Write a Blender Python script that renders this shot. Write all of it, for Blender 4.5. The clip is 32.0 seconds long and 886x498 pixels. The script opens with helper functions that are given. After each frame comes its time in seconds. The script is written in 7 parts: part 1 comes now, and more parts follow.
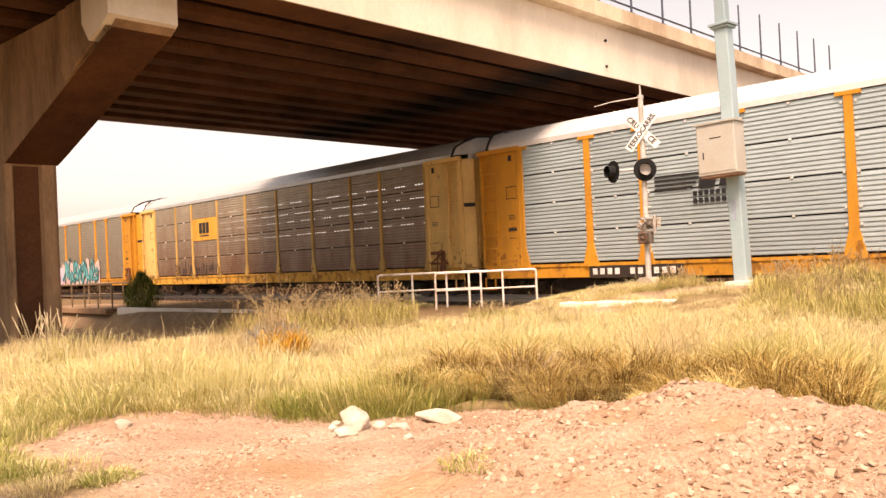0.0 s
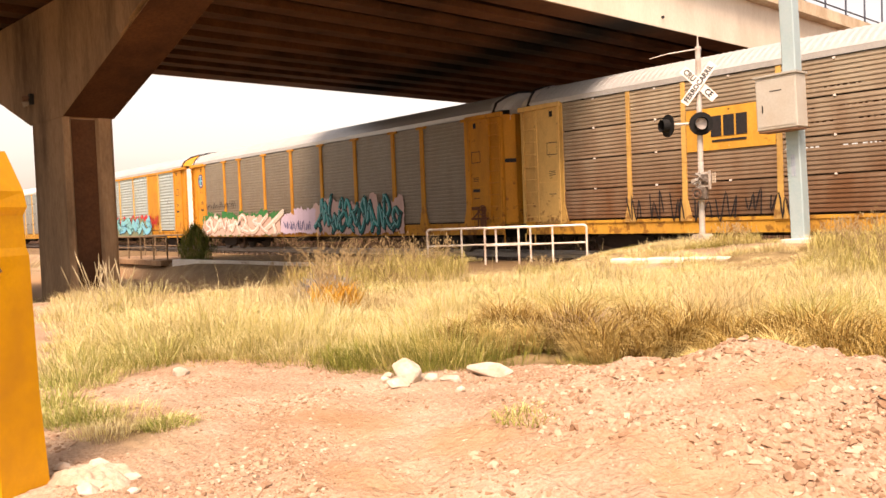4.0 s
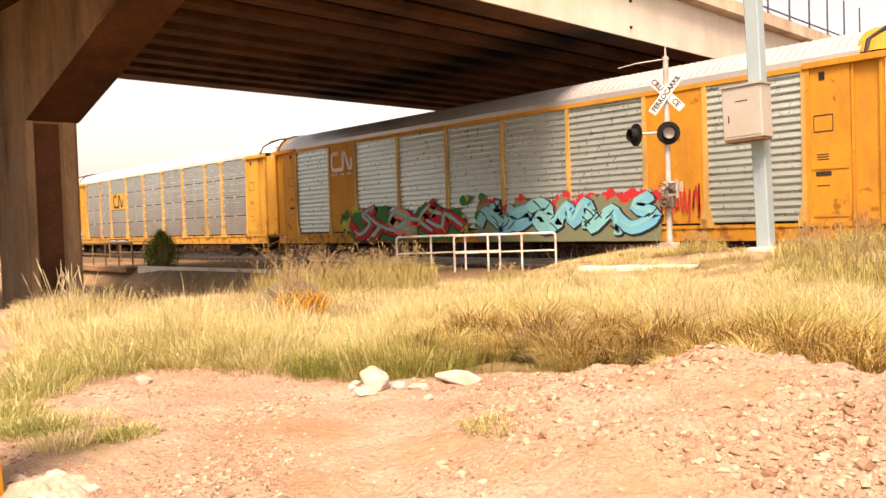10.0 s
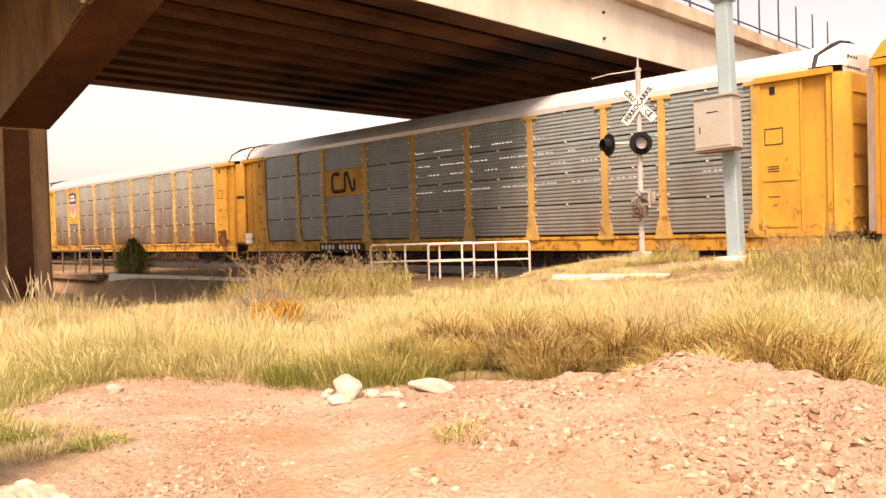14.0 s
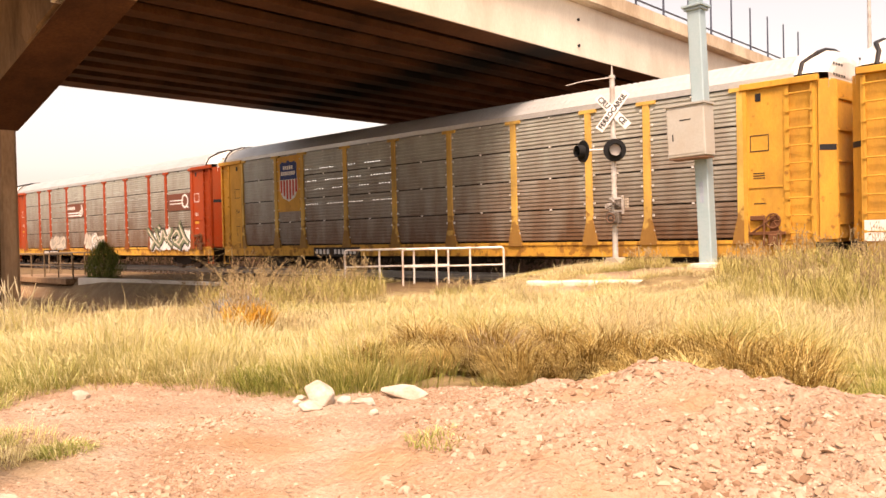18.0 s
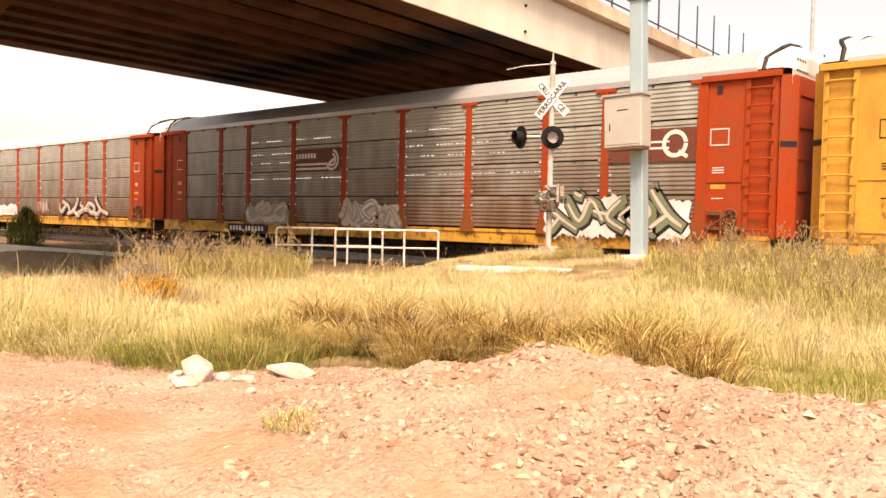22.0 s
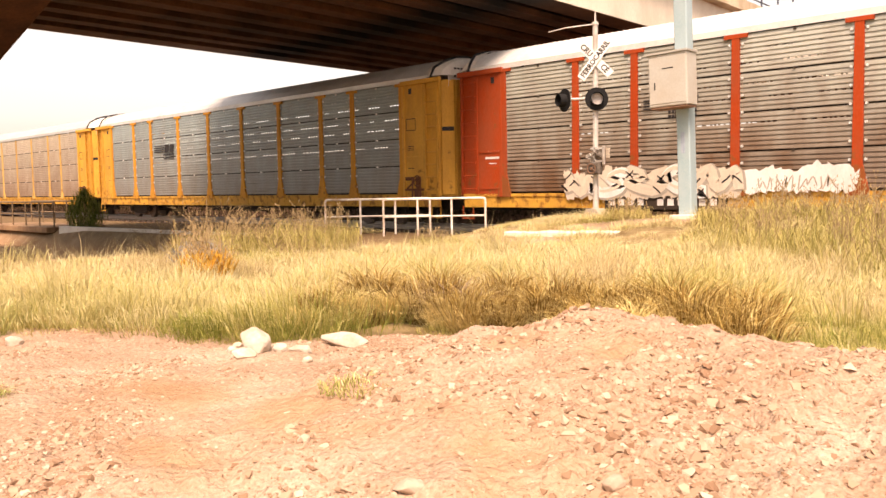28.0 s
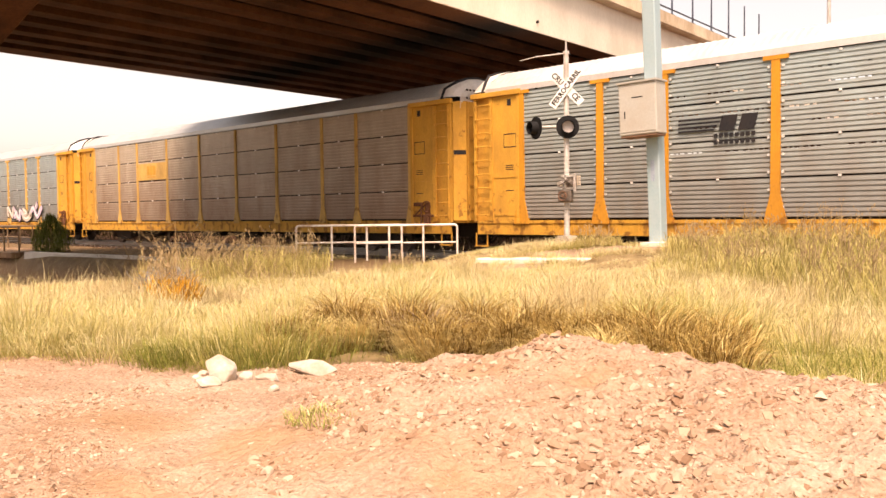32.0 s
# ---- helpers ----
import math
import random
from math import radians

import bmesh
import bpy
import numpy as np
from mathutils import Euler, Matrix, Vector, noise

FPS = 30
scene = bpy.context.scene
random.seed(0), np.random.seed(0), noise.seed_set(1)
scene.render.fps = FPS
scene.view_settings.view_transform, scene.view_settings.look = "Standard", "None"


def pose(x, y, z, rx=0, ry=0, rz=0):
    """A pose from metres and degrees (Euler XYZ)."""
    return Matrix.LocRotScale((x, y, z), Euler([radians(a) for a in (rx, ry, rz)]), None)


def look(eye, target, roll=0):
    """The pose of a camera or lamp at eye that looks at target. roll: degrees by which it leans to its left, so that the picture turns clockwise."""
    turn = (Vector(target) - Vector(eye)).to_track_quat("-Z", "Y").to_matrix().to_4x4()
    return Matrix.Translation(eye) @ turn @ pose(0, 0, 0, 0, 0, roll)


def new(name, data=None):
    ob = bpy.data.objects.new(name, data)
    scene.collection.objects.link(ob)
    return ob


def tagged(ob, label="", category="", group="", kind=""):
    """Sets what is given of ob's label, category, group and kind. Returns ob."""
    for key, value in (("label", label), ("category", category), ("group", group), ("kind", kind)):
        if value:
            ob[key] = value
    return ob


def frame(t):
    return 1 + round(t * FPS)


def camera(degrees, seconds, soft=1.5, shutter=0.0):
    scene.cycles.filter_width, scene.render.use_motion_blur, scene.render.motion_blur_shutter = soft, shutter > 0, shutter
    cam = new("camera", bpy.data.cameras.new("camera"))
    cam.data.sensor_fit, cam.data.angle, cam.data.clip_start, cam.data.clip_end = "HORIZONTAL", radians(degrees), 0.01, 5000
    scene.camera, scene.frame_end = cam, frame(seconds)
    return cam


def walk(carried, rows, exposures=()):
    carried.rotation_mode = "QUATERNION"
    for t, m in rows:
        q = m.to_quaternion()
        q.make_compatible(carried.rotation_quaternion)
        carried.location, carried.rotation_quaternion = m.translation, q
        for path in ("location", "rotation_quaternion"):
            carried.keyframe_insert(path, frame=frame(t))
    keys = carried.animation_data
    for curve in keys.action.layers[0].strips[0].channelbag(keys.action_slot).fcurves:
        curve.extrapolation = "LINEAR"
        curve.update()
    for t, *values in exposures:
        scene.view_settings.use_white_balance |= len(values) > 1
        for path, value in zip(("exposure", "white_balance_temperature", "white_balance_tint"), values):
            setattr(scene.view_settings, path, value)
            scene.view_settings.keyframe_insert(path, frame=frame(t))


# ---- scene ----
cam = camera(55.0, 32.0)


# seconds, eye, turn to the left of north, tilt, lean
PATH = [
    (0.0, -0.000, -0.007, 1.448, 48.03, 0.63, -2.58),
    (0.5, 0.005, -0.017, 1.448, 47.58, 0.60, -2.36),
    (1.0, 0.010, -0.021, 1.449, 47.37, 0.35, -2.37),
    (1.5, 0.014, -0.019, 1.448, 47.44, 0.34, -2.45),
    (2.0, 0.012, -0.024, 1.445, 47.52, 0.44, -2.41),
    (2.5, 0.005, -0.023, 1.440, 48.83, -1.08, -3.24),
    (3.0, -0.015, -0.018, 1.438, 50.25, -2.02, -3.15),
    (3.5, -0.042, -0.010, 1.436, 51.18, -2.32, -2.38),
    (5.5, -0.077, 0.009, 1.434, 51.40, -2.09, -1.83),
    (6.0, -0.096, 0.023, 1.434, 50.74, -2.11, -2.01),
    (6.5, -0.086, 0.007, 1.430, 51.28, -1.71, -1.94),
    (7.0, -0.079, 0.000, 1.428, 51.77, -1.76, -2.28),
    (7.5, -0.075, -0.002, 1.427, 51.21, -1.90, -2.42),
    (8.0, -0.074, 0.012, 1.428, 50.70, -1.69, -2.76),
    (8.5, -0.080, 0.020, 1.429, 50.68, -1.82, -2.66),
    (9.0, -0.083, 0.024, 1.426, 50.12, -1.46, -2.05),
    (9.5, -0.087, 0.032, 1.426, 49.70, -1.42, -1.62),
    (10.0, -0.088, 0.030, 1.426, 49.33, -1.80, -1.89),
    (10.5, -0.083, 0.024, 1.426, 49.62, -1.82, -2.28),
    (11.0, -0.076, 0.030, 1.428, 49.31, -1.70, -2.26),
    (11.5, -0.071, 0.027, 1.430, 49.20, -1.54, -2.39),
    (12.0, -0.064, 0.019, 1.431, 48.18, -1.19, -2.35),
    (12.5, -0.052, 0.014, 1.432, 47.30, -0.92, -1.90),
    (13.0, -0.047, 0.007, 1.430, 47.45, -0.84, -1.54),
    (13.5, -0.054, 0.010, 1.428, 47.65, -1.13, -1.61),
    (15.5, -0.071, 0.042, 1.429, 46.83, -1.43, -1.99),
    (16.0, -0.079, 0.062, 1.430, 45.87, -1.10, -1.77),
    (16.5, -0.079, 0.060, 1.428, 45.45, -1.03, -1.43),
    (17.0, -0.078, 0.055, 1.428, 45.25, -1.08, -1.61),
    (17.5, -0.076, 0.049, 1.428, 45.55, -1.01, -1.40),
    (18.0, -0.079, 0.042, 1.429, 45.88, -0.98, -1.35),
    (18.5, -0.071, 0.049, 1.427, 45.77, -1.27, -1.47),
    (19.0, -0.050, 0.061, 1.424, 44.87, -0.98, -1.37),
    (19.5, -0.015, 0.100, 1.419, 42.64, -1.39, -0.51),
    (20.0, 0.020, 0.188, 1.389, 41.00, -1.33, -0.19),
    (20.5, -0.056, 0.294, 1.360, 39.03, -2.75, -0.42),
    (21.0, -0.059, 0.316, 1.381, 38.83, -2.33, -0.56),
    (21.5, -0.120, 0.512, 1.338, 41.89, -2.32, 1.15),
    (22.0, -0.076, 0.552, 1.336, 42.30, -1.94, 1.24),
    (22.5, 0.003, 0.468, 1.382, 43.06, -3.44, -0.40),
    (23.0, 0.009, 0.464, 1.377, 42.82, -4.11, -0.55),
    (23.5, 0.007, 0.455, 1.373, 43.10, -3.98, -0.64),
    (24.0, 0.015, 0.473, 1.372, 42.50, -4.74, -0.74),
    (24.5, 0.019, 0.470, 1.367, 42.41, -3.99, -0.49),
    (26.5, 0.031, 0.469, 1.357, 42.49, -3.04, -0.41),
    (27.0, 0.034, 0.468, 1.354, 44.01, -4.03, -0.87),
    (27.5, 0.035, 0.470, 1.353, 45.34, -4.06, -0.97),
    (28.0, 0.032, 0.472, 1.353, 45.58, -4.18, -0.95),
    (28.5, 0.028, 0.476, 1.354, 45.46, -3.49, -0.86),
    (29.0, 0.032, 0.479, 1.353, 44.51, -2.63, -0.82),
    (29.5, 0.032, 0.484, 1.355, 43.97, -2.32, -0.73),
    (30.0, 0.033, 0.484, 1.357, 44.39, -2.41, -0.49),
    (30.5, 0.029, 0.491, 1.355, 43.91, -2.18, -0.47),
    (31.0, 0.023, 0.492, 1.349, 43.91, -2.69, -0.91),
    (31.5, 0.012, 0.514, 1.350, 43.73, -2.62, -0.83),
    (32.0, 0.001, 0.523, 1.348, 43.68, -2.41, -0.67),
]


def aim(row):
    t, x, y, z, turn, tilt, lean = row
    a, b = radians(turn), radians(tilt)
    way = Vector((-math.sin(a) * math.cos(b), math.cos(a) * math.cos(b), math.sin(b)))
    return t, look((x, y, z), Vector((x, y, z)) + way * 20, lean)


walk(cam, [aim(r) for r in PATH], exposures=[(0.0, 0.75, 8550, 30.5), (5.0, 0.80, 8550, 29), (8.0, 0.83, 8550, 28.5), (11.0, 0.76, 8550, 30.5), (16.0, 0.72, 8500, 30.5), (20.0, 0.80, 8450, 29.5), (24.0, 0.80, 8450, 28.5), (28.5, 0.81, 8450, 29.5), (30.0, 0.74, 8450, 30), (32.0, 0.75, 8450, 30)])

# ---------------------------------------------------------------- light
SUN_FROM = Vector((0.42, -0.5, 1.0)).normalized()
world = bpy.data.worlds.new("sky")
scene.world = world
world.use_nodes = True
wn = world.node_tree
sky = wn.nodes.new("ShaderNodeTexSky")
sky.sky_type = "NISHITA"
sky.sun_disc = False
sky.sun_elevation = math.asin(SUN_FROM.z)
sky.sun_rotation = math.atan2(SUN_FROM.x, SUN_FROM.y)
sky.air_density, sky.dust_density, sky.ozone_density = 1.0, 2.2, 1.0
wn.nodes["Background"].inputs[1].default_value = 0.092
pale = wn.nodes.new("ShaderNodeHueSaturation")
pale.inputs["Hue"].default_value = 0.47
pale.inputs["Saturation"].default_value, pale.inputs["Value"].default_value = 0.5, 1.55
wn.links.new(sky.outputs[0], pale.inputs["Color"])
wn.links.new(pale.outputs[0], wn.nodes["Background"].inputs[0])
sun = new("sun", bpy.data.lights.new("sun", "SUN"))
sun.data.energy, sun.data.angle, sun.data.color = 3.7, radians(22.0), (1.0, 0.94, 0.84)
sun.matrix_world = look((0, 0, 60), Vector((0, 0, 60)) - SUN_FROM)

# ---------------------------------------------------------------- materials


def mat(name, c1, c2, big=1.5, small=30.0, rough=0.8, metal=0.0, bump=0.15, c3=None, stain=0.35, moving=False, vary=0.12, bump_at=0.01, stretch=(1, 1, 1), spec=0.4, soot=None, rust=False, foot=0.0):
    """Two-scale colour variation with stains and relief. moving: the pattern clings to the thing."""
    m = bpy.data.materials.new(name)
    m.use_nodes = True
    nt = m.node_tree
    n, ln = nt.nodes, nt.links
    bsdf = n["Principled BSDF"]
    if moving:
        tc = n.new("ShaderNodeTexCoord")
        co = tc.outputs["Object"]
        info = n.new("ShaderNodeObjectInfo")
        add = n.new("ShaderNodeVectorMath")
        add.operation = "ADD"
        mul = n.new("ShaderNodeMath")
        mul.operation = "MULTIPLY"
        mul.inputs[1].default_value = 37.0
        ln.new(info.outputs["Random"], mul.inputs[0])
        ln.new(co, add.inputs[0])
        ln.new(mul.outputs[0], add.inputs[1])
        co = add.outputs[0]
    else:
        geo = n.new("ShaderNodeNewGeometry")
        co = geo.outputs["Position"]
        info = n.new("ShaderNodeObjectInfo")
    mp = n.new("ShaderNodeMapping")
    mp.inputs["Scale"].default_value = stretch
    ln.new(co, mp.inputs[0])
    co = mp.outputs[0]

    def noise_at(scale, detail, rough_=0.6):
        t = n.new("ShaderNodeTexNoise")
        t.inputs["Scale"].default_value = scale
        t.inputs["Detail"].default_value = detail
        t.inputs["Roughness"].default_value = rough_
        ln.new(co, t.inputs["Vector"])
        return t.outputs["Fac"]

    def ramp(fac, lo, hi):
        r = n.new("ShaderNodeMapRange")
        r.inputs["From Min"].default_value, r.inputs["From Max"].default_value = lo, hi
        ln.new(fac, r.inputs["Value"])
        return r.outputs["Result"]

    def mix(fac, a, b):
        x = n.new("ShaderNodeMix")
        x.data_type = "RGBA"
        if isinstance(fac, float):
            x.inputs["Factor"].default_value = fac
        else:
            ln.new(fac, x.inputs["Factor"])
        for sock, v in ((x.inputs["A"], a), (x.inputs["B"], b)):
            if isinstance(v, tuple):
                sock.default_value = (*v, 1)
            else:
                ln.new(v, sock)
        return x.outputs["Result"]

    fine = noise_at(small, 4.0)
    col = mix(ramp(fine, 0.3, 0.7), c1, c2)
    wide = noise_at(big, 6.0, 0.65)
    if c3:
        sc = n.new("ShaderNodeMath")
        sc.operation = "MULTIPLY"
        sc.inputs[1].default_value = stain
        ln.new(ramp(wide, 0.42, 0.66), sc.inputs[0])
        col = mix(sc.outputs[0], col, c3)
    if rust:
        low = n.new("ShaderNodeSeparateXYZ")
        ln.new(tc.outputs["Object"], low.inputs[0])
        spot = n.new("ShaderNodeTexNoise")
        spot.inputs["Scale"].default_value, spot.inputs["Detail"].default_value = 3.6, 8.0
        ln.new(add.outputs[0], spot.inputs["Vector"])
        gain = n.new("ShaderNodeMath")
        gain.operation = "MULTIPLY_ADD"
        ln.new(ramp(low.outputs["Z"], 2.3, 1.0), gain.inputs[0])
        gain.inputs[1].default_value = 0.14 + foot
        ln.new(spot.outputs["Fac"], gain.inputs[2])
        k = n.new("ShaderNodeMath")
        k.operation = "MULTIPLY"
        k.inputs[1].default_value = 0.7
        ln.new(ramp(gain.outputs[0], 0.66, 0.74), k.inputs[0])
        col = mix(k.outputs[0], col, (0.20, 0.08, 0.026))
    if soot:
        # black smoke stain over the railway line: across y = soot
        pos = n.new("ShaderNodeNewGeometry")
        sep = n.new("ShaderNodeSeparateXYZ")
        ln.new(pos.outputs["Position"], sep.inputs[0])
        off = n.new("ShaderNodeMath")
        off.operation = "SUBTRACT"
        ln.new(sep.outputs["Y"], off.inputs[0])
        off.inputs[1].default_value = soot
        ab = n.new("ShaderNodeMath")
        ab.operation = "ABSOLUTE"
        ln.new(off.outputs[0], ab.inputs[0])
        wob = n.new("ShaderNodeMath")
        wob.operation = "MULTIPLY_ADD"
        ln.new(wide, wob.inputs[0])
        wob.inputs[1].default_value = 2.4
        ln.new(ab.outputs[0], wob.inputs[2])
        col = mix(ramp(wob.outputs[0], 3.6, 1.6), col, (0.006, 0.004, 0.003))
    hsv = n.new("ShaderNodeHueSaturation")
    ln.new(col, hsv.inputs["Color"])
    rv = n.new("ShaderNodeMapRange")
    rv.inputs["To Min"].default_value, rv.inputs["To Max"].default_value = 1 - vary, 1 + vary
    ln.new(info.outputs["Random"], rv.inputs["Value"])
    ln.new(rv.outputs["Result"], hsv.inputs["Value"])
    ln.new(hsv.outputs[0], bsdf.inputs["Base Color"])
    rr = n.new("ShaderNodeMapRange")
    rr.inputs["To Min"].default_value, rr.inputs["To Max"].default_value = max(0.05, rough - 0.12), min(1, rough + 0.12)
    ln.new(wide, rr.inputs["Value"])
    ln.new(rr.outputs["Result"], bsdf.inputs["Roughness"])
    bsdf.inputs["Metallic"].default_value = metal
    bsdf.inputs["Specular IOR Level"].default_value = spec
    if bump:
        b = n.new("ShaderNodeBump")
        b.inputs["Strength"].default_value = bump
        b.inputs["Distance"].default_value = bump_at
        ln.new(fine, b.inputs["Height"])
        ln.new(b.outputs[0], bsdf.inputs["Normal"])
    return m


def paint(name, c, dirt=(0.16, 0.09, 0.05), stain=0.45, rough=0.55, rust=False, foot=0.0):
    """rust: flaking patches, most of them where water stands at the car's foot. foot: how far the foot itself has rusted."""
    lighter = tuple(min(1, v * 1.12 + 0.01) for v in c)
    return mat(rust=rust, name=name, c1=c, c2=lighter, big=1.3, small=26, rough=rough, bump=0.06, c3=dirt, stain=stain, moving=True, vary=0.05, bump_at=0.004, stretch=(1, 1, 0.45), spec=0.12, foot=foot)


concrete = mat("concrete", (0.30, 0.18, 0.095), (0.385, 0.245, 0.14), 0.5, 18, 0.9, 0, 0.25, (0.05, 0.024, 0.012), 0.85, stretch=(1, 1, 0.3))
# near-black base holds the shade under the deck; the soot band is separate
concrete_dark = mat("sooty_shaded_concrete", (0.10, 0.036, 0.012), (0.15, 0.058, 0.021), 0.35, 14, 0.9, 0, 0.2, (0.03, 0.010, 0.003), 0.8, soot=22.0)
# paler than the pier's concrete, for light on the fascia and end block
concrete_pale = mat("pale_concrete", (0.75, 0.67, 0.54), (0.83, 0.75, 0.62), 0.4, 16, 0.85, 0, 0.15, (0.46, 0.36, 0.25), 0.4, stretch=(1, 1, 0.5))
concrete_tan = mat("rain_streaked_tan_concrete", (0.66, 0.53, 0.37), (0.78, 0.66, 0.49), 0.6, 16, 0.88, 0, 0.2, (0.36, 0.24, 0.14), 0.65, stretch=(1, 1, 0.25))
whitewash = mat("whitewashed_concrete", (0.74, 0.70, 0.62), (0.82, 0.78, 0.70), 1.2, 18, 0.85, 0, 0.2, (0.5, 0.42, 0.32), 0.5)
whitewash_dull = mat("dusty_footing", (0.40, 0.33, 0.25), (0.48, 0.41, 0.32), 3, 20, 0.9, 0, 0.3)
rust_steel = mat("rusty_steel", (0.16, 0.08, 0.05), (0.22, 0.12, 0.08), 3, 40, 0.8, 0.2, 0.2, (0.3, 0.2, 0.13), 0.5)
rail_steel = mat("rail_steel", (0.30, 0.26, 0.23), (0.42, 0.38, 0.34), 2, 40, 0.35, 0.9, 0.05)
white_tube = mat("white_tube_paint", (0.72, 0.68, 0.60), (0.80, 0.76, 0.68), 3, 40, 0.5, 0, 0.05, (0.35, 0.18, 0.09), 0.7)
black_iron = mat("black_iron", (0.02, 0.018, 0.016), (0.035, 0.03, 0.026), 3, 40, 0.7, 0.2, 0.1)

# ---------------------------------------------------------------- mesh tools


def obj(name, bm, material, parent=None, label=""):
    """Links a bmesh as one mesh object, under a thing or a part where one is given."""
    me = bpy.data.meshes.new(name)
    bm.normal_update()
    bm.to_mesh(me)
    bm.free()
    return linked(name, me, material, parent, label)


def linked(name, me, material, parent=None, label="", at=None):
    ms = material if isinstance(material, (list, tuple)) else [material]
    if not me.materials:
        for m in ms:
            me.materials.append(m)
    ob = new(name, me)
    if parent:
        ob.parent = parent
    if at is not None:
        ob.location = at
    if label:
        ob["label"] = label
    return ob


part = obj


def thing(name, label, category, at=(0, 0, 0), group="", turn=0.0, kind=""):
    e = new(name)
    e.matrix_basis = pose(*at, 0, 0, turn)
    return tagged(e, label, category, group, kind)


def box(bm, x0, x1, y0, y1, z0, z1, bevel=0.0, m=None):
    g = bmesh.ops.create_cube(bm, size=1.0, matrix=Matrix.Translation(((x0 + x1) / 2, (y0 + y1) / 2, (z0 + z1) / 2)) @ Matrix.Diagonal((x1 - x0, y1 - y0, z1 - z0, 1)))
    vs = g["verts"]
    if bevel:
        es = list({e for v in vs for e in v.link_edges})
        r = bmesh.ops.bevel(bm, geom=es, offset=bevel, segments=1, affect="EDGES")
        vs = list({v for f in r["faces"] for v in f.verts} | {v for v in vs if v.is_valid})
    if m is not None:
        bmesh.ops.transform(bm, matrix=m, verts=[v for v in vs if v.is_valid])
    return vs


def tube(bm, a, b, r, r2=None, sides=10, cap=True):
    a, b = Vector(a), Vector(b)
    d = b - a
    m = Matrix.Translation((a + b) / 2) @ d.to_track_quat("Z", "Y").to_matrix().to_4x4()
    g = bmesh.ops.create_cone(bm, cap_ends=cap, segments=sides, radius1=r, radius2=r if r2 is None else r2, depth=d.length, matrix=m)
    return g["verts"]


def prism(bm, pts, y0, y1, m=None):
    """An outline in x, z pushed from y0 to y1."""
    a = [bm.verts.new((x, y0, z)) for x, z in pts]
    b = [bm.verts.new((x, y1, z)) for x, z in pts]
    n = len(pts)
    bm.faces.new(a)
    bm.faces.new(b[::-1])
    for i in range(n):
        bm.faces.new((a[(i + 1) % n], a[i], b[i], b[(i + 1) % n]))
    if m is not None:
        bmesh.ops.transform(bm, matrix=m, verts=a + b)
    bmesh.ops.recalc_face_normals(bm, faces=list({f for v in a + b for f in v.link_faces}))
    return a + b


def smooth(x, a, b):
    t = np.clip((x - a) / (b - a), 0, 1)
    return t * t * (3 - 2 * t)


def wobble(x, y, s, seed=0.0):
    """Cheap rolling variation between -1 and 1."""
    return (np.sin(x * s + 1.3 + seed) * np.cos(y * s * 1.13 - 0.7 + seed) + 0.6 * np.sin(x * s * 2.17 - y * s * 1.71 + seed * 2) + 0.4 * np.sin(x * s * 4.3 + y * s * 3.9 + seed)) / 2.0


def lattice(seed):
    return np.random.default_rng(seed).uniform(-1, 1, (257, 257))


LAT = [lattice(s) for s in range(4)]


def fbm(x, y, scale, seed=0, octaves=3):
    """Smooth lattice noise, a few octaves."""
    out, amp = 0.0, 1.0
    for o in range(octaves):
        t = LAT[(seed + o) % 4]
        u, v = np.asarray(x) / scale + 37.3 * seed + 91.7 * o, np.asarray(y) / scale + 11.9 * seed + 53.1 * o
        i, j = np.floor(u).astype(int), np.floor(v).astype(int)
        a, b = u - i, v - j
        a, b = a * a * (3 - 2 * a), b * b * (3 - 2 * b)
        g = lambda di, dj: t[(i + di) % 257, (j + dj) % 257]
        out = out + amp * ((g(0, 0) * (1 - a) + g(1, 0) * a) * (1 - b) + (g(0, 1) * (1 - a) + g(1, 1) * a) * b)
        amp, scale = amp * 0.5, scale * 0.5
    return out


def ochre_at(x, y):
    """Smooth hollows of orange earth on the heap."""
    k = 0.0
    for cx, cy, sx, sy in ((-2.95, 3.9, 0.3, 0.2), (-2.3, 3.85, 0.22, 0.28), (-2.25, 2.75, 0.75, 0.4), (-3.5, 2.75, 0.65, 0.3), (-3.3, 2.1, 0.5, 0.2), (-4.6, 2.7, 0.6, 0.3)):
        k = k + np.exp(-((x - cx) / sx) ** 2 - ((y - cy) / sy) ** 2)
    return np.clip(k, 0, 1)


RIDGE_X = [-5.0, -4.5, -4.0, -3.78, -3.6, -3.46, -3.3, -3.04, -2.83, -2.45, -2.3, -2.24, -2.05, -1.9, -1.6, -1.1, 0.5, 2.5]
RIDGE_Z = [0.2, 0.23, 0.31, 0.37, 0.43, 0.47, 0.48, 0.55, 0.60, 0.65, 0.65, 0.615, 0.63, 0.585, 0.59, 0.57, 0.5, 0.3]


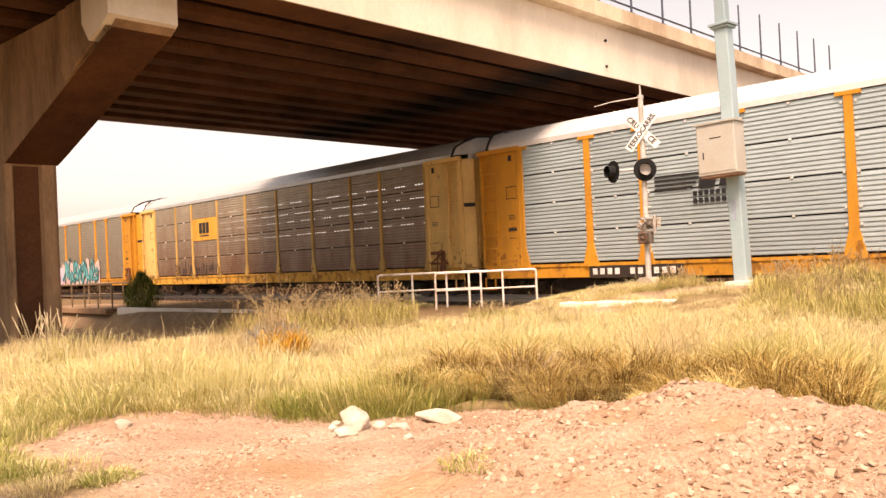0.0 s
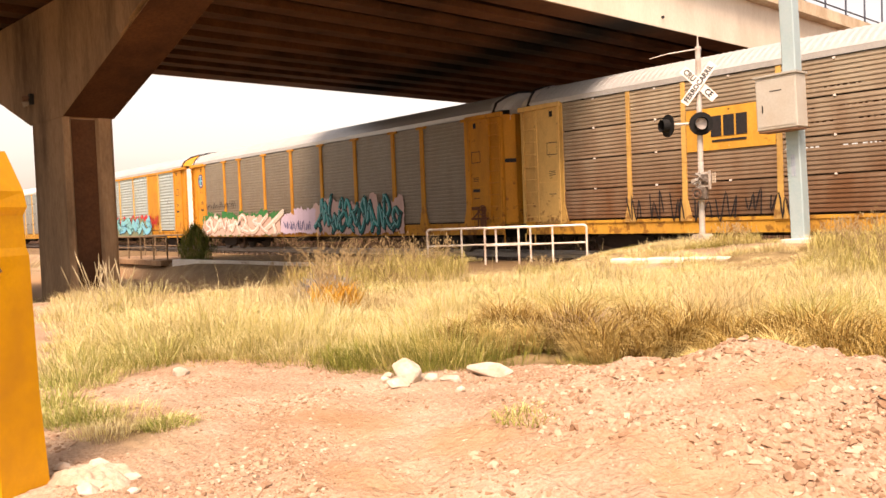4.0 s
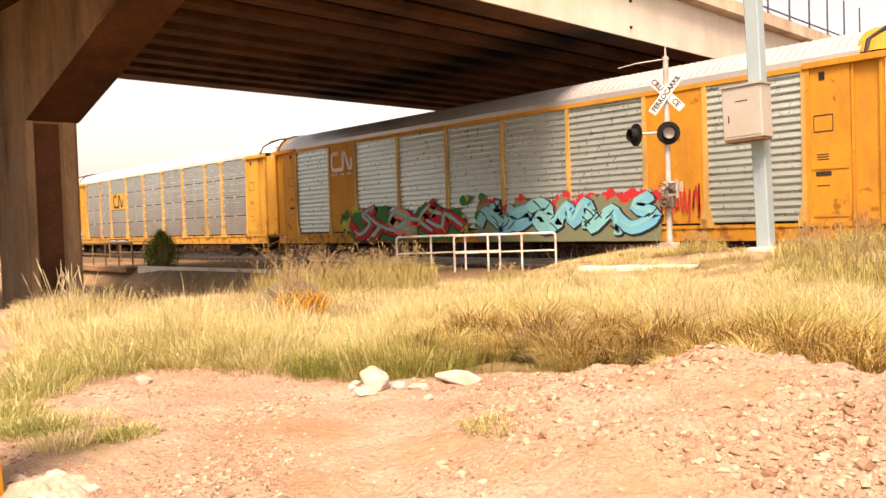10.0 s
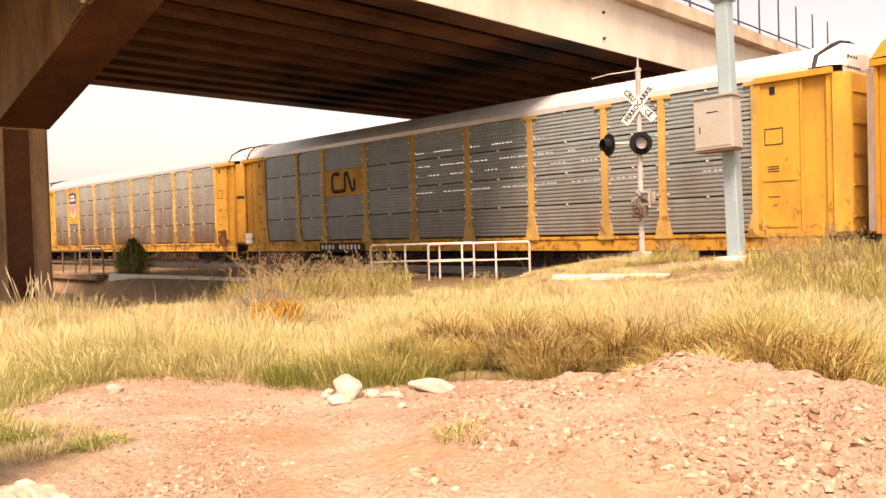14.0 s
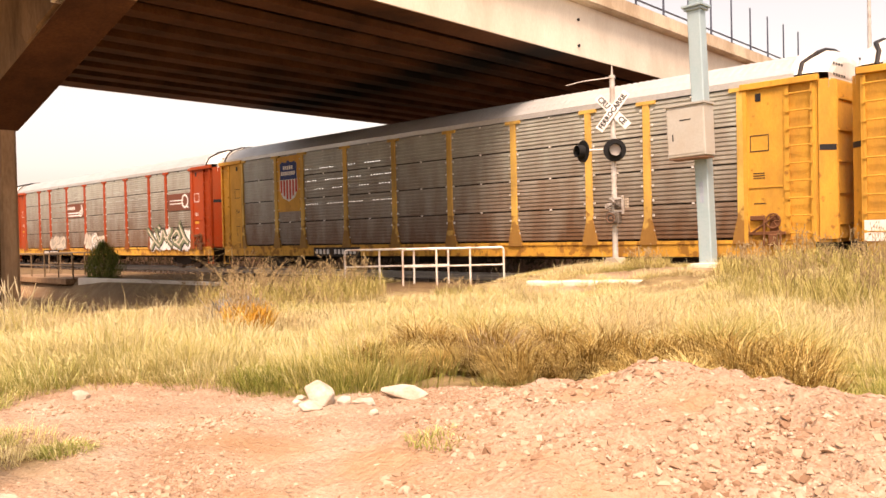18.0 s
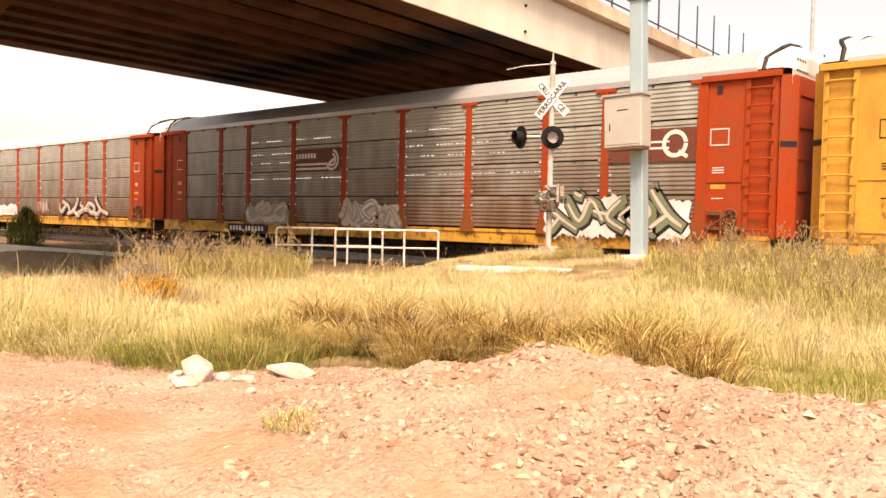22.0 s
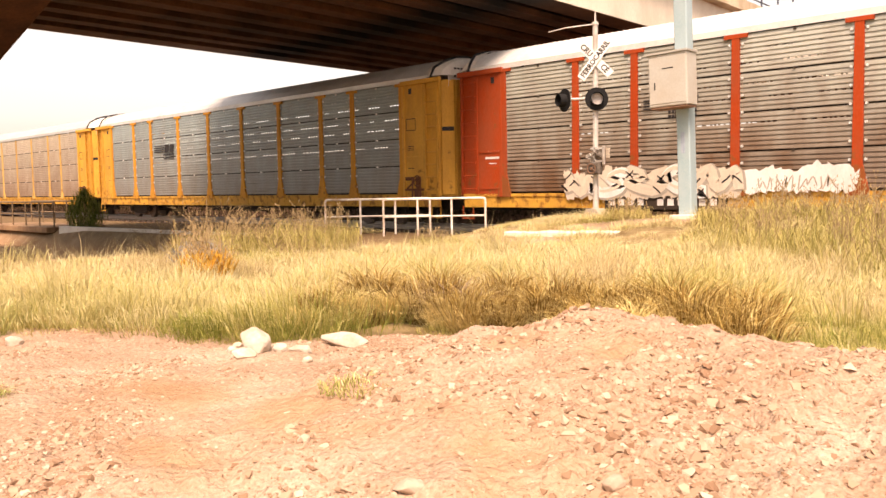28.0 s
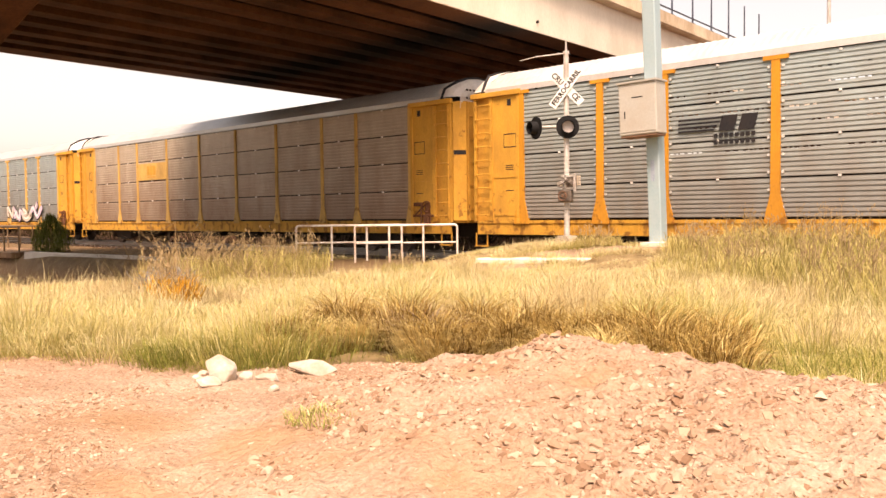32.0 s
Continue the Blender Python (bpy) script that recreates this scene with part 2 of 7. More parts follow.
def ground_z(x, y):
    x, y = np.asarray(x, float), np.asarray(y, float)
    z = 0.2 - 0.12 * smooth(y, 5, 10) * (1 - 0.6 * smooth(x, -12, -6))
    # the heap: a ridge falling to the path and, more steeply, to the grass
    ridge = np.interp(x, RIDGE_X, RIDGE_Z) - 0.2
    z = z + ridge * np.where(y < 4.25, np.exp(-((y - 4.25) / 1.45) ** 2), np.exp(-((y - 4.25) / 0.75) ** 2))
    z = z + (0.47 - 0.16 * smooth(x, -8.5, -5)) * smooth(y, 13, 16.6) * smooth(x, -16.5, -12.5)
    z = z - 0.1 * smooth(y, 11, 15) * (1 - smooth(x, -16.5, -12.5))
    ditch = smooth(-x, 15.2, 19.5) * (1 - smooth(y, 12.2, 12.9))
    z = z - 0.75 * ditch * smooth(y, 2.0, 6.0)
    z = z * (1 - smooth(y, 17.9, 19.3)) + (-0.32) * smooth(y, 17.9, 19.3)
    near = np.exp(-((x + 3) / 9) ** 2 - ((y - 3) / 7) ** 2)
    z = z + 0.035 * wobble(x, y, 1.7) * near + 0.014 * wobble(x, y, 5.3, 2.0) * near + 0.02 * wobble(x, y, 0.6, 1.0)
    rubble = 0.35 + 0.65 * smooth(x, -4.5, -2.5)
    z = z + near * rubble * (0.032 * fbm(x, y, 0.6, 1, 4) + 0.05 * np.abs(fbm(x, y, 0.24, 2, 3)) + 0.028 * np.abs(fbm(x, y, 0.085, 1, 2)) - 0.033) * (1 - 0.75 * ochre_at(x, y))
    # two scooped hollows in the heap
    for cx, cy in ((-2.9, 3.85), (-2.45, 3.9)):
        z = z - 0.06 * np.exp(-(((x - cx) / 0.26) ** 2 + ((y - cy) / 0.22) ** 2))
    # bank added beyond the track to hide the bright ground under the cars
    z = z + 1.0 * smooth(y, 25.2, 28.0) - 0.55 * smooth(y, 29, 36)
    return z


EDGE_X = [-9, -7.2, -6.5, -5.6, -5.25, -4.95, -4.4, -3.5, -2.5, -1.5, 2]
EDGE_Y = [2.4, 3.0, 3.55, 3.8, 4.25, 4.7, 4.95, 5.1, 5.2, 5.2, 5.6]


def path_at(x, y):
    """The trodden path that leaves the dirt towards the pier."""
    x, y = np.asarray(x, float), np.asarray(y, float)
    return np.exp(-((y - (1.85 + 0.25 * (-x - 8.9))) / 0.55) ** 2) * smooth(-x, 7.6, 8.6)


def dirt_at(x, y):
    """1 on the bare dirt, 0 in the grass."""
    x, y = np.asarray(x, float), np.asarray(y, float)
    edge = np.interp(x, EDGE_X, EDGE_Y)
    edge = edge + 0.16 * wobble(x, y, 3.1, 4.0)
    a = 1 - smooth(y, edge - 0.12, edge + 0.12)
    left = smooth(x - 0.25 * wobble(x, y, 2.3, 1.0), -7.7, -7.1)
    tuft = np.exp(-((x + 5.35) / 0.5) ** 2 - ((y - 1.65) / 0.3) ** 2)
    return np.clip(a * left - 1.2 * tuft, 0, 1)


def grid_lines(lo, hi, fine_lo, fine_hi, step):
    out = list(np.arange(fine_lo, fine_hi, step))
    s, v = step, fine_hi
    while v < hi:
        out.append(v)
        s *= 1.12
        v += s
    out.append(hi)
    s, v = step, fine_lo
    while v > lo:
        s *= 1.12
        v -= s
        out.insert(0, max(v, lo))
    return np.array(out)


def sheet(name, xs, ys, fz, material):
    X, Y = np.meshgrid(xs, ys)
    Z = fz(X, Y)
    nx, ny = len(xs), len(ys)
    me = bpy.data.meshes.new(name)
    co = np.stack([X.ravel(), Y.ravel(), Z.ravel()], 1)
    i = np.arange(nx * ny).reshape(ny, nx)
    quads = np.stack([i[:-1, :-1], i[:-1, 1:], i[1:, 1:], i[1:, :-1]], -1).reshape(-1, 4)
    raw_mesh(me, co, quads)
    me.materials.append(material)
    return me, X, Y


def raw_mesh(me, co, faces):
    faces = np.asarray(faces, np.int32)
    k = faces.shape[1]
    me.vertices.add(len(co))
    me.vertices.foreach_set("co", np.asarray(co, np.float32).ravel())
    me.loops.add(faces.size)
    me.loops.foreach_set("vertex_index", faces.ravel())
    me.polygons.add(len(faces))
    me.polygons.foreach_set("loop_start", np.arange(0, faces.size, k, dtype=np.int32))
    me.polygons.foreach_set("loop_total", np.full(len(faces), k, np.int32))
    me.update(calc_edges=True)
    me.validate()


# ---------------------------------------------------------------- ground


def ground_material():
    m = bpy.data.materials.new("dry_earth")
    m.use_nodes = True
    n, ln = m.node_tree.nodes, m.node_tree.links
    bsdf = n["Principled BSDF"]
    bsdf.inputs["Roughness"].default_value = 0.95
    bsdf.inputs["Specular IOR Level"].default_value = 0.15
    geo = n.new("ShaderNodeNewGeometry")
    att = n.new("ShaderNodeAttribute")
    att.attribute_name = "bare"
    shade = n.new("ShaderNodeAttribute")
    shade.attribute_name = "ballast"

    def tex(scale, detail=5.0):
        t = n.new("ShaderNodeTexNoise")
        t.inputs["Scale"].default_value, t.inputs["Detail"].default_value = scale, detail
        ln.new(geo.outputs["Position"], t.inputs["Vector"])
        return t.outputs["Fac"]

    def ramp(fac, stops):
        r = n.new("ShaderNodeValToRGB")
        el = r.color_ramp.elements
        while len(el) < len(stops):
            el.new(0.5)
        for e, (p, c) in zip(el, stops):
            e.position, e.color = p, (*c, 1)
        ln.new(fac, r.inputs[0])
        return r.outputs[0]

    def mix(fac, a, b):
        x = n.new("ShaderNodeMix")
        x.data_type = "RGBA"
        ln.new(fac, x.inputs["Factor"])
        ln.new(a, x.inputs["A"])
        ln.new(b, x.inputs["B"])
        return x.outputs["Result"]

    dirt = ramp(tex(1.6), [(0.3, (0.31, 0.185, 0.105)), (0.42, (0.38, 0.25, 0.165)), (0.55, (0.43, 0.31, 0.215)), (0.7, (0.56, 0.45, 0.345))])
    grit = ramp(tex(45), [(0.3, (0.21, 0.125, 0.08)), (0.5, (0.38, 0.255, 0.18)), (0.72, (0.55, 0.43, 0.34))])
    half = n.new("ShaderNodeMix")
    half.data_type = "RGBA"
    half.inputs["Factor"].default_value = 0.45
    ln.new(dirt, half.inputs["A"])
    ln.new(grit, half.inputs["B"])
    soil = ramp(tex(2.3), [(0.3, (0.15, 0.10, 0.045)), (0.6, (0.30, 0.22, 0.11)), (0.75, (0.46, 0.37, 0.22))])
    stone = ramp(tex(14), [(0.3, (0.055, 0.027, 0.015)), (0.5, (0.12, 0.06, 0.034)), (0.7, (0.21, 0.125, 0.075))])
    och = n.new("ShaderNodeAttribute")
    och.attribute_name = "ochre"
    clay = ramp(tex(9), [(0.3, (0.36, 0.20, 0.10)), (0.7, (0.44, 0.27, 0.155))])
    c = mix(och.outputs["Fac"], half.outputs["Result"], clay)
    c = mix(att.outputs["Fac"], soil, c)
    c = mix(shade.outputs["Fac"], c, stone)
    ln.new(c, bsdf.inputs["Base Color"])
    b1 = n.new("ShaderNodeBump")
    b1.inputs["Strength"].default_value, b1.inputs["Distance"].default_value = 0.9, 0.04
    ln.new(tex(28, 6), b1.inputs["Height"])
    b2 = n.new("ShaderNodeBump")
    b2.inputs["Strength"].default_value, b2.inputs["Distance"].default_value = 0.5, 0.06
    ln.new(tex(6, 4), b2.inputs["Height"])
    ln.new(b1.outputs[0], b2.inputs["Normal"])
    ln.new(b2.outputs[0], bsdf.inputs["Normal"])
    return m


earth = ground_material()
gxs = grid_lines(-2500, 2500, -9, 1.5, 0.021)
gys = grid_lines(-400, 3500, 0.6, 6.4, 0.021)
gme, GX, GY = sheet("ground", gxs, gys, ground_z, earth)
bank = smooth(-GX, 14.8, 15.8) * (1 - smooth(-GX, 40, 48)) * smooth(GY, 5.2, 6.4) * (1 - smooth(GY, 12.5, 12.9))
gme.attributes.new("bare", "FLOAT", "POINT").data.foreach_set("value", np.maximum(np.maximum(np.maximum(dirt_at(GX, GY), bank), path_at(GX, GY)), 0.8 * np.exp(-((GX - np.interp(GY, [12.0, 14.0, 15.5, 16.6], [-11.1, -11.4, -10.9, -9.6])) / 0.8) ** 4) * smooth(GY, 11.4, 12.2) * (1 - smooth(GY, 16.6, 17.2))).ravel().astype(np.float32))
gme.attributes.new("ochre", "FLOAT", "POINT").data.foreach_set("value", (0.7 * ochre_at(GX, GY) * smooth(fbm(GX, GY, 0.5, 2), -0.9, 0.3) + 0.95 * bank).clip(0, 1).ravel().astype(np.float32))
# stone tone runs past the ballast: darkness under cars and bridge put into colour
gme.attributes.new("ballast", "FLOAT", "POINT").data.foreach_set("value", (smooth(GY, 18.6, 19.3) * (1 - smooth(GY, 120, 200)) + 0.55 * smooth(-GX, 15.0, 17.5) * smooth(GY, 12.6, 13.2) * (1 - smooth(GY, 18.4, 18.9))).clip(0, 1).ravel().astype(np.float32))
gme.polygons.foreach_set("use_smooth", np.ones(len(gme.polygons), bool))
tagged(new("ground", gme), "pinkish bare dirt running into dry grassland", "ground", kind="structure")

# ---------------------------------------------------------------- track
TRACK_Y = 22.05


def build_track():
    t = thing("railway_track", "steel rails on dark sleepers in stone ballast", "railway track", (0, TRACK_Y, 0), kind="structure")
    for y in (-0.755, 0.755):
        bm = bmesh.new()
        pts = [(-0.075, -0.16), (0.075, -0.16), (0.075, -0.145), (0.012, -0.12), (0.012, -0.045), (0.036, -0.03), (0.036, -0.003), (0.028, 0), (-0.028, 0), (-0.036, -0.003), (-0.036, -0.03), (-0.012, -0.045), (-0.012, -0.12), (-0.075, -0.145)]
        prism(bm, pts, -260, 330, Matrix.Rotation(radians(-90), 4, "Z"))
        bmesh.ops.translate(bm, verts=bm.verts, vec=(0, y, 0))
        obj("rail", bm, rail_steel, t)
    bm = bmesh.new()
    box(bm, -0.12, 0.12, -1.3, 1.3, -0.33, -0.16, 0.01)
    me = bpy.data.meshes.new("sleeper")
    bm.to_mesh(me)
    bm.free()
    wood = mat("sleeper_wood", (0.07, 0.05, 0.035), (0.11, 0.08, 0.06), 2, 30, 0.9, 0, 0.3)
    for i in range(110):
        linked("sleeper", me, wood, t, at=(-62 + 0.62 * i, 0, 0))


build_track()
# stone bed under the track
bed_xs, bed_ys = np.linspace(-260, 330, 240), np.linspace(19.4, 24.7, 22)
bme, BX, BY = sheet("ballast_bed", bed_xs, bed_ys, lambda x, y: -0.45 + 0.2 * smooth(y, 19.4, 20.3) * (1 - smooth(y, 23.8, 24.7)) + 0.02 * wobble(x, y, 7.0), earth)
bme.attributes.new("bare", "FLOAT", "POINT").data.foreach_set("value", np.zeros(BX.size, np.float32))
bme.attributes.new("ballast", "FLOAT", "POINT").data.foreach_set("value", np.ones(BX.size, np.float32))
tagged(new("ballast_bed", bme), "grey brown crushed stone ballast under the track", "ballast", kind="structure")

# ---------------------------------------------------------------- road bridge
BRIDGE_TURN = 5.33


def build_bridge():
    """Bridge space: x across (right side u = -15.2), y along, turned a little from the track's square."""
    b = thing("road_bridge", "concrete girder road bridge with a pale fascia over the railway", "bridge", turn=BRIDGE_TURN, kind="structure")
    u0, u1, y0, y1, z0 = -31.42, -15.15, -45.0, 150.0, 7.3
    # girders, the deck's shade put into their dark concrete
    n = 11
    w = (u1 - u0) / n
    for i in range(n):
        bm = bmesh.new()
        c = u0 + w * (i + 0.5)
        pts = [(c - 0.32, z0), (c + 0.32, z0), (c + 0.32, z0 + 0.22), (c + 0.1, z0 + 0.42), (c + 0.1, z0 + 1.0), (c + 0.45, z0 + 1.2), (c + 0.45, z0 + 1.35), (c - 0.45, z0 + 1.35), (c - 0.45, z0 + 1.2), (c - 0.1, z0 + 1.0), (c - 0.1, z0 + 0.42), (c - 0.32, z0 + 0.22)]
        if i in (0, n - 1):
            s = 1 if i else -1
            e = u1 - 0.003 if i else u0 + 0.003
            pts = [(c - 0.3 * s, z0), (e, z0), (e, z0 + 1.35), (c - 0.45 * s, z0 + 1.35), (c - 0.45 * s, z0 + 1.2), (c - 0.1 * s, z0 + 1.0), (c - 0.1 * s, z0 + 0.42), (c - 0.3 * s, z0 + 0.22)]
        prism(bm, pts, y0, y1)
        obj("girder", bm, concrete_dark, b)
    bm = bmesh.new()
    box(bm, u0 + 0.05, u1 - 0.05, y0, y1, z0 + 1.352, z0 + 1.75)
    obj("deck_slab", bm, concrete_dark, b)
    # pale outer faces, cornice and parapet on both sides
    for s, e in ((1, u1), (-1, u0)):
        bm = bmesh.new()
        prism(bm, [(e, z0 + 0.0), (e + s * 0.06, z0 + 0.0), (e + s * 0.06, z0 + 1.74), (e, z0 + 1.74)], y0, y1)
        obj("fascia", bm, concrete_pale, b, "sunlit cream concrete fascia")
        bm = bmesh.new()
        prism(bm, [(e - s * 0.04, z0 + 1.745), (e + s * 0.3, z0 + 1.745), (e + s * 0.42, z0 + 1.80), (e + s * 0.42, z0 + 1.9), (e + s * 0.36, z0 + 1.92), (e + s * 0.36, z0 + 2.32), (e + s * 0.12, z0 + 2.36), (e - s * 0.04, z0 + 2.36)], y0, y1)
        obj("parapet", bm, concrete_tan, b, "stained concrete parapet")
    # railing on the parapet: posts and a low tube
    steel = mat("railing_steel", (0.05, 0.06, 0.085), (0.08, 0.09, 0.12), 3, 30, 0.5, 0.2, 0.05)
    bm = bmesh.new()
    tube(bm, (u1 + 0.15, y0, z0 + 2.62), (u1 + 0.15, y1, z0 + 2.62), 0.035, sides=8)
    obj("handrail", bm, steel, b, "thin dark steel handrail")
    me = None
    for k in range(30):
        y = -18.6 + 2.255 * k
        if me is None:
            bm = bmesh.new()
            tube(bm, (0, 0, 0), (0, 0, 2.05), 0.045, 0.035, 8)
            box(bm, -0.09, 0.09, -0.11, 0.11, 0, 0.06, 0.01)
            p = obj("railing_post", bm, steel, b)
            me = p.data
        else:
            p = linked("railing_post", me, steel, b)
        p.location = (u1 + 0.15, y, z0 + 2.355)
    # deck surface
    bm = bmesh.new()
    box(bm, u0 + 0.35, u1 - 0.35, y0, y1, z0 + 1.76, z0 + 1.84)
    obj("roadway", bm, mat("asphalt", (0.045, 0.045, 0.045), (0.06, 0.06, 0.058), 0.6, 60, 0.9, 0, 0.3), b)
    # small drain holes on the fascia
    for y, z in ((24.8, 8.49), (24.8, 7.63), (44.0, 8.49), (8.0, 8.49)):
        bm = bmesh.new()
        tube(bm, (u1 + 0.05, y, z), (u1 + 0.12, y, z), 0.05, sides=10)
        obj("drain_hole", bm, black_iron, b)
    # hammerhead piers
    for k, yc in enumerate((8.83, -22.0, 46.0)):
        p = thing("bridge_pier", "tan concrete hammerhead pier with a recessed column", "bridge pier", kind="structure", group="bridge piers")
        p.matrix_basis = pose(0, 0, 0, 0, 0, BRIDGE_TURN) @ pose(0, yc, 0)
        c, hw, d = -23.35, 1.18, 0.64
        bm = bmesh.new()
        # column with chamfered corners and a sunk strip on each side face
        q = 0.1
        r0, r1 = -0.5, 0.24
        outline = [(c - hw, -d + q), (c - hw + q, -d), (c + hw - q, -d), (c + hw, -d + q), (c + hw, r0), (c + hw - 0.1, r0 + 0.06), (c + hw - 0.1, r1 - 0.06), (c + hw, r1), (c + hw, d - q), (c + hw - q, d), (c - hw + q, d), (c - hw, d - q), (c - hw, r1), (c - hw + 0.1, r1 - 0.06), (c - hw + 0.1, r0 + 0.06), (c - hw, r0)]
        lo = [bm.verts.new((x, y, -1.4)) for x, y in outline]
        hi = [bm.verts.new((x, y, 4.3)) for x, y in outline]
        for i in range(len(lo)):
            j = (i + 1) % len(lo)
            bm.faces.new((lo[i], lo[j], hi[j], hi[i]))
        bm.faces.new(hi)
        bmesh.ops.recalc_face_normals(bm, faces=bm.faces)
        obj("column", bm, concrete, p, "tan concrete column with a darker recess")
        # a dark panel in each recess puts the shade there into the colour
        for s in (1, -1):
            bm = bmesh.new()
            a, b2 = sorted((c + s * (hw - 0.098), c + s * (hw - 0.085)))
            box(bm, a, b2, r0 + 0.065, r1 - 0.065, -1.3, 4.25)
            obj("recess_panel", bm, concrete_dark, p, "recess panel, coloured dark for the shade there")
        bm = bmesh.new()
        e = 7.0
        prism(bm, [(c - hw, 4.3), (c + hw, 4.3), (c + e, 6.42), (c + e + 0.25, 6.6), (c + e + 0.25, z0 - 0.07), (c - e - 0.25, z0 - 0.07), (c - e - 0.25, 6.6), (c - e, 6.42)], -d - 0.02, d + 0.02)
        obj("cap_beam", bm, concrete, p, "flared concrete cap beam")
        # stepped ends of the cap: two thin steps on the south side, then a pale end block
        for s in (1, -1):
            # thin dark sheet: the shade under the flare, put into the colour
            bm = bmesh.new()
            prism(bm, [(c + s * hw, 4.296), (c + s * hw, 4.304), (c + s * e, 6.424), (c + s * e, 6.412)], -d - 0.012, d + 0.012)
            obj("soffit", bm, concrete_dark, p, "soffit of the cap, coloured dark for the shade there")
        under = lambda x: 4.3 + (x - hw) * (6.42 - 4.3) / (e - hw)
        for s in (1, -1):
            # the end block's pale tone stands in for light on its outer face
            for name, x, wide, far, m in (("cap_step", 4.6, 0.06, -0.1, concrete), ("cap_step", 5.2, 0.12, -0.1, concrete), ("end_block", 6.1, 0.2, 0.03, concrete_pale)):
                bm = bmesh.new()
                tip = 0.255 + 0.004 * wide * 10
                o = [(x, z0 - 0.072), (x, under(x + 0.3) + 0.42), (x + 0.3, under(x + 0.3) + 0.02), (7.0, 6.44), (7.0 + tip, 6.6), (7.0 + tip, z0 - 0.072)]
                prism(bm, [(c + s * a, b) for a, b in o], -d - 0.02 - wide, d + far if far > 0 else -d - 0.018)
                obj(name, bm, m, p, "rain-stained end block of the cap, paled for the light on it" if m is concrete_pale else "")
        for i in range(n):
            bm = bmesh.new()
            cc = u0 + w * (i + 0.5)
            box(bm, cc - 0.25, cc + 0.25, -0.3, 0.3, z0 - 0.07, z0, 0)
            obj("bearing_pad", bm, black_iron, p)
        if k == 0:
            fl = thing("floodlight", "small twin floodlight fixed to the pier", "light fitting")
            fl.matrix_basis = p.matrix_basis @ pose(-24.25, -0.66, 4.95) @ Matrix.Scale(0.75, 4)
            bm = bmesh.new()
            box(bm, -0.02, 0.16, -0.14, 0.0, -0.16, 0.22, 0.01)
            obj("bracket", bm, black_iron, fl)
            for z in (0.1, -0.1):
                bm = bmesh.new()
                tube(bm, (-0.02, -0.1, z), (-0.12, -0.3, z - 0.06), 0.06, 0.1, 12)
                obj("lamp_head", bm, rust_steel if z > 0 else whitewash_dull, fl)


build_bridge()

# ---------------------------------------------------------------- train
BAY_A, BAY_B, BAY_C = 2.745, 1.957, 2.892
BAYS = [BAY_A, BAY_B] + [BAY_C] * 5 + [BAY_B, BAY_A]
POST_X = [sum(BAYS[:i]) - sum(BAYS) / 2 for i in range(10)]
SILL_LO, PAN_LO, PAN_HI, ROOF_HI = 0.68, 1.15, 4.95, 5.79
HALF_W, HALF_L, PITCH = 1.58, 14.05, 28.6
ROWS = 4


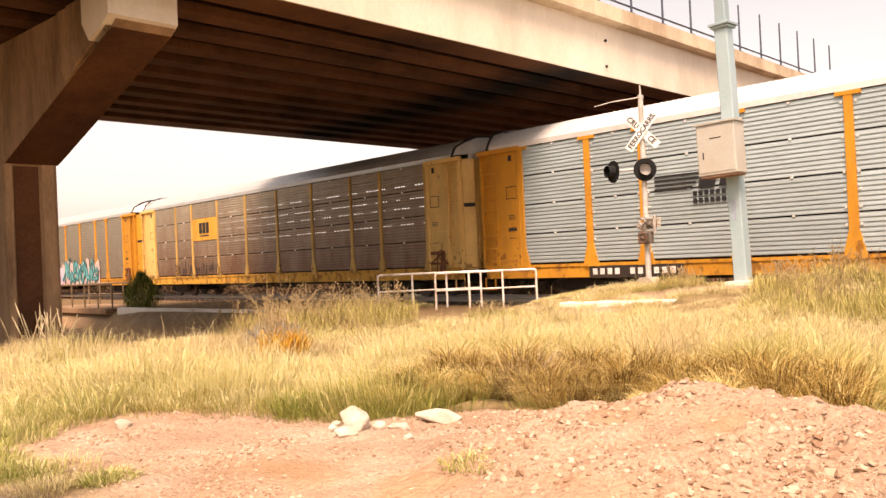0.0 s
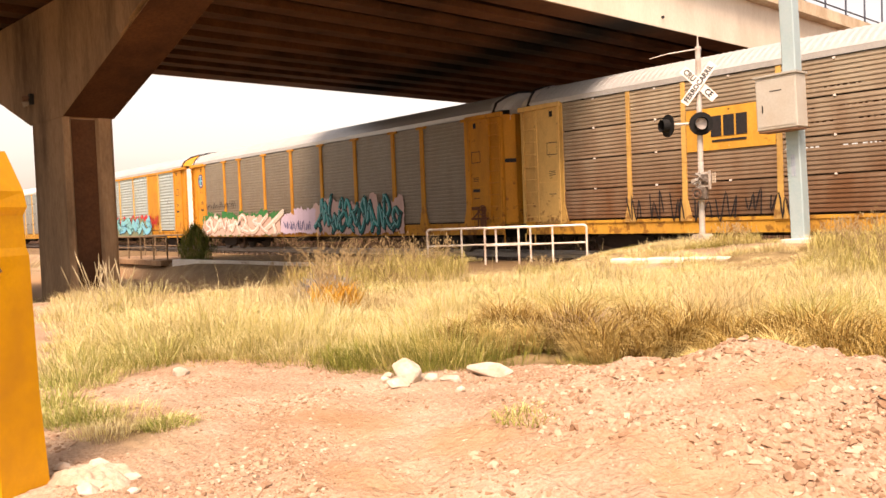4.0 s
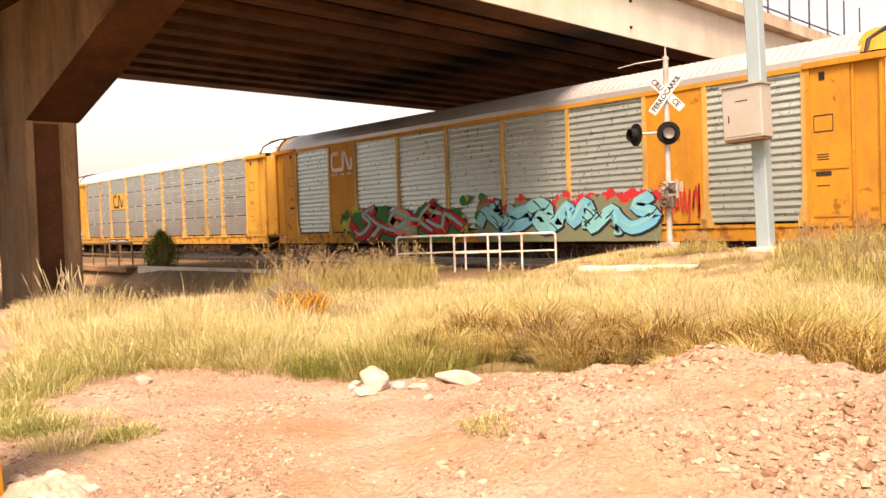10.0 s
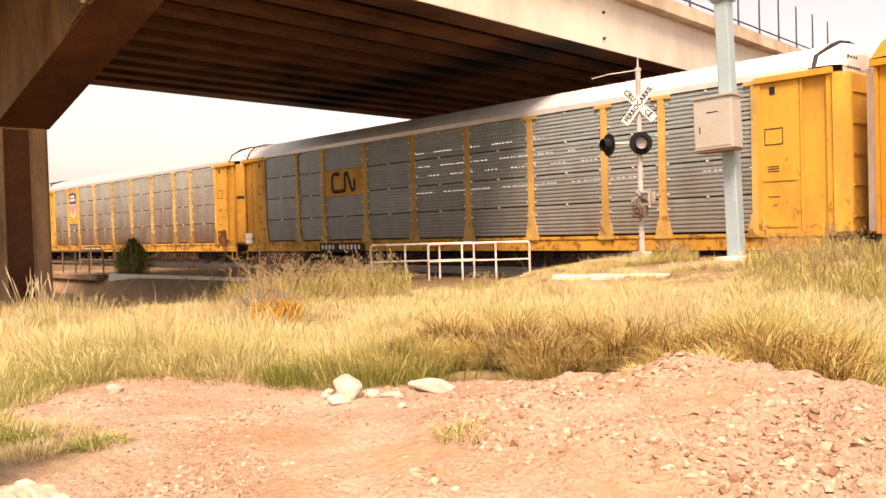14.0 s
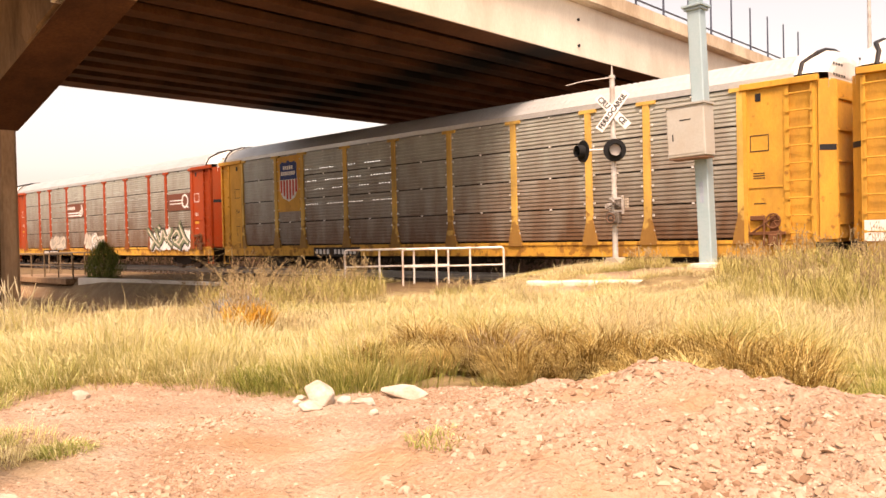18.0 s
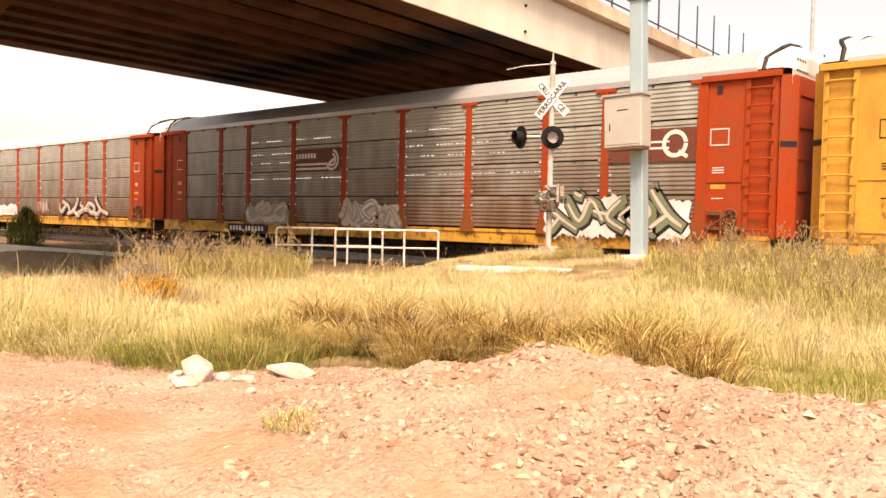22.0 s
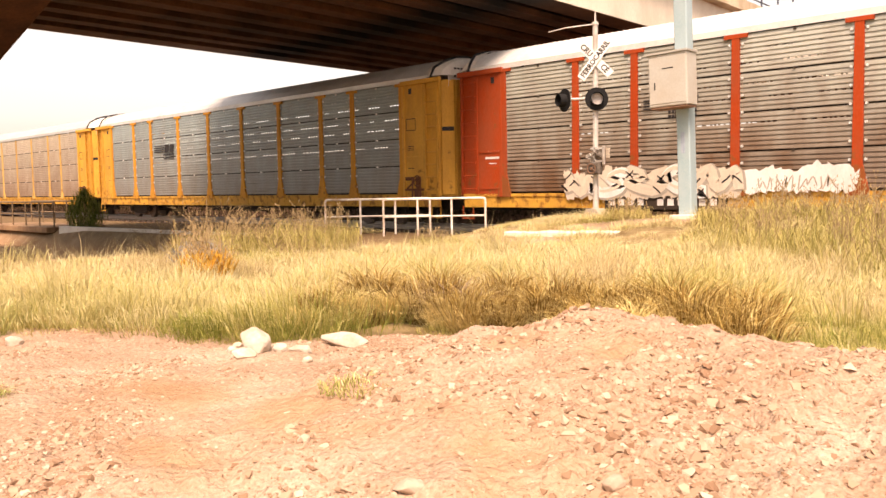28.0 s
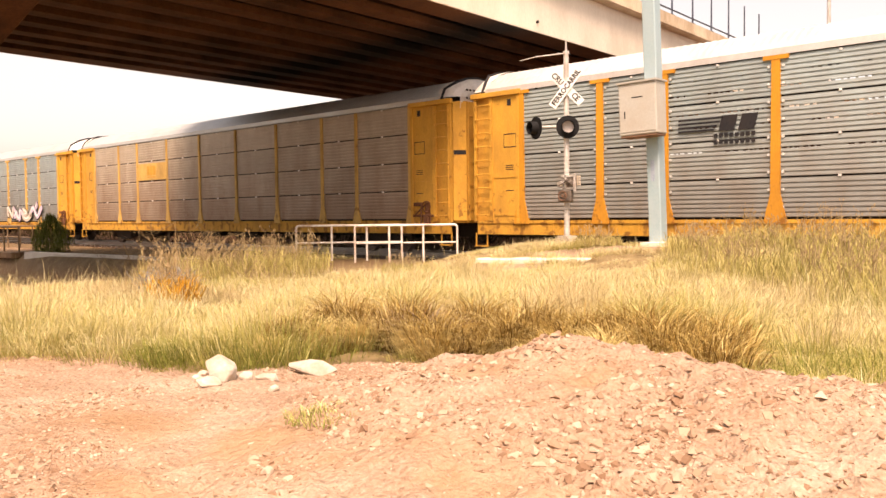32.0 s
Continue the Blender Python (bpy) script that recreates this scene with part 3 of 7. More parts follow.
def panel_material(name, c, brown, dirty, metal=0.15, rough=0.52):
    """Ribbed galvanised sheet, rust-brown dust thicker towards the deck in streaks."""
    m = bpy.data.materials.new(name)
    m.use_nodes = True
    n, ln = m.node_tree.nodes, m.node_tree.links
    bsdf = n["Principled BSDF"]
    tc = n.new("ShaderNodeTexCoord")
    info = n.new("ShaderNodeObjectInfo")
    mul = n.new("ShaderNodeMath")
    mul.operation = "MULTIPLY"
    mul.inputs[1].default_value = 61.0
    ln.new(info.outputs["Random"], mul.inputs[0])
    add = n.new("ShaderNodeVectorMath")
    ln.new(tc.outputs["Object"], add.inputs[0])
    ln.new(mul.outputs[0], add.inputs[1])

    def tex(scale, stretch, detail=5.0):
        mp = n.new("ShaderNodeMapping")
        mp.inputs["Scale"].default_value = stretch
        ln.new(add.outputs[0], mp.inputs[0])
        t = n.new("ShaderNodeTexNoise")
        t.inputs["Scale"].default_value, t.inputs["Detail"].default_value = scale, detail
        ln.new(mp.outputs[0], t.inputs["Vector"])
        return t.outputs["Fac"]

    def rng_(v, a, b, lo=0.0, hi=1.0):
        r = n.new("ShaderNodeMapRange")
        for k, x in (("From Min", a), ("From Max", b), ("To Min", lo), ("To Max", hi)):
            r.inputs[k].default_value = x
        ln.new(v, r.inputs["Value"])
        return r.outputs["Result"]

    def mix(fac, a, b):
        x = n.new("ShaderNodeMix")
        x.data_type = "RGBA"
        ln.new(fac, x.inputs["Factor"])
        for sock, v in ((x.inputs["A"], a), (x.inputs["B"], b)):
            if isinstance(v, tuple):
                sock.default_value = (*v, 1)
            else:
                ln.new(v, sock)
        return x.outputs["Result"]

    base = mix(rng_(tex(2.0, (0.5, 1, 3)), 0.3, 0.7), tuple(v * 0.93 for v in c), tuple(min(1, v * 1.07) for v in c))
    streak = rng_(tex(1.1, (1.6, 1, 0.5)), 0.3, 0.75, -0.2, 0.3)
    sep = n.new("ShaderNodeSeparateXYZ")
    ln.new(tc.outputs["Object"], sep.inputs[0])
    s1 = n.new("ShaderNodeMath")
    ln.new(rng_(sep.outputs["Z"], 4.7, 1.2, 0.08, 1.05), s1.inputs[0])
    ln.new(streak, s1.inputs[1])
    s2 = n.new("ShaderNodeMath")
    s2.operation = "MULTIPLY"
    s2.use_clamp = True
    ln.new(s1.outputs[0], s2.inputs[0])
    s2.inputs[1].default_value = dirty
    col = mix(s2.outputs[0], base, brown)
    hsv = n.new("ShaderNodeHueSaturation")
    ln.new(col, hsv.inputs["Color"])
    ln.new(rng_(info.outputs["Random"], 0, 1, 0.91, 1.09), hsv.inputs["Value"])
    ln.new(hsv.outputs[0], bsdf.inputs["Base Color"])
    bsdf.inputs["Metallic"].default_value = metal
    ln.new(rng_(tex(6, (1, 1, 1)), 0.3, 0.7, rough - 0.1, rough + 0.1), bsdf.inputs["Roughness"])
    return m


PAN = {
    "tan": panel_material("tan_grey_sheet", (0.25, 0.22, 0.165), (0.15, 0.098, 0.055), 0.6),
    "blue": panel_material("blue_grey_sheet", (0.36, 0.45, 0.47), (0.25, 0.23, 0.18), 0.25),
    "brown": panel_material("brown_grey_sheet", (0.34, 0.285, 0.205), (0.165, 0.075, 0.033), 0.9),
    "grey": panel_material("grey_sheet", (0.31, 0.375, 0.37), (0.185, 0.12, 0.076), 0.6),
    # "pale" is brown sheet with the haze over the distant car mixed in
    "pale": panel_material("haze_paled_brown_sheet", (0.50, 0.425, 0.325), (0.235, 0.125, 0.065), 0.75),
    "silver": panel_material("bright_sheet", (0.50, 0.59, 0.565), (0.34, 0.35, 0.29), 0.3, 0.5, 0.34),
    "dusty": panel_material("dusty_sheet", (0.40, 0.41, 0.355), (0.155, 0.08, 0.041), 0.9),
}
YELLOW = paint("yellow_car_paint", (0.62, 0.325, 0.052), (0.24, 0.11, 0.04), 0.38, rust=True)
ORANGE = paint("orange_car_paint", (0.58, 0.26, 0.03), (0.24, 0.10, 0.035), 0.38, rust=True)
BUTTER = paint("pale_yellow_car_paint", (0.72, 0.48, 0.17), (0.3, 0.15, 0.06), 0.35, rust=True)
TAN = paint("faded_yellow_paint", (0.60, 0.37, 0.11), rust=True)
RED = paint("oxide_red_paint", (0.35, 0.045, 0.008), stain=0.3, rust=True)
RED_POST = paint("oxide_red_posts_rusted_at_the_foot", (0.35, 0.045, 0.008), stain=0.3, rust=True, foot=0.3)
RUSTY_POST = paint("yellow_posts_rusted_at_the_foot", (0.64, 0.40, 0.10), rust=True, foot=0.32)
MAROON = paint("dark_red_sign_paint", (0.16, 0.05, 0.03))
ROOF_W = mat("white_roof_sheet", (0.66, 0.66, 0.63), (0.73, 0.73, 0.70), 0.8, 12, 0.42, 0.25, 0.03, (0.42, 0.38, 0.34), 0.4, moving=True)
ROOF_G = mat("grey_roof_sheet", (0.47, 0.48, 0.47), (0.56, 0.57, 0.55), 0.8, 12, 0.4, 0.35, 0.03, (0.42, 0.39, 0.35), 0.35, moving=True)
WHITE = paint("white_car_paint", (0.74, 0.70, 0.64), stain=0.3)
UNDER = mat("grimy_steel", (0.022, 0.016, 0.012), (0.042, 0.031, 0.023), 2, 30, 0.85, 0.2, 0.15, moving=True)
WHEEL = mat("wheel_steel", (0.10, 0.075, 0.06), (0.16, 0.12, 0.1), 3, 30, 0.6, 0.5, 0.1, moving=True)
BRAKE = mat("rusted_brake_gear", (0.12, 0.045, 0.02), (0.26, 0.11, 0.05), 4, 30, 0.85, 0.2, 0.2, moving=True)
INK = paint("black_lettering", (0.02, 0.02, 0.022), stain=0.1)
CREAM = paint("white_lettering", (0.75, 0.72, 0.68), stain=0.25)
BLUE = paint("blue_lettering", (0.03, 0.05, 0.16), stain=0.15)
SKYB = paint("light_blue_lettering", (0.13, 0.46, 0.62), stain=0.15)
SHIELD_RED = paint("shield_red", (0.55, 0.06, 0.03), stain=0.15)
DARK = paint("dark_plate", (0.035, 0.028, 0.022), stain=0.2)
MESHES = {}


def shared(key, build):
    if key not in MESHES:
        bm = bmesh.new()
        build(bm)
        bm.normal_update()
        me = bpy.data.meshes.new(key[0])
        bm.to_mesh(me)
        bm.free()
        MESHES[key] = me
    return MESHES[key]


def ribbed(bm, width, z0, z1, y, ribs, depth=0.075, slots=()):
    """A sheet of level ribs leaning back a little, with deep grooves between, its front at y. slots: grooves cut by rows of open dashes."""
    prof = []
    p = (z1 - z0) / ribs
    for i in range(ribs):
        b = z0 + p * i
        prof += [(b, y + depth), (b + 0.03 * p, y), (b + 0.12 * p, y - 0.004), (b + 0.66 * p, y + 0.3 * depth), (b + 0.72 * p, y + depth), (b + 0.97 * p, y + depth)]
    prof.append((z1, y + depth))
    xs = (-width / 2, width / 2)
    rows = [[bm.verts.new((x, yy, z)) for z, yy in prof] for x in xs]
    r = random.Random(round(width * 100) + 7 * len(slots) + sum(slots))
    for a in range(len(prof) - 1):
        if a % 6 == 4 and a // 6 in slots:
            # the dashes are missing; what stays between them is sheet
            x = xs[0]
            while x < xs[1]:
                e = min(xs[1], x + r.choice((0.05, 0.06, 0.07, 0.09, 0.6, 0.12)))
                bm.faces.new([bm.verts.new(v) for v in ((x, *prof[a][::-1]), (e, *prof[a][::-1]), (e, *prof[a + 2][::-1]), (x, *prof[a + 2][::-1]))])
                x = e + r.uniform(0.05, 0.14)
        elif not (a % 6 == 5 and a // 6 in slots):
            bm.faces.new((rows[0][a], rows[1][a], rows[1][a + 1], rows[0][a + 1]))


def post_mesh(bm):
    """Upright with a flared foot and a T head, front at -HALF_W."""
    y0, y1 = -HALF_W - 0.05, -HALF_W + 0.05
    prism(bm, [(-0.27, PAN_LO - 0.14), (0.27, PAN_LO - 0.14), (0.24, PAN_LO + 0.06), (0.115, PAN_LO + 0.55), (0.1, PAN_HI - 0.1), (-0.1, PAN_HI - 0.1), (-0.115, PAN_LO + 0.55), (-0.24, PAN_LO + 0.06)], y0, y1)
    box(bm, -0.3, 0.3, y0 - 0.01, y1, PAN_HI - 0.1, PAN_HI + 0.0)


def slim_post(bm):
    y0, y1 = -HALF_W - 0.04, -HALF_W + 0.05
    prism(bm, [(-0.2, PAN_LO - 0.12), (0.2, PAN_LO - 0.12), (0.18, PAN_LO + 0.06), (0.075, PAN_LO + 0.5), (0.065, PAN_HI - 0.02), (-0.065, PAN_HI - 0.02), (-0.075, PAN_LO + 0.5), (-0.18, PAN_LO + 0.06)], y0, y1)


def bolts(bm):
    for k in range(ROWS * 2 + 1):
        z = PAN_LO + 0.25 + k * (PAN_HI - PAN_LO - 0.5) / (ROWS * 2)
        for s in (-1, 1):
            tube(bm, (s * 0.17, -HALF_W - 0.03, z), (s * 0.17, -HALF_W + 0.02, z), 0.035, sides=6)


def roof_mesh(bm, rib):
    """Arched roof with ribs running across, over the whole car."""
    arc = [(-HALF_W - 0.03, PAN_HI + 0.005), (-HALF_W - 0.03, PAN_HI + 0.16), (-1.4, 5.32), (-1.05, 5.56), (-0.55, 5.71), (0, 5.76), (0.55, 5.71), (1.05, 5.56), (1.4, 5.32), (HALF_W + 0.03, PAN_HI + 0.16), (HALF_W + 0.03, PAN_HI + 0.005)]
    L = HALF_L - 0.75
    n = 128
    prev = None
    for i in range(n * 4 + 1):
        x = -L + 2 * L * i / (n * 4)
        up = (0, rib, rib, 0)[i % 4]
        ring = [bm.verts.new((x, y, z + (up if 1 < k < 9 else 0))) for k, (y, z) in enumerate(arc)]
        if prev:
            for k in range(len(arc) - 1):
                bm.faces.new((prev[k], ring[k], ring[k + 1], prev[k + 1]))
        prev = ring


def hood_mesh(bm):
    """Rounded roof end, for the car's right end."""
    L = HALF_L - 0.75
    rings = []
    for x, s, dz in ((L - 0.1, 1.01, 0.03), (L + 0.3, 1.0, 0.02), (L + 0.52, 0.97, -0.06), (L + 0.66, 0.9, -0.2), (L + 0.7, 0.84, -0.34)):
        ring = [(-HALF_W, 5.06), (-1.42, 5.32), (-1.05, 5.57), (-0.55, 5.73), (0, 5.78), (0.55, 5.73), (1.05, 5.57), (1.42, 5.32), (HALF_W, 5.06)]
        rings.append([bm.verts.new((x, y * s, z + dz if k not in (0, 8) else z)) for k, (y, z) in enumerate(ring)])
    for a, b in zip(rings, rings[1:]):
        for k in range(8):
            bm.faces.new((a[k], b[k], b[k + 1], a[k + 1]))
    bm.faces.new(rings[-1])
    lo = [bm.verts.new((v.co.x, v.co.y, 4.7)) for v in (rings[-1][0], rings[-1][-1])]
    bm.faces.new((lo[0], lo[1], rings[-1][-1], rings[-1][0]))
    bmesh.ops.recalc_face_normals(bm, faces=bm.faces)


def end_mesh(bm):
    """The plain end bay at the right: side plate, rounded corner, end doors."""
    x0 = POST_X[-1] + 0.1
    xc = HALF_L - 0.3
    top, low = PAN_HI - 0.02, PAN_LO - 0.12
    path = [(x0, -HALF_W - 0.01), (x0 + 1.0, -HALF_W - 0.01), (x0 + 1.03, -HALF_W + 0.06), (xc - 0.04, -HALF_W + 0.06), (xc - 0.02, -HALF_W + 0.12)]
    for k in range(6):
        a = radians(-90 + 18 * k)
        path.append((xc - 0.1 + 0.4 * math.cos(a), -1.02 + 0.4 * math.sin(a)))
    path += [(xc + 0.3, -0.02), (xc + 0.26, -0.02), (xc + 0.26, 0.02), (xc + 0.3, 0.02), (xc + 0.3, 1.1), (xc, HALF_W), (x0, HALF_W)]
    a = [bm.verts.new((x, y, low)) for x, y in path]
    b = [bm.verts.new((x, y, top)) for x, y in path]
    for i in range(len(path) - 1):
        bm.faces.new((a[i], a[i + 1], b[i + 1], b[i]))
    bm.faces.new(a[::-1])
    bm.faces.new(b)
    bmesh.ops.recalc_face_normals(bm, faces=bm.faces)


DOOR_X = HALF_L - 0.3


def near_leaf(bm):
    box(bm, DOOR_X + 0.305, DOOR_X + 0.34, -1.05, -0.03, PAN_LO - 0.05, PAN_HI - 0.06, 0.01)


def far_leaf(bm):
    box(bm, DOOR_X + 0.305, DOOR_X + 0.34, 0.03, 1.05, PAN_LO - 0.05, PAN_HI - 0.06, 0.01)


def corner_plate(bm):
    """Narrow plate on the rounded corner beside the leaves."""
    a = radians(-45)
    m = Matrix.Translation((DOOR_X - 0.1 + 0.42 * math.cos(a), -1.02 + 0.42 * math.sin(a), 0)) @ Matrix.Rotation(a, 4, "Z")
    box(bm, -0.01, 0.03, -0.22, 0.22, PAN_LO - 0.05, PAN_HI - 0.06, 0.01, m)


def door_bar(k):
    z = PAN_LO + 0.3 + k * 0.75
    return lambda bm: box(bm, DOOR_X + 0.34, DOOR_X + 0.37, -1.0, 1.0, z, z + 0.05)


def end_trim(bm):
    """Frame ribs, header plate and low door rail on the end bay."""
    x0, xc = POST_X[-1] + 0.1, HALF_L - 0.3
    y = -HALF_W - 0.01
    box(bm, x0 - 0.04, x0 + 0.06, y - 0.05, y + 0.03, PAN_LO - 0.13, PAN_HI - 0.03)
    box(bm, x0 - 0.1, xc + 0.12, y - 0.09, y + 0.05, PAN_HI - 0.1, PAN_HI + 0.055, 0.012)
    box(bm, x0 + 1.04, x0 + 1.1, y - 0.0, y + 0.06, PAN_LO - 0.1, PAN_HI - 0.11)
    box(bm, xc - 0.03, xc + 0.04, y - 0.02, y + 0.1, PAN_LO - 0.1, PAN_HI - 0.11)
    box(bm, x0 + 0.08, x0 + 0.95, y - 0.02, y + 0.02, PAN_LO + 0.1, PAN_LO + 0.16)
    box(bm, x0 + 0.08, x0 + 0.95, y - 0.02, y + 0.02, PAN_LO + 1.25, PAN_LO + 1.29)


def ladder_mesh(bm):
    xc = HALF_L - 0.3
    a, b, y = xc - 0.62, xc - 0.05, -HALF_W - 0.03
    box(bm, a - 0.085, a + 0.025, y - 0.012, y + 0.012, PAN_LO - 0.05, PAN_HI - 0.12)
    box(bm, a - 0.1, a - 0.08, y - 0.012, y + 0.06, PAN_LO - 0.05, PAN_HI - 0.12)
    box(bm, b - 0.025, b + 0.03, y - 0.02, y + 0.02, PAN_LO - 0.05, PAN_HI - 0.12)
    box(bm, a - 0.11, a + 0.03, y - 0.03, y - 0.012, PAN_LO + 1.15, PAN_LO + 1.62)
    for k in range(9):
        z = PAN_LO + 0.12 + k * 0.42
        tube(bm, (a - 0.02, y - 0.035, z), (b + 0.02, y - 0.035, z), 0.019, sides=6)
        for x in (a, b):
            box(bm, x - 0.03, x + 0.03, y - 0.05, y - 0.01, z - 0.03, z + 0.03)


def corner_slot(bm):
    """Black grab slot across the rounded corner."""
    a = radians(-45)
    m = Matrix.Translation((DOOR_X - 0.1 + 0.42 * math.cos(a), -1.02 + 0.42 * math.sin(a), 0)) @ Matrix.Rotation(a, 4, "Z")
    box(bm, 0.03, 0.036, -0.2, 0.2, 3.22, 3.36, 0, m)


def hood_bars(bm):
    """Two unreadable lines on the front of the roof's end."""
    for z, n in ((5.28, 4), (5.02, 5)):
        for k in range(n):
            y = -1.05 + 0.16 * k
            box(bm, HALF_L - 0.05, HALF_L - 0.046, y, y + 0.1, z, z + 0.06)


def chain_guard(bm):
    """Rusted bracket, rods and bent plates round the hand brake."""
    x, z, y = POST_X[-1] + 0.5, PAN_LO + 0.1, -HALF_W - 0.03
    box(bm, x - 0.32, x + 0.62, y - 0.06, y, z - 0.02, z + 0.06, 0.01)
    box(bm, x - 0.26, x + 0.1, y - 0.09, y, z + 0.34, z + 0.46, 0.015)
    tube(bm, (x - 0.2, y - 0.05, z + 0.05), (x + 0.34, y - 0.08, z + 0.42), 0.03, 0.022, 8)
    tube(bm, (x + 0.08, y - 0.07, z - 0.3), (x + 0.1, y - 0.07, z + 0.4), 0.028, sides=8)
    tube(bm, (x + 0.5, y - 0.07, z - 0.28), (x + 0.5, y - 0.07, z + 0.1), 0.028, sides=8)
    box(bm, x + 0.2, x + 0.42, y - 0.1, y, z - 0.3, z + 0.0, 0.02)


def sill_mesh(bm):
    for s in (-1, 1):
        y = s * (HALF_W - 0.02)
        box(bm, -HALF_L + 0.35, HALF_L - 0.35, min(y, y - s * 0.1), max(y, y - s * 0.1), SILL_LO, PAN_LO - 0.13)
        box(bm, -HALF_L + 0.35, HALF_L - 0.35, min(y + s * 0.03, y - s * 0.1), max(y + s * 0.03, y - s * 0.1), PAN_LO - 0.13, PAN_LO - 0.04)
    for k in range(38):
        x = -12.9 + k * 25.8 / 37
        box(bm, x - 0.02, x + 0.02, -HALF_W + 0.005, -HALF_W + 0.03, SILL_LO + 0.06, PAN_LO - 0.14)


def core_mesh(bm):
    """Deck, centre sill and plain inner walls."""
    box(bm, -HALF_L + 0.3, HALF_L - 0.3, -HALF_W + 0.09, HALF_W - 0.09, 0.95, 1.06)
    box(bm, -HALF_L + 0.1, HALF_L - 0.1, -0.35, 0.35, 0.55, 0.95)
    for k in range(9):
        x = -11 + k * 2.75
        box(bm, x - 0.06, x + 0.06, -HALF_W + 0.1, HALF_W - 0.1, 0.72, 0.95)
    box(bm, -2.0, -0.6, -1.2, -0.5, 0.45, 0.9)
    tube(bm, (0.4, -0.9, 0.62), (2.2, -0.9, 0.62), 0.22, sides=12)


# grooves that are perforated, by row of panels from the foot up, and their heights
SLOTS = {1: (5,), 2: (2, 5), 3: (1, 4)}
ROW_H = (PAN_HI - PAN_LO) / 4
SLOT_Z = [PAN_LO + r * ROW_H + 0.018 + (k + 0.86) * (ROW_H - 0.036) / 8 for r in SLOTS for k in SLOTS[r]]


def slat(gaps, k, y0, y1):
    """Board k of a wall of level boards with open strips between them."""
    lo = ([1.06] + [b for a, b in gaps])[k]
    hi = ([a for a, b in gaps] + [PAN_HI])[k]
    return lambda bm: box(bm, POST_X[0], POST_X[-1], y0, y1, lo, hi)


NEAR_GAPS = [(z - 0.03, z + 0.06) for z in SLOT_Z]
# perforations on the far wall, seen at a slant through those of the near one
FAR_GAPS = [(z + (z - 1.4) * 0.154 - 0.07, z + (z - 1.4) * 0.154 + 0.07) for z in SLOT_Z if z + (z - 1.4) * 0.154 < PAN_HI - 0.1]


def inner_solid(bm):
    box(bm, POST_X[0], POST_X[-1], -HALF_W + 0.11, HALF_W - 0.06, 1.06, PAN_HI)


def latch_mesh(bm):
    """Small pale latches on the seams between the panels, one in the middle of each bay."""
    for x0, x1 in zip(POST_X, POST_X[1:]):
        for r in range(1, 5):
            z = PAN_LO + r * ROW_H - (0.05 if r == 4 else 0)
            x = (x0 + x1) / 2
            box(bm, x - 0.028, x + 0.028, -HALF_W - 0.03, -HALF_W + 0.02, z - 0.024, z + 0.024)


def truck_mesh(bm):
    for s in (-1, 1):
        y = s * 1.0
        prism(bm, [(-1.15, 0.38), (-0.95, 0.32), (-0.35, 0.2), (0.35, 0.2), (0.95, 0.32), (1.15, 0.38), (1.15, 0.55), (0.75, 0.6), (0.4, 0.74), (-0.4, 0.74), (-0.75, 0.6), (-1.15, 0.55)], y - 0.09, y + 0.09)
        for k in (-0.18, 0, 0.18):
            tube(bm, (k, y - s * 0.02, 0.26), (k, y - s * 0.02, 0.52), 0.07, sides=8)
        for k in (-0.89, 0.89):
            tube(bm, (k, y, 0.42), (k, y + s * 0.16, 0.42), 0.12, sides=10)
    box(bm, -0.25, 0.25, -1.0, 1.0, 0.42, 0.62, 0.03)


def wheelset_mesh(bm):
    r = 0.42
    for s in (-1, 1):
        y = s * 0.755
        tube(bm, (0, y - 0.065, 0), (0, y + 0.065, 0), r, sides=24)
        tube(bm, (0, y - s * 0.1, 0), (0, y - s * 0.065, 0), r + 0.027, sides=24)
        tube(bm, (0, y + s * 0.06, 0), (0, y + s * 0.1, 0), 0.14, 0.1, 10)
        for k in range(3):
            a = k * 2.094
            tube(bm, (0.28 * math.cos(a), y + s * 0.06, 0.28 * math.sin(a)), (0.28 * math.cos(a), y + s * 0.072, 0.28 * math.sin(a)), 0.05, sides=8)
    tube(bm, (0, -0.9, 0), (0, 0.9, 0), 0.085, sides=10)


def coupler_mesh(bm):
    box(bm, HALF_L - 0.5, HALF_L + 0.05, -0.09, 0.09, 0.72, 0.92, 0.02)
    box(bm, HALF_L - 0.02, HALF_L + 0.24, -0.16, 0.12, 0.68, 0.98, 0.04)
    box(bm, HALF_L + 0.1, HALF_L + 0.3, -0.02, 0.17, 0.7, 0.96, 0.04)


def hose_mesh(bm):
    for y, z in ((-0.45, 0.6),):
        prev = None
        for k in range(6):
            p = Vector((HALF_L - 0.2 + 0.1 * k, y, z - 0.22 * math.sin(k * 0.6)))
            if prev:
                tube(bm, prev, p, 0.025, sides=6)
            prev = p


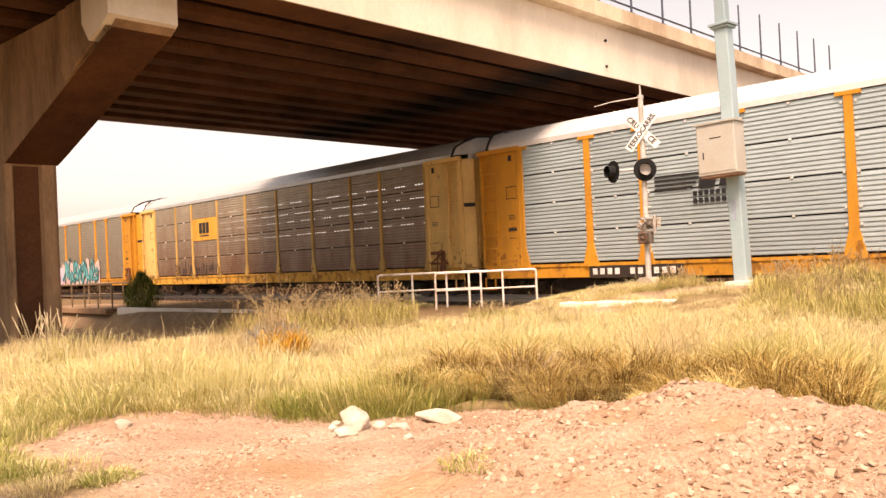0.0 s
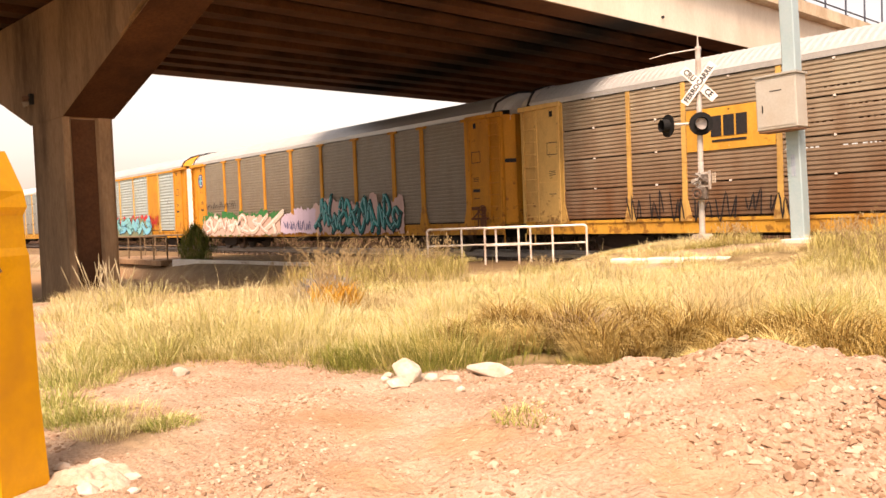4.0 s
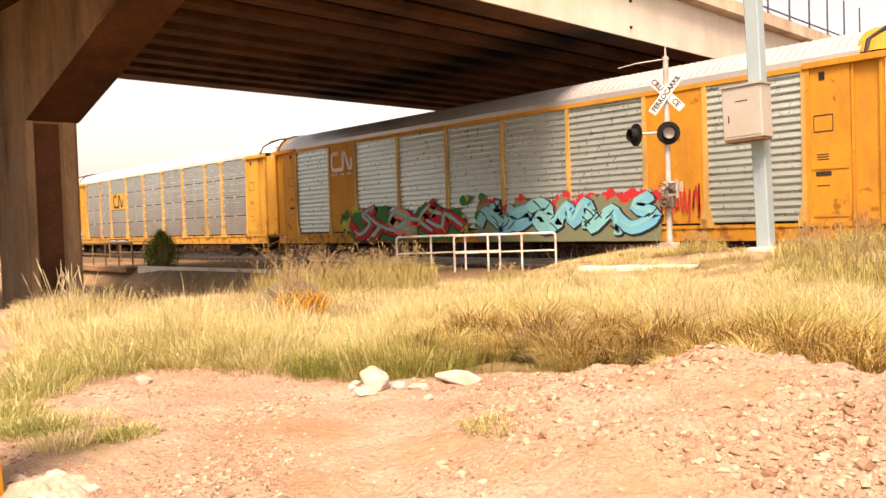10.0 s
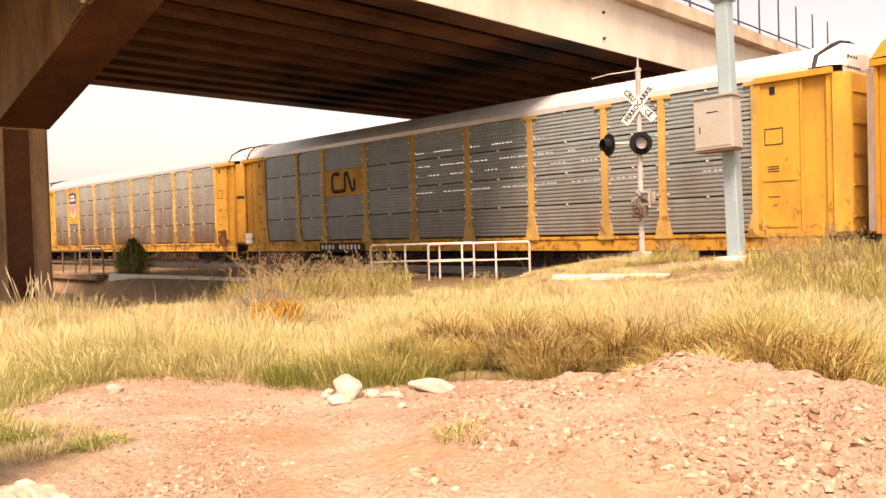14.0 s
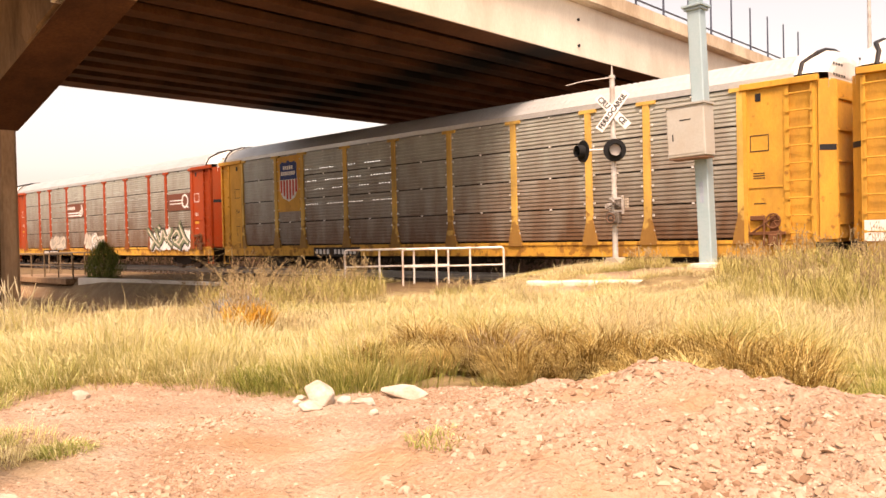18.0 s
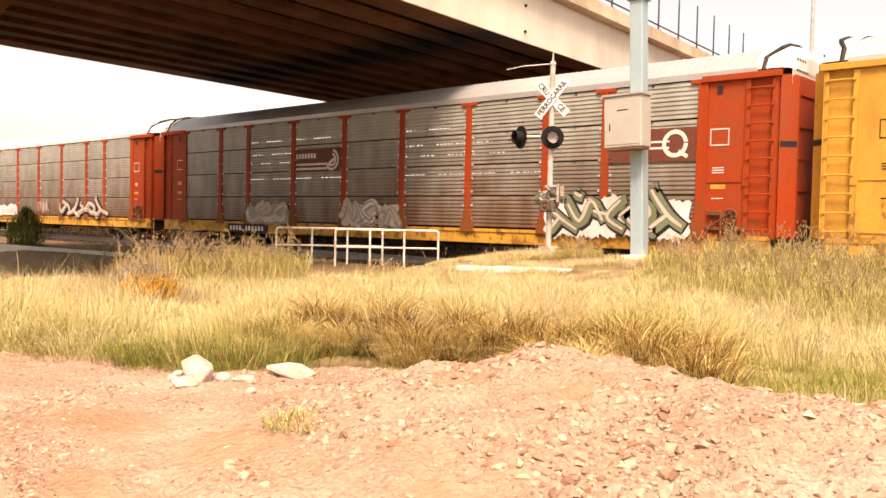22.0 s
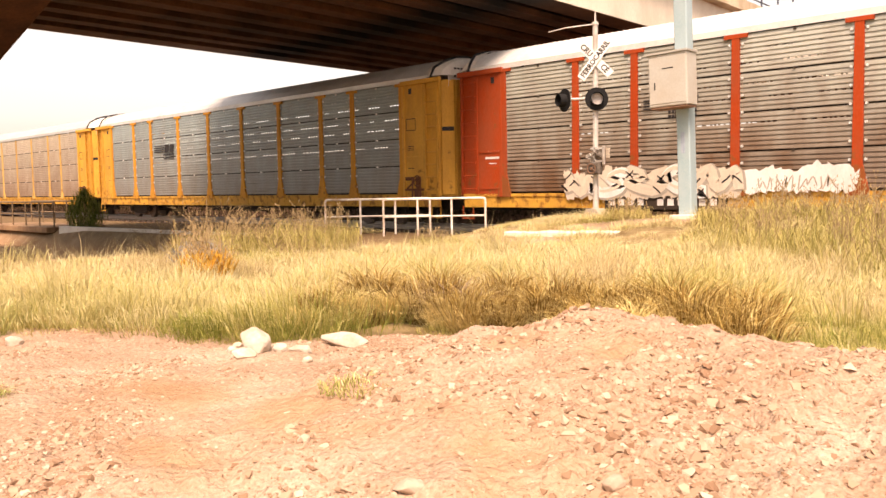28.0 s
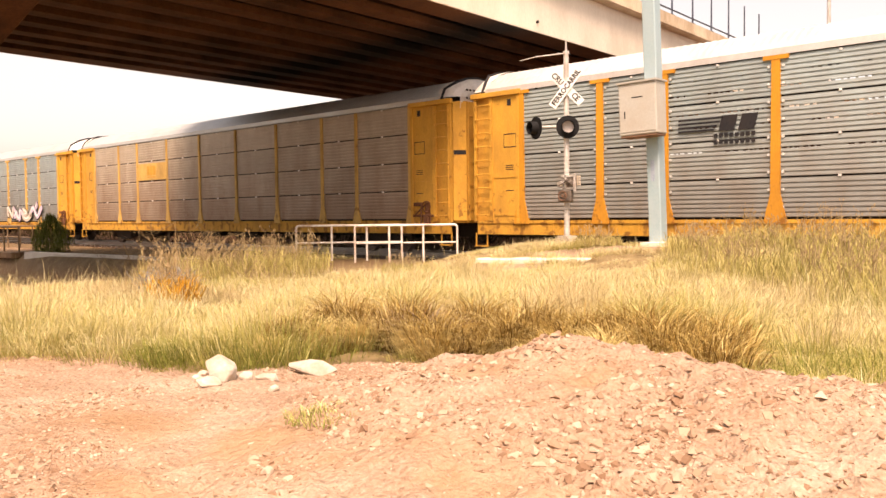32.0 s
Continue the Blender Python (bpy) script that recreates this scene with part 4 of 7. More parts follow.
def brake_mesh(bm):
    """Hand brake wheel low on the end bay, on its chain box."""
    x, z, y = POST_X[-1] + 0.82, PAN_LO + 0.42, -HALF_W - 0.09
    for k in range(12):
        a, b = k * math.pi / 6, (k + 1) * math.pi / 6
        tube(bm, (x + 0.18 * math.cos(a), y, z + 0.18 * math.sin(a)), (x + 0.18 * math.cos(b), y, z + 0.18 * math.sin(b)), 0.022, sides=6)
    for k in range(3):
        a = k * math.pi / 3
        tube(bm, (x - 0.18 * math.cos(a), y + 0.02, z - 0.18 * math.sin(a)), (x + 0.18 * math.cos(a), y + 0.02, z + 0.18 * math.sin(a)), 0.014, sides=5)
    box(bm, x - 0.11, x + 0.11, y + 0.03, y + 0.1, z - 0.28, z + 0.14, 0.02)


def step_mesh(bm):
    x = HALF_L - 0.5
    for dx in (-0.25, 0.2):
        box(bm, x + dx, x + dx + 0.04, -HALF_W + 0.02, -HALF_W + 0.05, 0.3, 0.72)
    box(bm, x - 0.25, x + 0.24, -HALF_W - 0.02, -HALF_W + 0.08, 0.3, 0.34)


def strut_mesh(bm):
    """Black rim arching over the roof's end."""
    x = HALF_L - 0.42
    ring = [(-HALF_W - 0.02, 5.0), (-1.44, 5.34), (-1.06, 5.6), (-0.55, 5.76), (0, 5.81), (0.55, 5.76), (1.06, 5.6), (1.44, 5.34), (HALF_W + 0.02, 5.0)]
    rings = []
    for y, z in ring:
        c = Vector((x - 0.2 * (abs(y) > 1.3), y, z))
        out = Vector((0, y * 0.5, z - 4.2)).normalized()
        w = 0.058 if abs(y) > 1 else 0.04
        rings.append([bm.verts.new(c + out * (w * math.cos(q)) + Vector((w * math.sin(q), 0, 0))) for q in (k * math.pi / 3 for k in range(6))])
    for a, b in zip(rings, rings[1:]):
        for k in range(6):
            bm.faces.new((a[k], a[(k + 1) % 6], b[(k + 1) % 6], b[k]))
    bm.faces.new(rings[0][::-1])
    bm.faces.new(rings[-1])
    bmesh.ops.recalc_face_normals(bm, faces=bm.faces)


def mirrored(build):
    """The same piece for the car's left end, on the same side."""

    def f(bm):
        build(bm)
        bmesh.ops.transform(bm, matrix=Matrix.Diagonal((-1, 1, 1, 1)), verts=bm.verts)
        bmesh.ops.reverse_faces(bm, faces=bm.faces)

    return f


def plate(bm, x0, x1, z0, z1, d=0.02, y=None):
    y = -HALF_W - 0.045 if y is None else y
    box(bm, x0, x1, y - d, y, z0, z1)


def rack_car(label, panels, post, end, sill, roof, hood, rows=4, slim=False, bay_mats=None, ladders="lr", door=None, holes=(), bare=False, rib=0.01):
    """A covered car carrier. panels: key of PAN; bay_mats: other panel materials by bay."""
    car = thing("auto_rack_car", label, "railway wagon", group="train of car carriers")
    part_of = lambda key, build, material, name: linked(name, shared((name, key, material.name), build), material, car)
    part_of(0, core_mesh, UNDER, "underframe")
    part_of(0, sill_mesh, sill, "side_sill")
    # near-black backing added behind the panels so the seams read as shade
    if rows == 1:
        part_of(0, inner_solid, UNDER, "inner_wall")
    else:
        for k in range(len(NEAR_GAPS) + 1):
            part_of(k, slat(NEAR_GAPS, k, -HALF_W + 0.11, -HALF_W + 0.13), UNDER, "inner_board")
        tagged(part_of(0, latch_mesh, DARK if end is RED else CREAM, "seam_latches"), kind="stuff")
    for k in range(len(FAR_GAPS) + 1):
        part_of(k, slat(FAR_GAPS, k, HALF_W - 0.055, HALF_W), PAN[panels], "far_board")
    part_of(rib, lambda bm: roof_mesh(bm, rib), roof, "roof")
    part_of("r", hood_mesh, hood, "roof_end")
    part_of("l", mirrored(hood_mesh), hood, "roof_end")
    for key, e, f in (("r", end, lambda b: b), ("l", end, mirrored)):
        part_of(key, f(end_mesh), e, "end_bay")
        part_of(key, f(end_trim), e, "end_trim")
        for side, piece in (("near", near_leaf), ("far", far_leaf)):
            part_of((key, side), f(piece), door or e, "door_leaf")
        part_of(key, f(corner_plate), door or e, "corner_plate")
        for k in range(5):
            part_of((key, k), f(door_bar(k)), door or e, "door_bar")
        if key in ladders:
            part_of(key, f(ladder_mesh), e, "ladder")
            part_of(key, f(corner_slot), INK, "corner_slot")
        if hood is WHITE:
            tagged(part_of(key, f(hood_bars), DARK, "notice_bars"), kind="stuff")
        part_of(key, f(strut_mesh), INK, "roof_strut")
        part_of(key, f(coupler_mesh), UNDER, "coupler")
        part_of(key, f(hose_mesh), UNDER, "air_hose")
        part_of(key, f(step_mesh), e, "foot_step")
    if "r" in ladders:
        part_of("r", brake_mesh, BRAKE, "brake_wheel")
        part_of("r", chain_guard, BRAKE, "chain_guard")
    for i, w in enumerate(BAYS):
        m = PAN[panels]
        nrows = rows
        if bay_mats and i in bay_mats:
            m = bay_mats[i]
        x = (POST_X[i] + POST_X[i + 1]) / 2
        h = (PAN_HI - PAN_LO) / nrows
        for r in range(nrows):
            z0, z1 = PAN_LO + r * h + 0.018, PAN_LO + (r + 1) * h - 0.018
            if m in PAN.values():
                cut = SLOTS.get(r, ()) if i in holes else ()
                me = shared(("panel", round(w, 2), r, nrows, cut, m.name), lambda bm: ribbed(bm, w - 0.12, z0, z1, -HALF_W, 8 if nrows == 4 else (20 if m is PAN["silver"] else 27), 0.017 if nrows == 4 else (0.06 if m is PAN["silver"] else 0.02), cut))
            else:
                me = shared(("panel", round(w, 2), r, nrows, m.name), lambda bm: box(bm, -w / 2 + 0.06, w / 2 - 0.06, -HALF_W - 0.01, -HALF_W + 0.05, z0, z1))
            linked("panel", me, m, car, at=(x, 0, 0))
    pm = shared(("post", slim, post.name), slim_post if slim else post_mesh)
    for x in POST_X:
        linked("post", pm, post, car, at=(x, 0, 0))
    if not slim and rows == 4:
        bmh = shared(("post_bolts", 0), bolts)
        for x in POST_X[1:-1]:
            tagged(linked("post_bolts", bmh, ROOF_W, car, at=(x, 0, 0)), kind="stuff")
    for x in (-9.9, 9.9):
        tr = linked("truck", shared(("truck", 0), truck_mesh), UNDER, car, at=(x, 0, 0))
        for dx in (-0.89, 0.89):
            ws = linked("wheelset", shared(("wheelset", 0), wheelset_mesh), WHEEL, tr, at=(dx, 0, 0.42))
            WHEELSETS.append((ws, dx))
    # small dark latch holes and stencils on the end bays
    for s in (-1, 1):
        x = s * (POST_X[-1] + 0.45)
        bm = bmesh.new()
        plate(bm, x - 0.07, x + 0.07, 4.55, 4.74, 0.012, -HALF_W - 0.012)
        obj("latch_recess", bm, INK, car)
        ink = CREAM if end is RED else INK
        me = shared(("stencil_bar", ink.name), lambda q: plate(q, -0.15, 0.15, 0, 0.022, 0.006, -HALF_W - 0.012))
        if bare and s < 0:
            for dx, z in ((-0.08, 2.42), (0.16, 2.42), (-0.02, 2.05)):
                linked("stencil_bar", me, ink, car, at=(x + dx, 0, z))
            bm = bmesh.new()
            plate(bm, x - 0.34, x + 0.3, 2.2, 2.27, 0.006, -HALF_W - 0.012)
            obj("notice_plate", bm, CREAM, car)
            continue
        for z in (2.75, 2.69, 2.63, 2.0):
            linked("stencil_bar", me, ink, car, at=(x, 0, z))
        bm = bmesh.new()
        for q0, q1, w0, w1 in ((-0.22, 0.26, 3.3, 3.325), (-0.22, 0.26, 3.69, 3.715), (-0.22, -0.2, 3.325, 3.69), (0.24, 0.26, 3.325, 3.69)):
            plate(bm, x + q0, x + q1, w0, w1, 0.006, -HALF_W - 0.012)
        obj("placard_outline", bm, CREAM if end is RED else DARK, car)
        if end in (RED, ORANGE):
            bm = bmesh.new()
            plate(bm, x - 0.18, x + 0.2, 2.24, 2.35, 0.006, -HALF_W - 0.012)
            obj("notice_plate", bm, YELLOW if end is RED else DARK, car)
    return car


WHEELSETS = []


def bay_x(i):
    return POST_X[i] + 0.1, POST_X[i + 1] - 0.1


def sign_plate(car, i, z0, z1, material, name="sign_panel", label=""):
    bm = bmesh.new()
    x0, x1 = bay_x(i)
    plate(bm, x0, x1, z0, z1, 0.02, -HALF_W - 0.01)
    return obj(name, bm, material, car, label)


def bars(car, rects, material, name="lettering_bar", y=-HALF_W - 0.034):
    for x0, x1, z0, z1 in rects:
        bm = bmesh.new()
        plate(bm, x0, x1, z0, z1, 0.008, y)
        obj(name, bm, material, car)


def ribbon(bm, pts, w, y):
    """A flat painted stroke of even width along points x, z."""
    fat_stroke(bm, pts, w, y, 0.0)


def disc(bm, x, z, rx, rz, y, n=20, a0=0.0):
    bm.faces.new([bm.verts.new((x + rx * math.cos(a0 + 2 * math.pi * k / n), y, z + rz * math.sin(a0 + 2 * math.pi * k / n))) for k in range(n)][::-1])


def blob(r, cx, cz, rx, rz, n=26, rough=0.22):
    """A rounded, uneven letter-like outline."""
    ph = [r.uniform(0, 6.28) for _ in range(4)]
    out = []
    for k in range(n):
        a = 2 * math.pi * k / n
        s = 1 + rough * (math.sin(3 * a + ph[0]) * 0.6 + math.sin(5 * a + ph[1]) * 0.4 + math.sin(2 * a + ph[2]) * 0.5)
        c, d = math.cos(a), math.sin(a)
        q = 1 / max(abs(c) ** 1.6, abs(d) ** 1.6) ** 0.45
        out.append((cx + rx * s * c * q, cz + rz * s * d * q))
    return out


def curve(pts, n=5):
    """Rounds a polyline."""
    P = [pts[0]] + list(pts) + [pts[-1]]
    out = []
    for a, b, c, d in zip(P, P[1:], P[2:], P[3:]):
        for k in range(n):
            t = k / n
            out.append(tuple(0.5 * ((2 * b[i]) + (-a[i] + c[i]) * t + (2 * a[i] - 5 * b[i] + 4 * c[i] - d[i]) * t * t + (-a[i] + 3 * b[i] - 3 * c[i] + d[i]) * t ** 3) for i in (0, 1)))
    return out + [tuple(pts[-1])]


def fat_stroke(bm, pts, w, y, taper=0.25):
    """A thick brush line with tapering ends."""
    n = len(pts)
    left, right = [], []
    for i in range(n):
        a, b = pts[max(i - 1, 0)], pts[min(i + 1, n - 1)]
        d = Vector((b[0] - a[0], b[1] - a[1]))
        d = d.normalized() if d.length > 1e-6 else Vector((1, 0))
        k = w / 2 * (1 - taper + 1.4 * taper * math.sin(math.pi * (i + 0.5) / n))
        left.append(bm.verts.new((pts[i][0] - d.y * k, y, pts[i][1] + d.x * k)))
        right.append(bm.verts.new((pts[i][0] + d.y * k, y, pts[i][1] - d.x * k)))
    for i in range(n - 1):
        bm.faces.new((left[i], right[i], right[i + 1], left[i + 1]))


# hooks, fangs, loops and blades: no letters
GLYPHS = [
    [[(-0.5, 0.1), (-0.22, 0.9), (0.02, 0.25), (0.3, 1.0), (0.5, 0.45)]],
    [[(-0.5, 0.75), (-0.1, 1.0), (0.15, 0.62), (-0.32, 0.35), (0.0, 0.0), (0.5, 0.2)]],
    [[(-0.5, 0.0), (0.1, 0.5), (-0.25, 1.05)], [(0.1, 0.5), (0.6, 0.62)]],
    [[(-0.6, 0.25), (-0.2, 0.85), (0.15, 0.2), (0.6, 0.8)], [(0.0, 0.9), (0.3, 1.1)]],
    [[(0.5, 1.0), (0.05, 0.72), (0.45, 0.4), (-0.1, 0.02), (-0.5, 0.4)]],
    [[(-0.42, 1.0), (-0.2, 0.05), (0.2, 0.75), (0.5, 0.0)], [(-0.1, 0.6), (-0.5, 0.35)]],
    [[(-0.5, 0.5), (-0.1, 0.98), (0.32, 0.6), (-0.05, 0.15), (-0.42, 0.6)], [(0.1, 0.2), (0.55, 0.02)]],
    [[(-0.6, 0.1), (0.0, 0.45), (0.62, 1.08)], [(0.0, 0.45), (0.32, 0.0)]],
]


def cloud(car, x0, x1, z0, z1, material, seed, y, name="graffiti_cloud", parent=None, n=None):
    """A sprayed field with an uneven rim: overlapping rounded patches."""
    r = random.Random(seed)
    n = n or max(3, int((x1 - x0) / 0.45))
    bm = bmesh.new()
    for k in range(n):
        cx = x0 + (x1 - x0) * (k + 0.5) / n
        h = (z1 - z0) * r.uniform(0.72, 1.0)
        o = [(a + r.gauss(0, 0.03), b + r.gauss(0, 0.04)) for a, b in blob(r, cx, z0 + h / 2, (x1 - x0) / n * 0.75, h / 2 / 1.1, 44, 0.1)]
        bm.faces.new([bm.verts.new((a, y - 0.0004 * (k % 5), max(b, 0.7))) for a, b in o][::-1])
    return obj(name, bm, material, parent or car)


def graffiti(car, x0, x1, z0, z1, glyphs, backs, edge, fills, shine, seed, label, fat=0.24, rim=0.1, wave=0.12, lines=None):
    """Sprayed, twisted block shapes that cannot be read. backs: fields behind (material, wider, higher)."""
    r = random.Random(seed)
    y = -HALF_W - 0.056
    h = z1 - z0
    w = (x1 - x0) / len(glyphs)
    bm = bmesh.new()
    disc(bm, x0 + 0.1, z0 + 0.3 * h, 0.06, 0.06, y + 0.004, 10)
    g = obj("graffiti", bm, edge, car, label)
    for k, (m, more, up) in enumerate(backs):
        cloud(car, x0 - more, x1 + more, z0 - 0.4 * more + min(up, 0), z1 + more + max(up, 0), m, seed + k, y - 0.003 * k, parent=g)
    for i, kind in enumerate(glyphs):
        cx = x0 + w * (i + 0.5)
        th = fat * h * r.uniform(0.9, 1.12)
        lo = z0 + 0.5 * th + r.uniform(0, 0.06) * h
        hi = z1 - 0.5 * th + wave * h * math.sin(i * 2.1 + seed)
        shear, flip = r.uniform(-0.35, 0.35), r.choice((-1, 1))
        fill = fills[i % len(fills)]
        strokes = []
        for line in GLYPHS[kind % len(GLYPHS)]:
            pts = [(cx + w * 1.2 * (flip * a + shear * (b - 0.5)) + r.uniform(-0.08, 0.08) * w, lo + (hi - lo) * (b + r.uniform(-0.06, 0.06))) for a, b in line]
            # a hooked tail
            d = r.choice((-1, 1))
            pts.append((pts[-1][0] + d * 0.16 * w, pts[-1][1] + r.uniform(-0.05, 0.12) * h))
            strokes.append(curve(pts, 4))
        for name, m, k, dx, dz, dy in (("graffiti_edge", edge, rim, 0.04, -0.03, 0.008), ("graffiti_fill", fill, 0.0, 0, 0, 0.014)):
            bm = bmesh.new()
            for j, pts in enumerate(strokes):
                fat_stroke(bm, [(a + dx * (k > 0), b + dz * (k > 0)) for a, b in pts], th + k, y - dy - 0.0006 * ((i * 2 + j) % 6), 0.1)
            obj(name, bm, m, g)
        bm = bmesh.new()
        for j, pts in enumerate(strokes):
            c = max(4, int(len(pts) * 0.75))
            fat_stroke(bm, [(a - 0.2 * th, b + 0.14 * th) for a, b in pts[:c]], 0.3 * th, y - 0.0195 - 0.0006 * j, 0.3)
        obj("graffiti_shine", bm, shine, g)
        if lines:
            bm = bmesh.new()
            for j, pts in enumerate(strokes):
                for _ in range(3):
                    q = pts[r.randrange(len(pts))]
                    s = r.choice((-1, 1))
                    fat_stroke(bm, [(q[0] - 0.4 * th, q[1] - s * 0.3 * th), (q[0] + 0.05 * th, q[1]), (q[0] + 0.4 * th, q[1] + s * 0.35 * th)], 0.04, y - 0.0222)
            tagged(obj("graffiti_line", bm, lines, g), kind="stuff")
    return g


def scrawl(car, x0, x1, z0, z1, material, seed, n=6, w=0.05):
    """Quick hand tags: a few jagged loops each, no letters."""
    r = random.Random(seed)
    for i in range(n):
        bm = bmesh.new()
        s = (x1 - x0) / n
        a = x0 + s * i
        pts = [(a + s * (0.1 + 0.16 * k + r.uniform(-0.16, 0.16)), z0 + (z1 - z0) * (r.uniform(0.0, 0.35) if k % 2 else r.uniform(0.6, 1.0))) for k in range(6)]
        ribbon(bm, curve(pts, 3), w, -HALF_W - 0.06 - 0.0006 * (i % 4))
        obj("graffiti_tag", bm, material, car)


def number_plate(car, x0, x1):
    """Dark board on the sill with its number as plain bars."""
    bm = bmesh.new()
    plate(bm, x0, x1, SILL_LO - 0.02, PAN_LO - 0.13, 0.02, -HALF_W - 0.003)
    b = obj("number_board", bm, DARK, car, "black board with white bars")
    n = 11
    w = (x1 - x0 - 0.3) / n
    me = shared(("number_bar", round(w, 3)), lambda q: plate(q, 0, 0.6 * w, SILL_LO + 0.08, PAN_LO - 0.21, 0.006, -HALF_W - 0.024))
    for k in range(n):
        if k != 4:
            linked("number_bar", me, CREAM, b, at=(x0 + 0.15 + k * w, 0, 0))


def spray(name, c):
    return paint(name, c, stain=0.18, rough=0.7)


TEAL, PINK, CRIM, AQUA, GREEN, LIME, CHALK, MAUVE = (spray(n, c) for n, c in (
    ("teal_spray", (0.003, 0.15, 0.15)), ("pink_spray", (0.62, 0.44, 0.40)), ("crimson_spray", (0.50, 0.03, 0.035)),
    ("aqua_spray", (0.18, 0.52, 0.55)), ("green_spray", (0.015, 0.17, 0.05)), ("lime_spray", (0.40, 0.46, 0.08)), ("chalk_spray", (0.62, 0.53, 0.42)), ("mauve_spray", (0.55, 0.45, 0.55))))


MOSS = spray("moss_spray", (0.17, 0.20, 0.12))
ROSE, SALMON, DARKISH, DUSK, TEALER = (spray(n, c) for n, c in (("rose_spray", (0.60, 0.42, 0.34)), ("salmon_spray", (0.68, 0.25, 0.16)), ("dusky_spray", (0.38, 0.34, 0.28)), ("maroon_spray", (0.30, 0.17, 0.12)), ("bright_teal_spray", (0.015, 0.30, 0.29))))


def build_train():
    cars = []
    # first car: blue-grey sheets with orange posts
    a = rack_car("blue-grey ribbed car carrier with orange posts and white roof", "blue", ORANGE, ORANGE, ORANGE, ROOF_W, ROOF_W)
    x0, x1 = bay_x(2)
    logo(a, x0 + 0.3, 3.05)
    number_plate(a, POST_X[1] - 0.1, POST_X[2] + 1.2)
    cars.append(a)
    b = rack_car("brown-grey ribbed car carrier with faded yellow posts", "brown", TAN, BUTTER, YELLOW, ROOF_G, ROOF_W, slim=True, holes=(3, 4, 5, 6, 7, 8), rib=0.02)
    sign_plate(b, 2, 2.95, 4.1, YELLOW, label="yellow sign with dark emblem")
    x0, x1 = bay_x(2)
    block_emblem(b, (x0 + x1) / 2, 3.56, 1.25, INK)
    scrawl(b, POST_X[1] - 0.2, POST_X[3] + 0.4, 0.95, 1.95, INK, 61, 7, 0.045)
    cars.append(b)
    c = rack_car("tan-grey ribbed car carrier with orange posts and graffiti", "tan", ORANGE, ORANGE, ORANGE, ROOF_G, ROOF_W, rows=1, rib=0.02)
    graffiti(c, POST_X[4] + 2.3, POST_X[7] + 0.35, 0.8, 2.3, (7, 0, 2, 5, 1, 6, 3, 4, 0, 7, 5, 1, 6), [(PINK, 0.22, 0.05)], INK, (TEAL, TEALER, TEAL, TEAL), AQUA, 11, "teal graffiti with black edges on a pink field along the foot", 0.15, 0.075, 0.2, INK)
    graffiti(c, POST_X[0] - 0.2, POST_X[3] + 1.4, 0.78, 1.85, (1, 3, 0, 5, 6, 4, 2, 7), [(GREEN, 0.15, 0.25), (ROSE, 0.1, -0.02)], DUSK, (ROSE, CHALK), CREAM, 12, "pale pink graffiti under a green cloud along the foot", 0.24, 0.06, 0.1, CREAM)
    cloud(c, POST_X[3] + 1.7, POST_X[4] + 2.1, 0.8, 2.15, MAUVE, 13, -HALF_W - 0.056, n=4)
    scrawl(c, POST_X[3] + 2.0, POST_X[4] + 1.8, 0.95, 1.5, BLUE, 14, 5, 0.05)
    scrawl(c, POST_X[0] + 0.2, POST_X[2] - 0.6, 2.25, 2.7, INK, 3, 5, 0.04)
    bm = bmesh.new()
    disc(bm, POST_X[0] - 0.55, 4.0, 0.36, 0.42, -HALF_W - 0.016)
    rd = obj("round_emblem", bm, BLUE, c, "round blue emblem")
    for name, q, m, dy in (("ring", 0.27, CREAM, 0.02), ("field", 0.24, BLUE, 0.022)):
        bm = bmesh.new()
        disc(bm, POST_X[0] - 0.55, 4.0, q, q * 1.17, -HALF_W - dy)
        obj(name, bm, m, rd)
    bm = bmesh.new()
    plate(bm, POST_X[0] - 0.61, POST_X[0] - 0.49, 3.75, 4.25, 0.004, -HALF_W - 0.024)
    plate(bm, POST_X[0] - 0.76, POST_X[0] - 0.34, 3.94, 4.06, 0.004, -HALF_W - 0.024)
    obj("cross", bm, SKYB, rd)
    cars.append(c)
    d = rack_car("yellow car carrier with bright ribbed panels and graffiti", "silver", TAN, ORANGE, ORANGE, ROOF_G, ORANGE, rows=1, slim=True, rib=0.028, bay_mats={1: ORANGE, 7: ORANGE}, ladders="", door=WHITE)
    bm = bmesh.new()
    plate(bm, POST_X[0], POST_X[-1], PAN_HI - 0.12, PAN_HI + 0.0, 0.03, -HALF_W - 0.015)
    obj("top_chord", bm, ORANGE, d)
    x0, x1 = bay_x(1)
    emblem(d, (x0 + x1) / 2, 4.15, 1.45, CREAM)
    bars(d, [(x0 + 0.1 + 0.17 * k, x0 + 0.21 + 0.17 * k, 3.56, 3.65) for k in range(9) if k not in (3, 6)], CREAM)
    graffiti(d, POST_X[2] - 0.2, POST_X[4] + 0.5, 0.74, 2.1, (4, 7, 6, 2, 3), [(GREEN, 0.12, 0.06)], INK, (CRIM, CRIM, SALMON, CRIM), AQUA, 21, "crimson and orange graffiti with aqua bands on green", 0.32, 0.06, 0.1, LIME)
    graffiti(d, POST_X[4] + 1.9, POST_X[7] + 0.2, 0.9, 2.05, (3, 6, 1, 0, 5, 4), [(CRIM, 0.15, 0.1), (MOSS, 0.2, -0.55)], INK, (AQUA, SKYB), AQUA, 22, "light blue graffiti with black edges on crimson", 0.33, 0.1, 0.12, INK)
    r = random.Random(4)
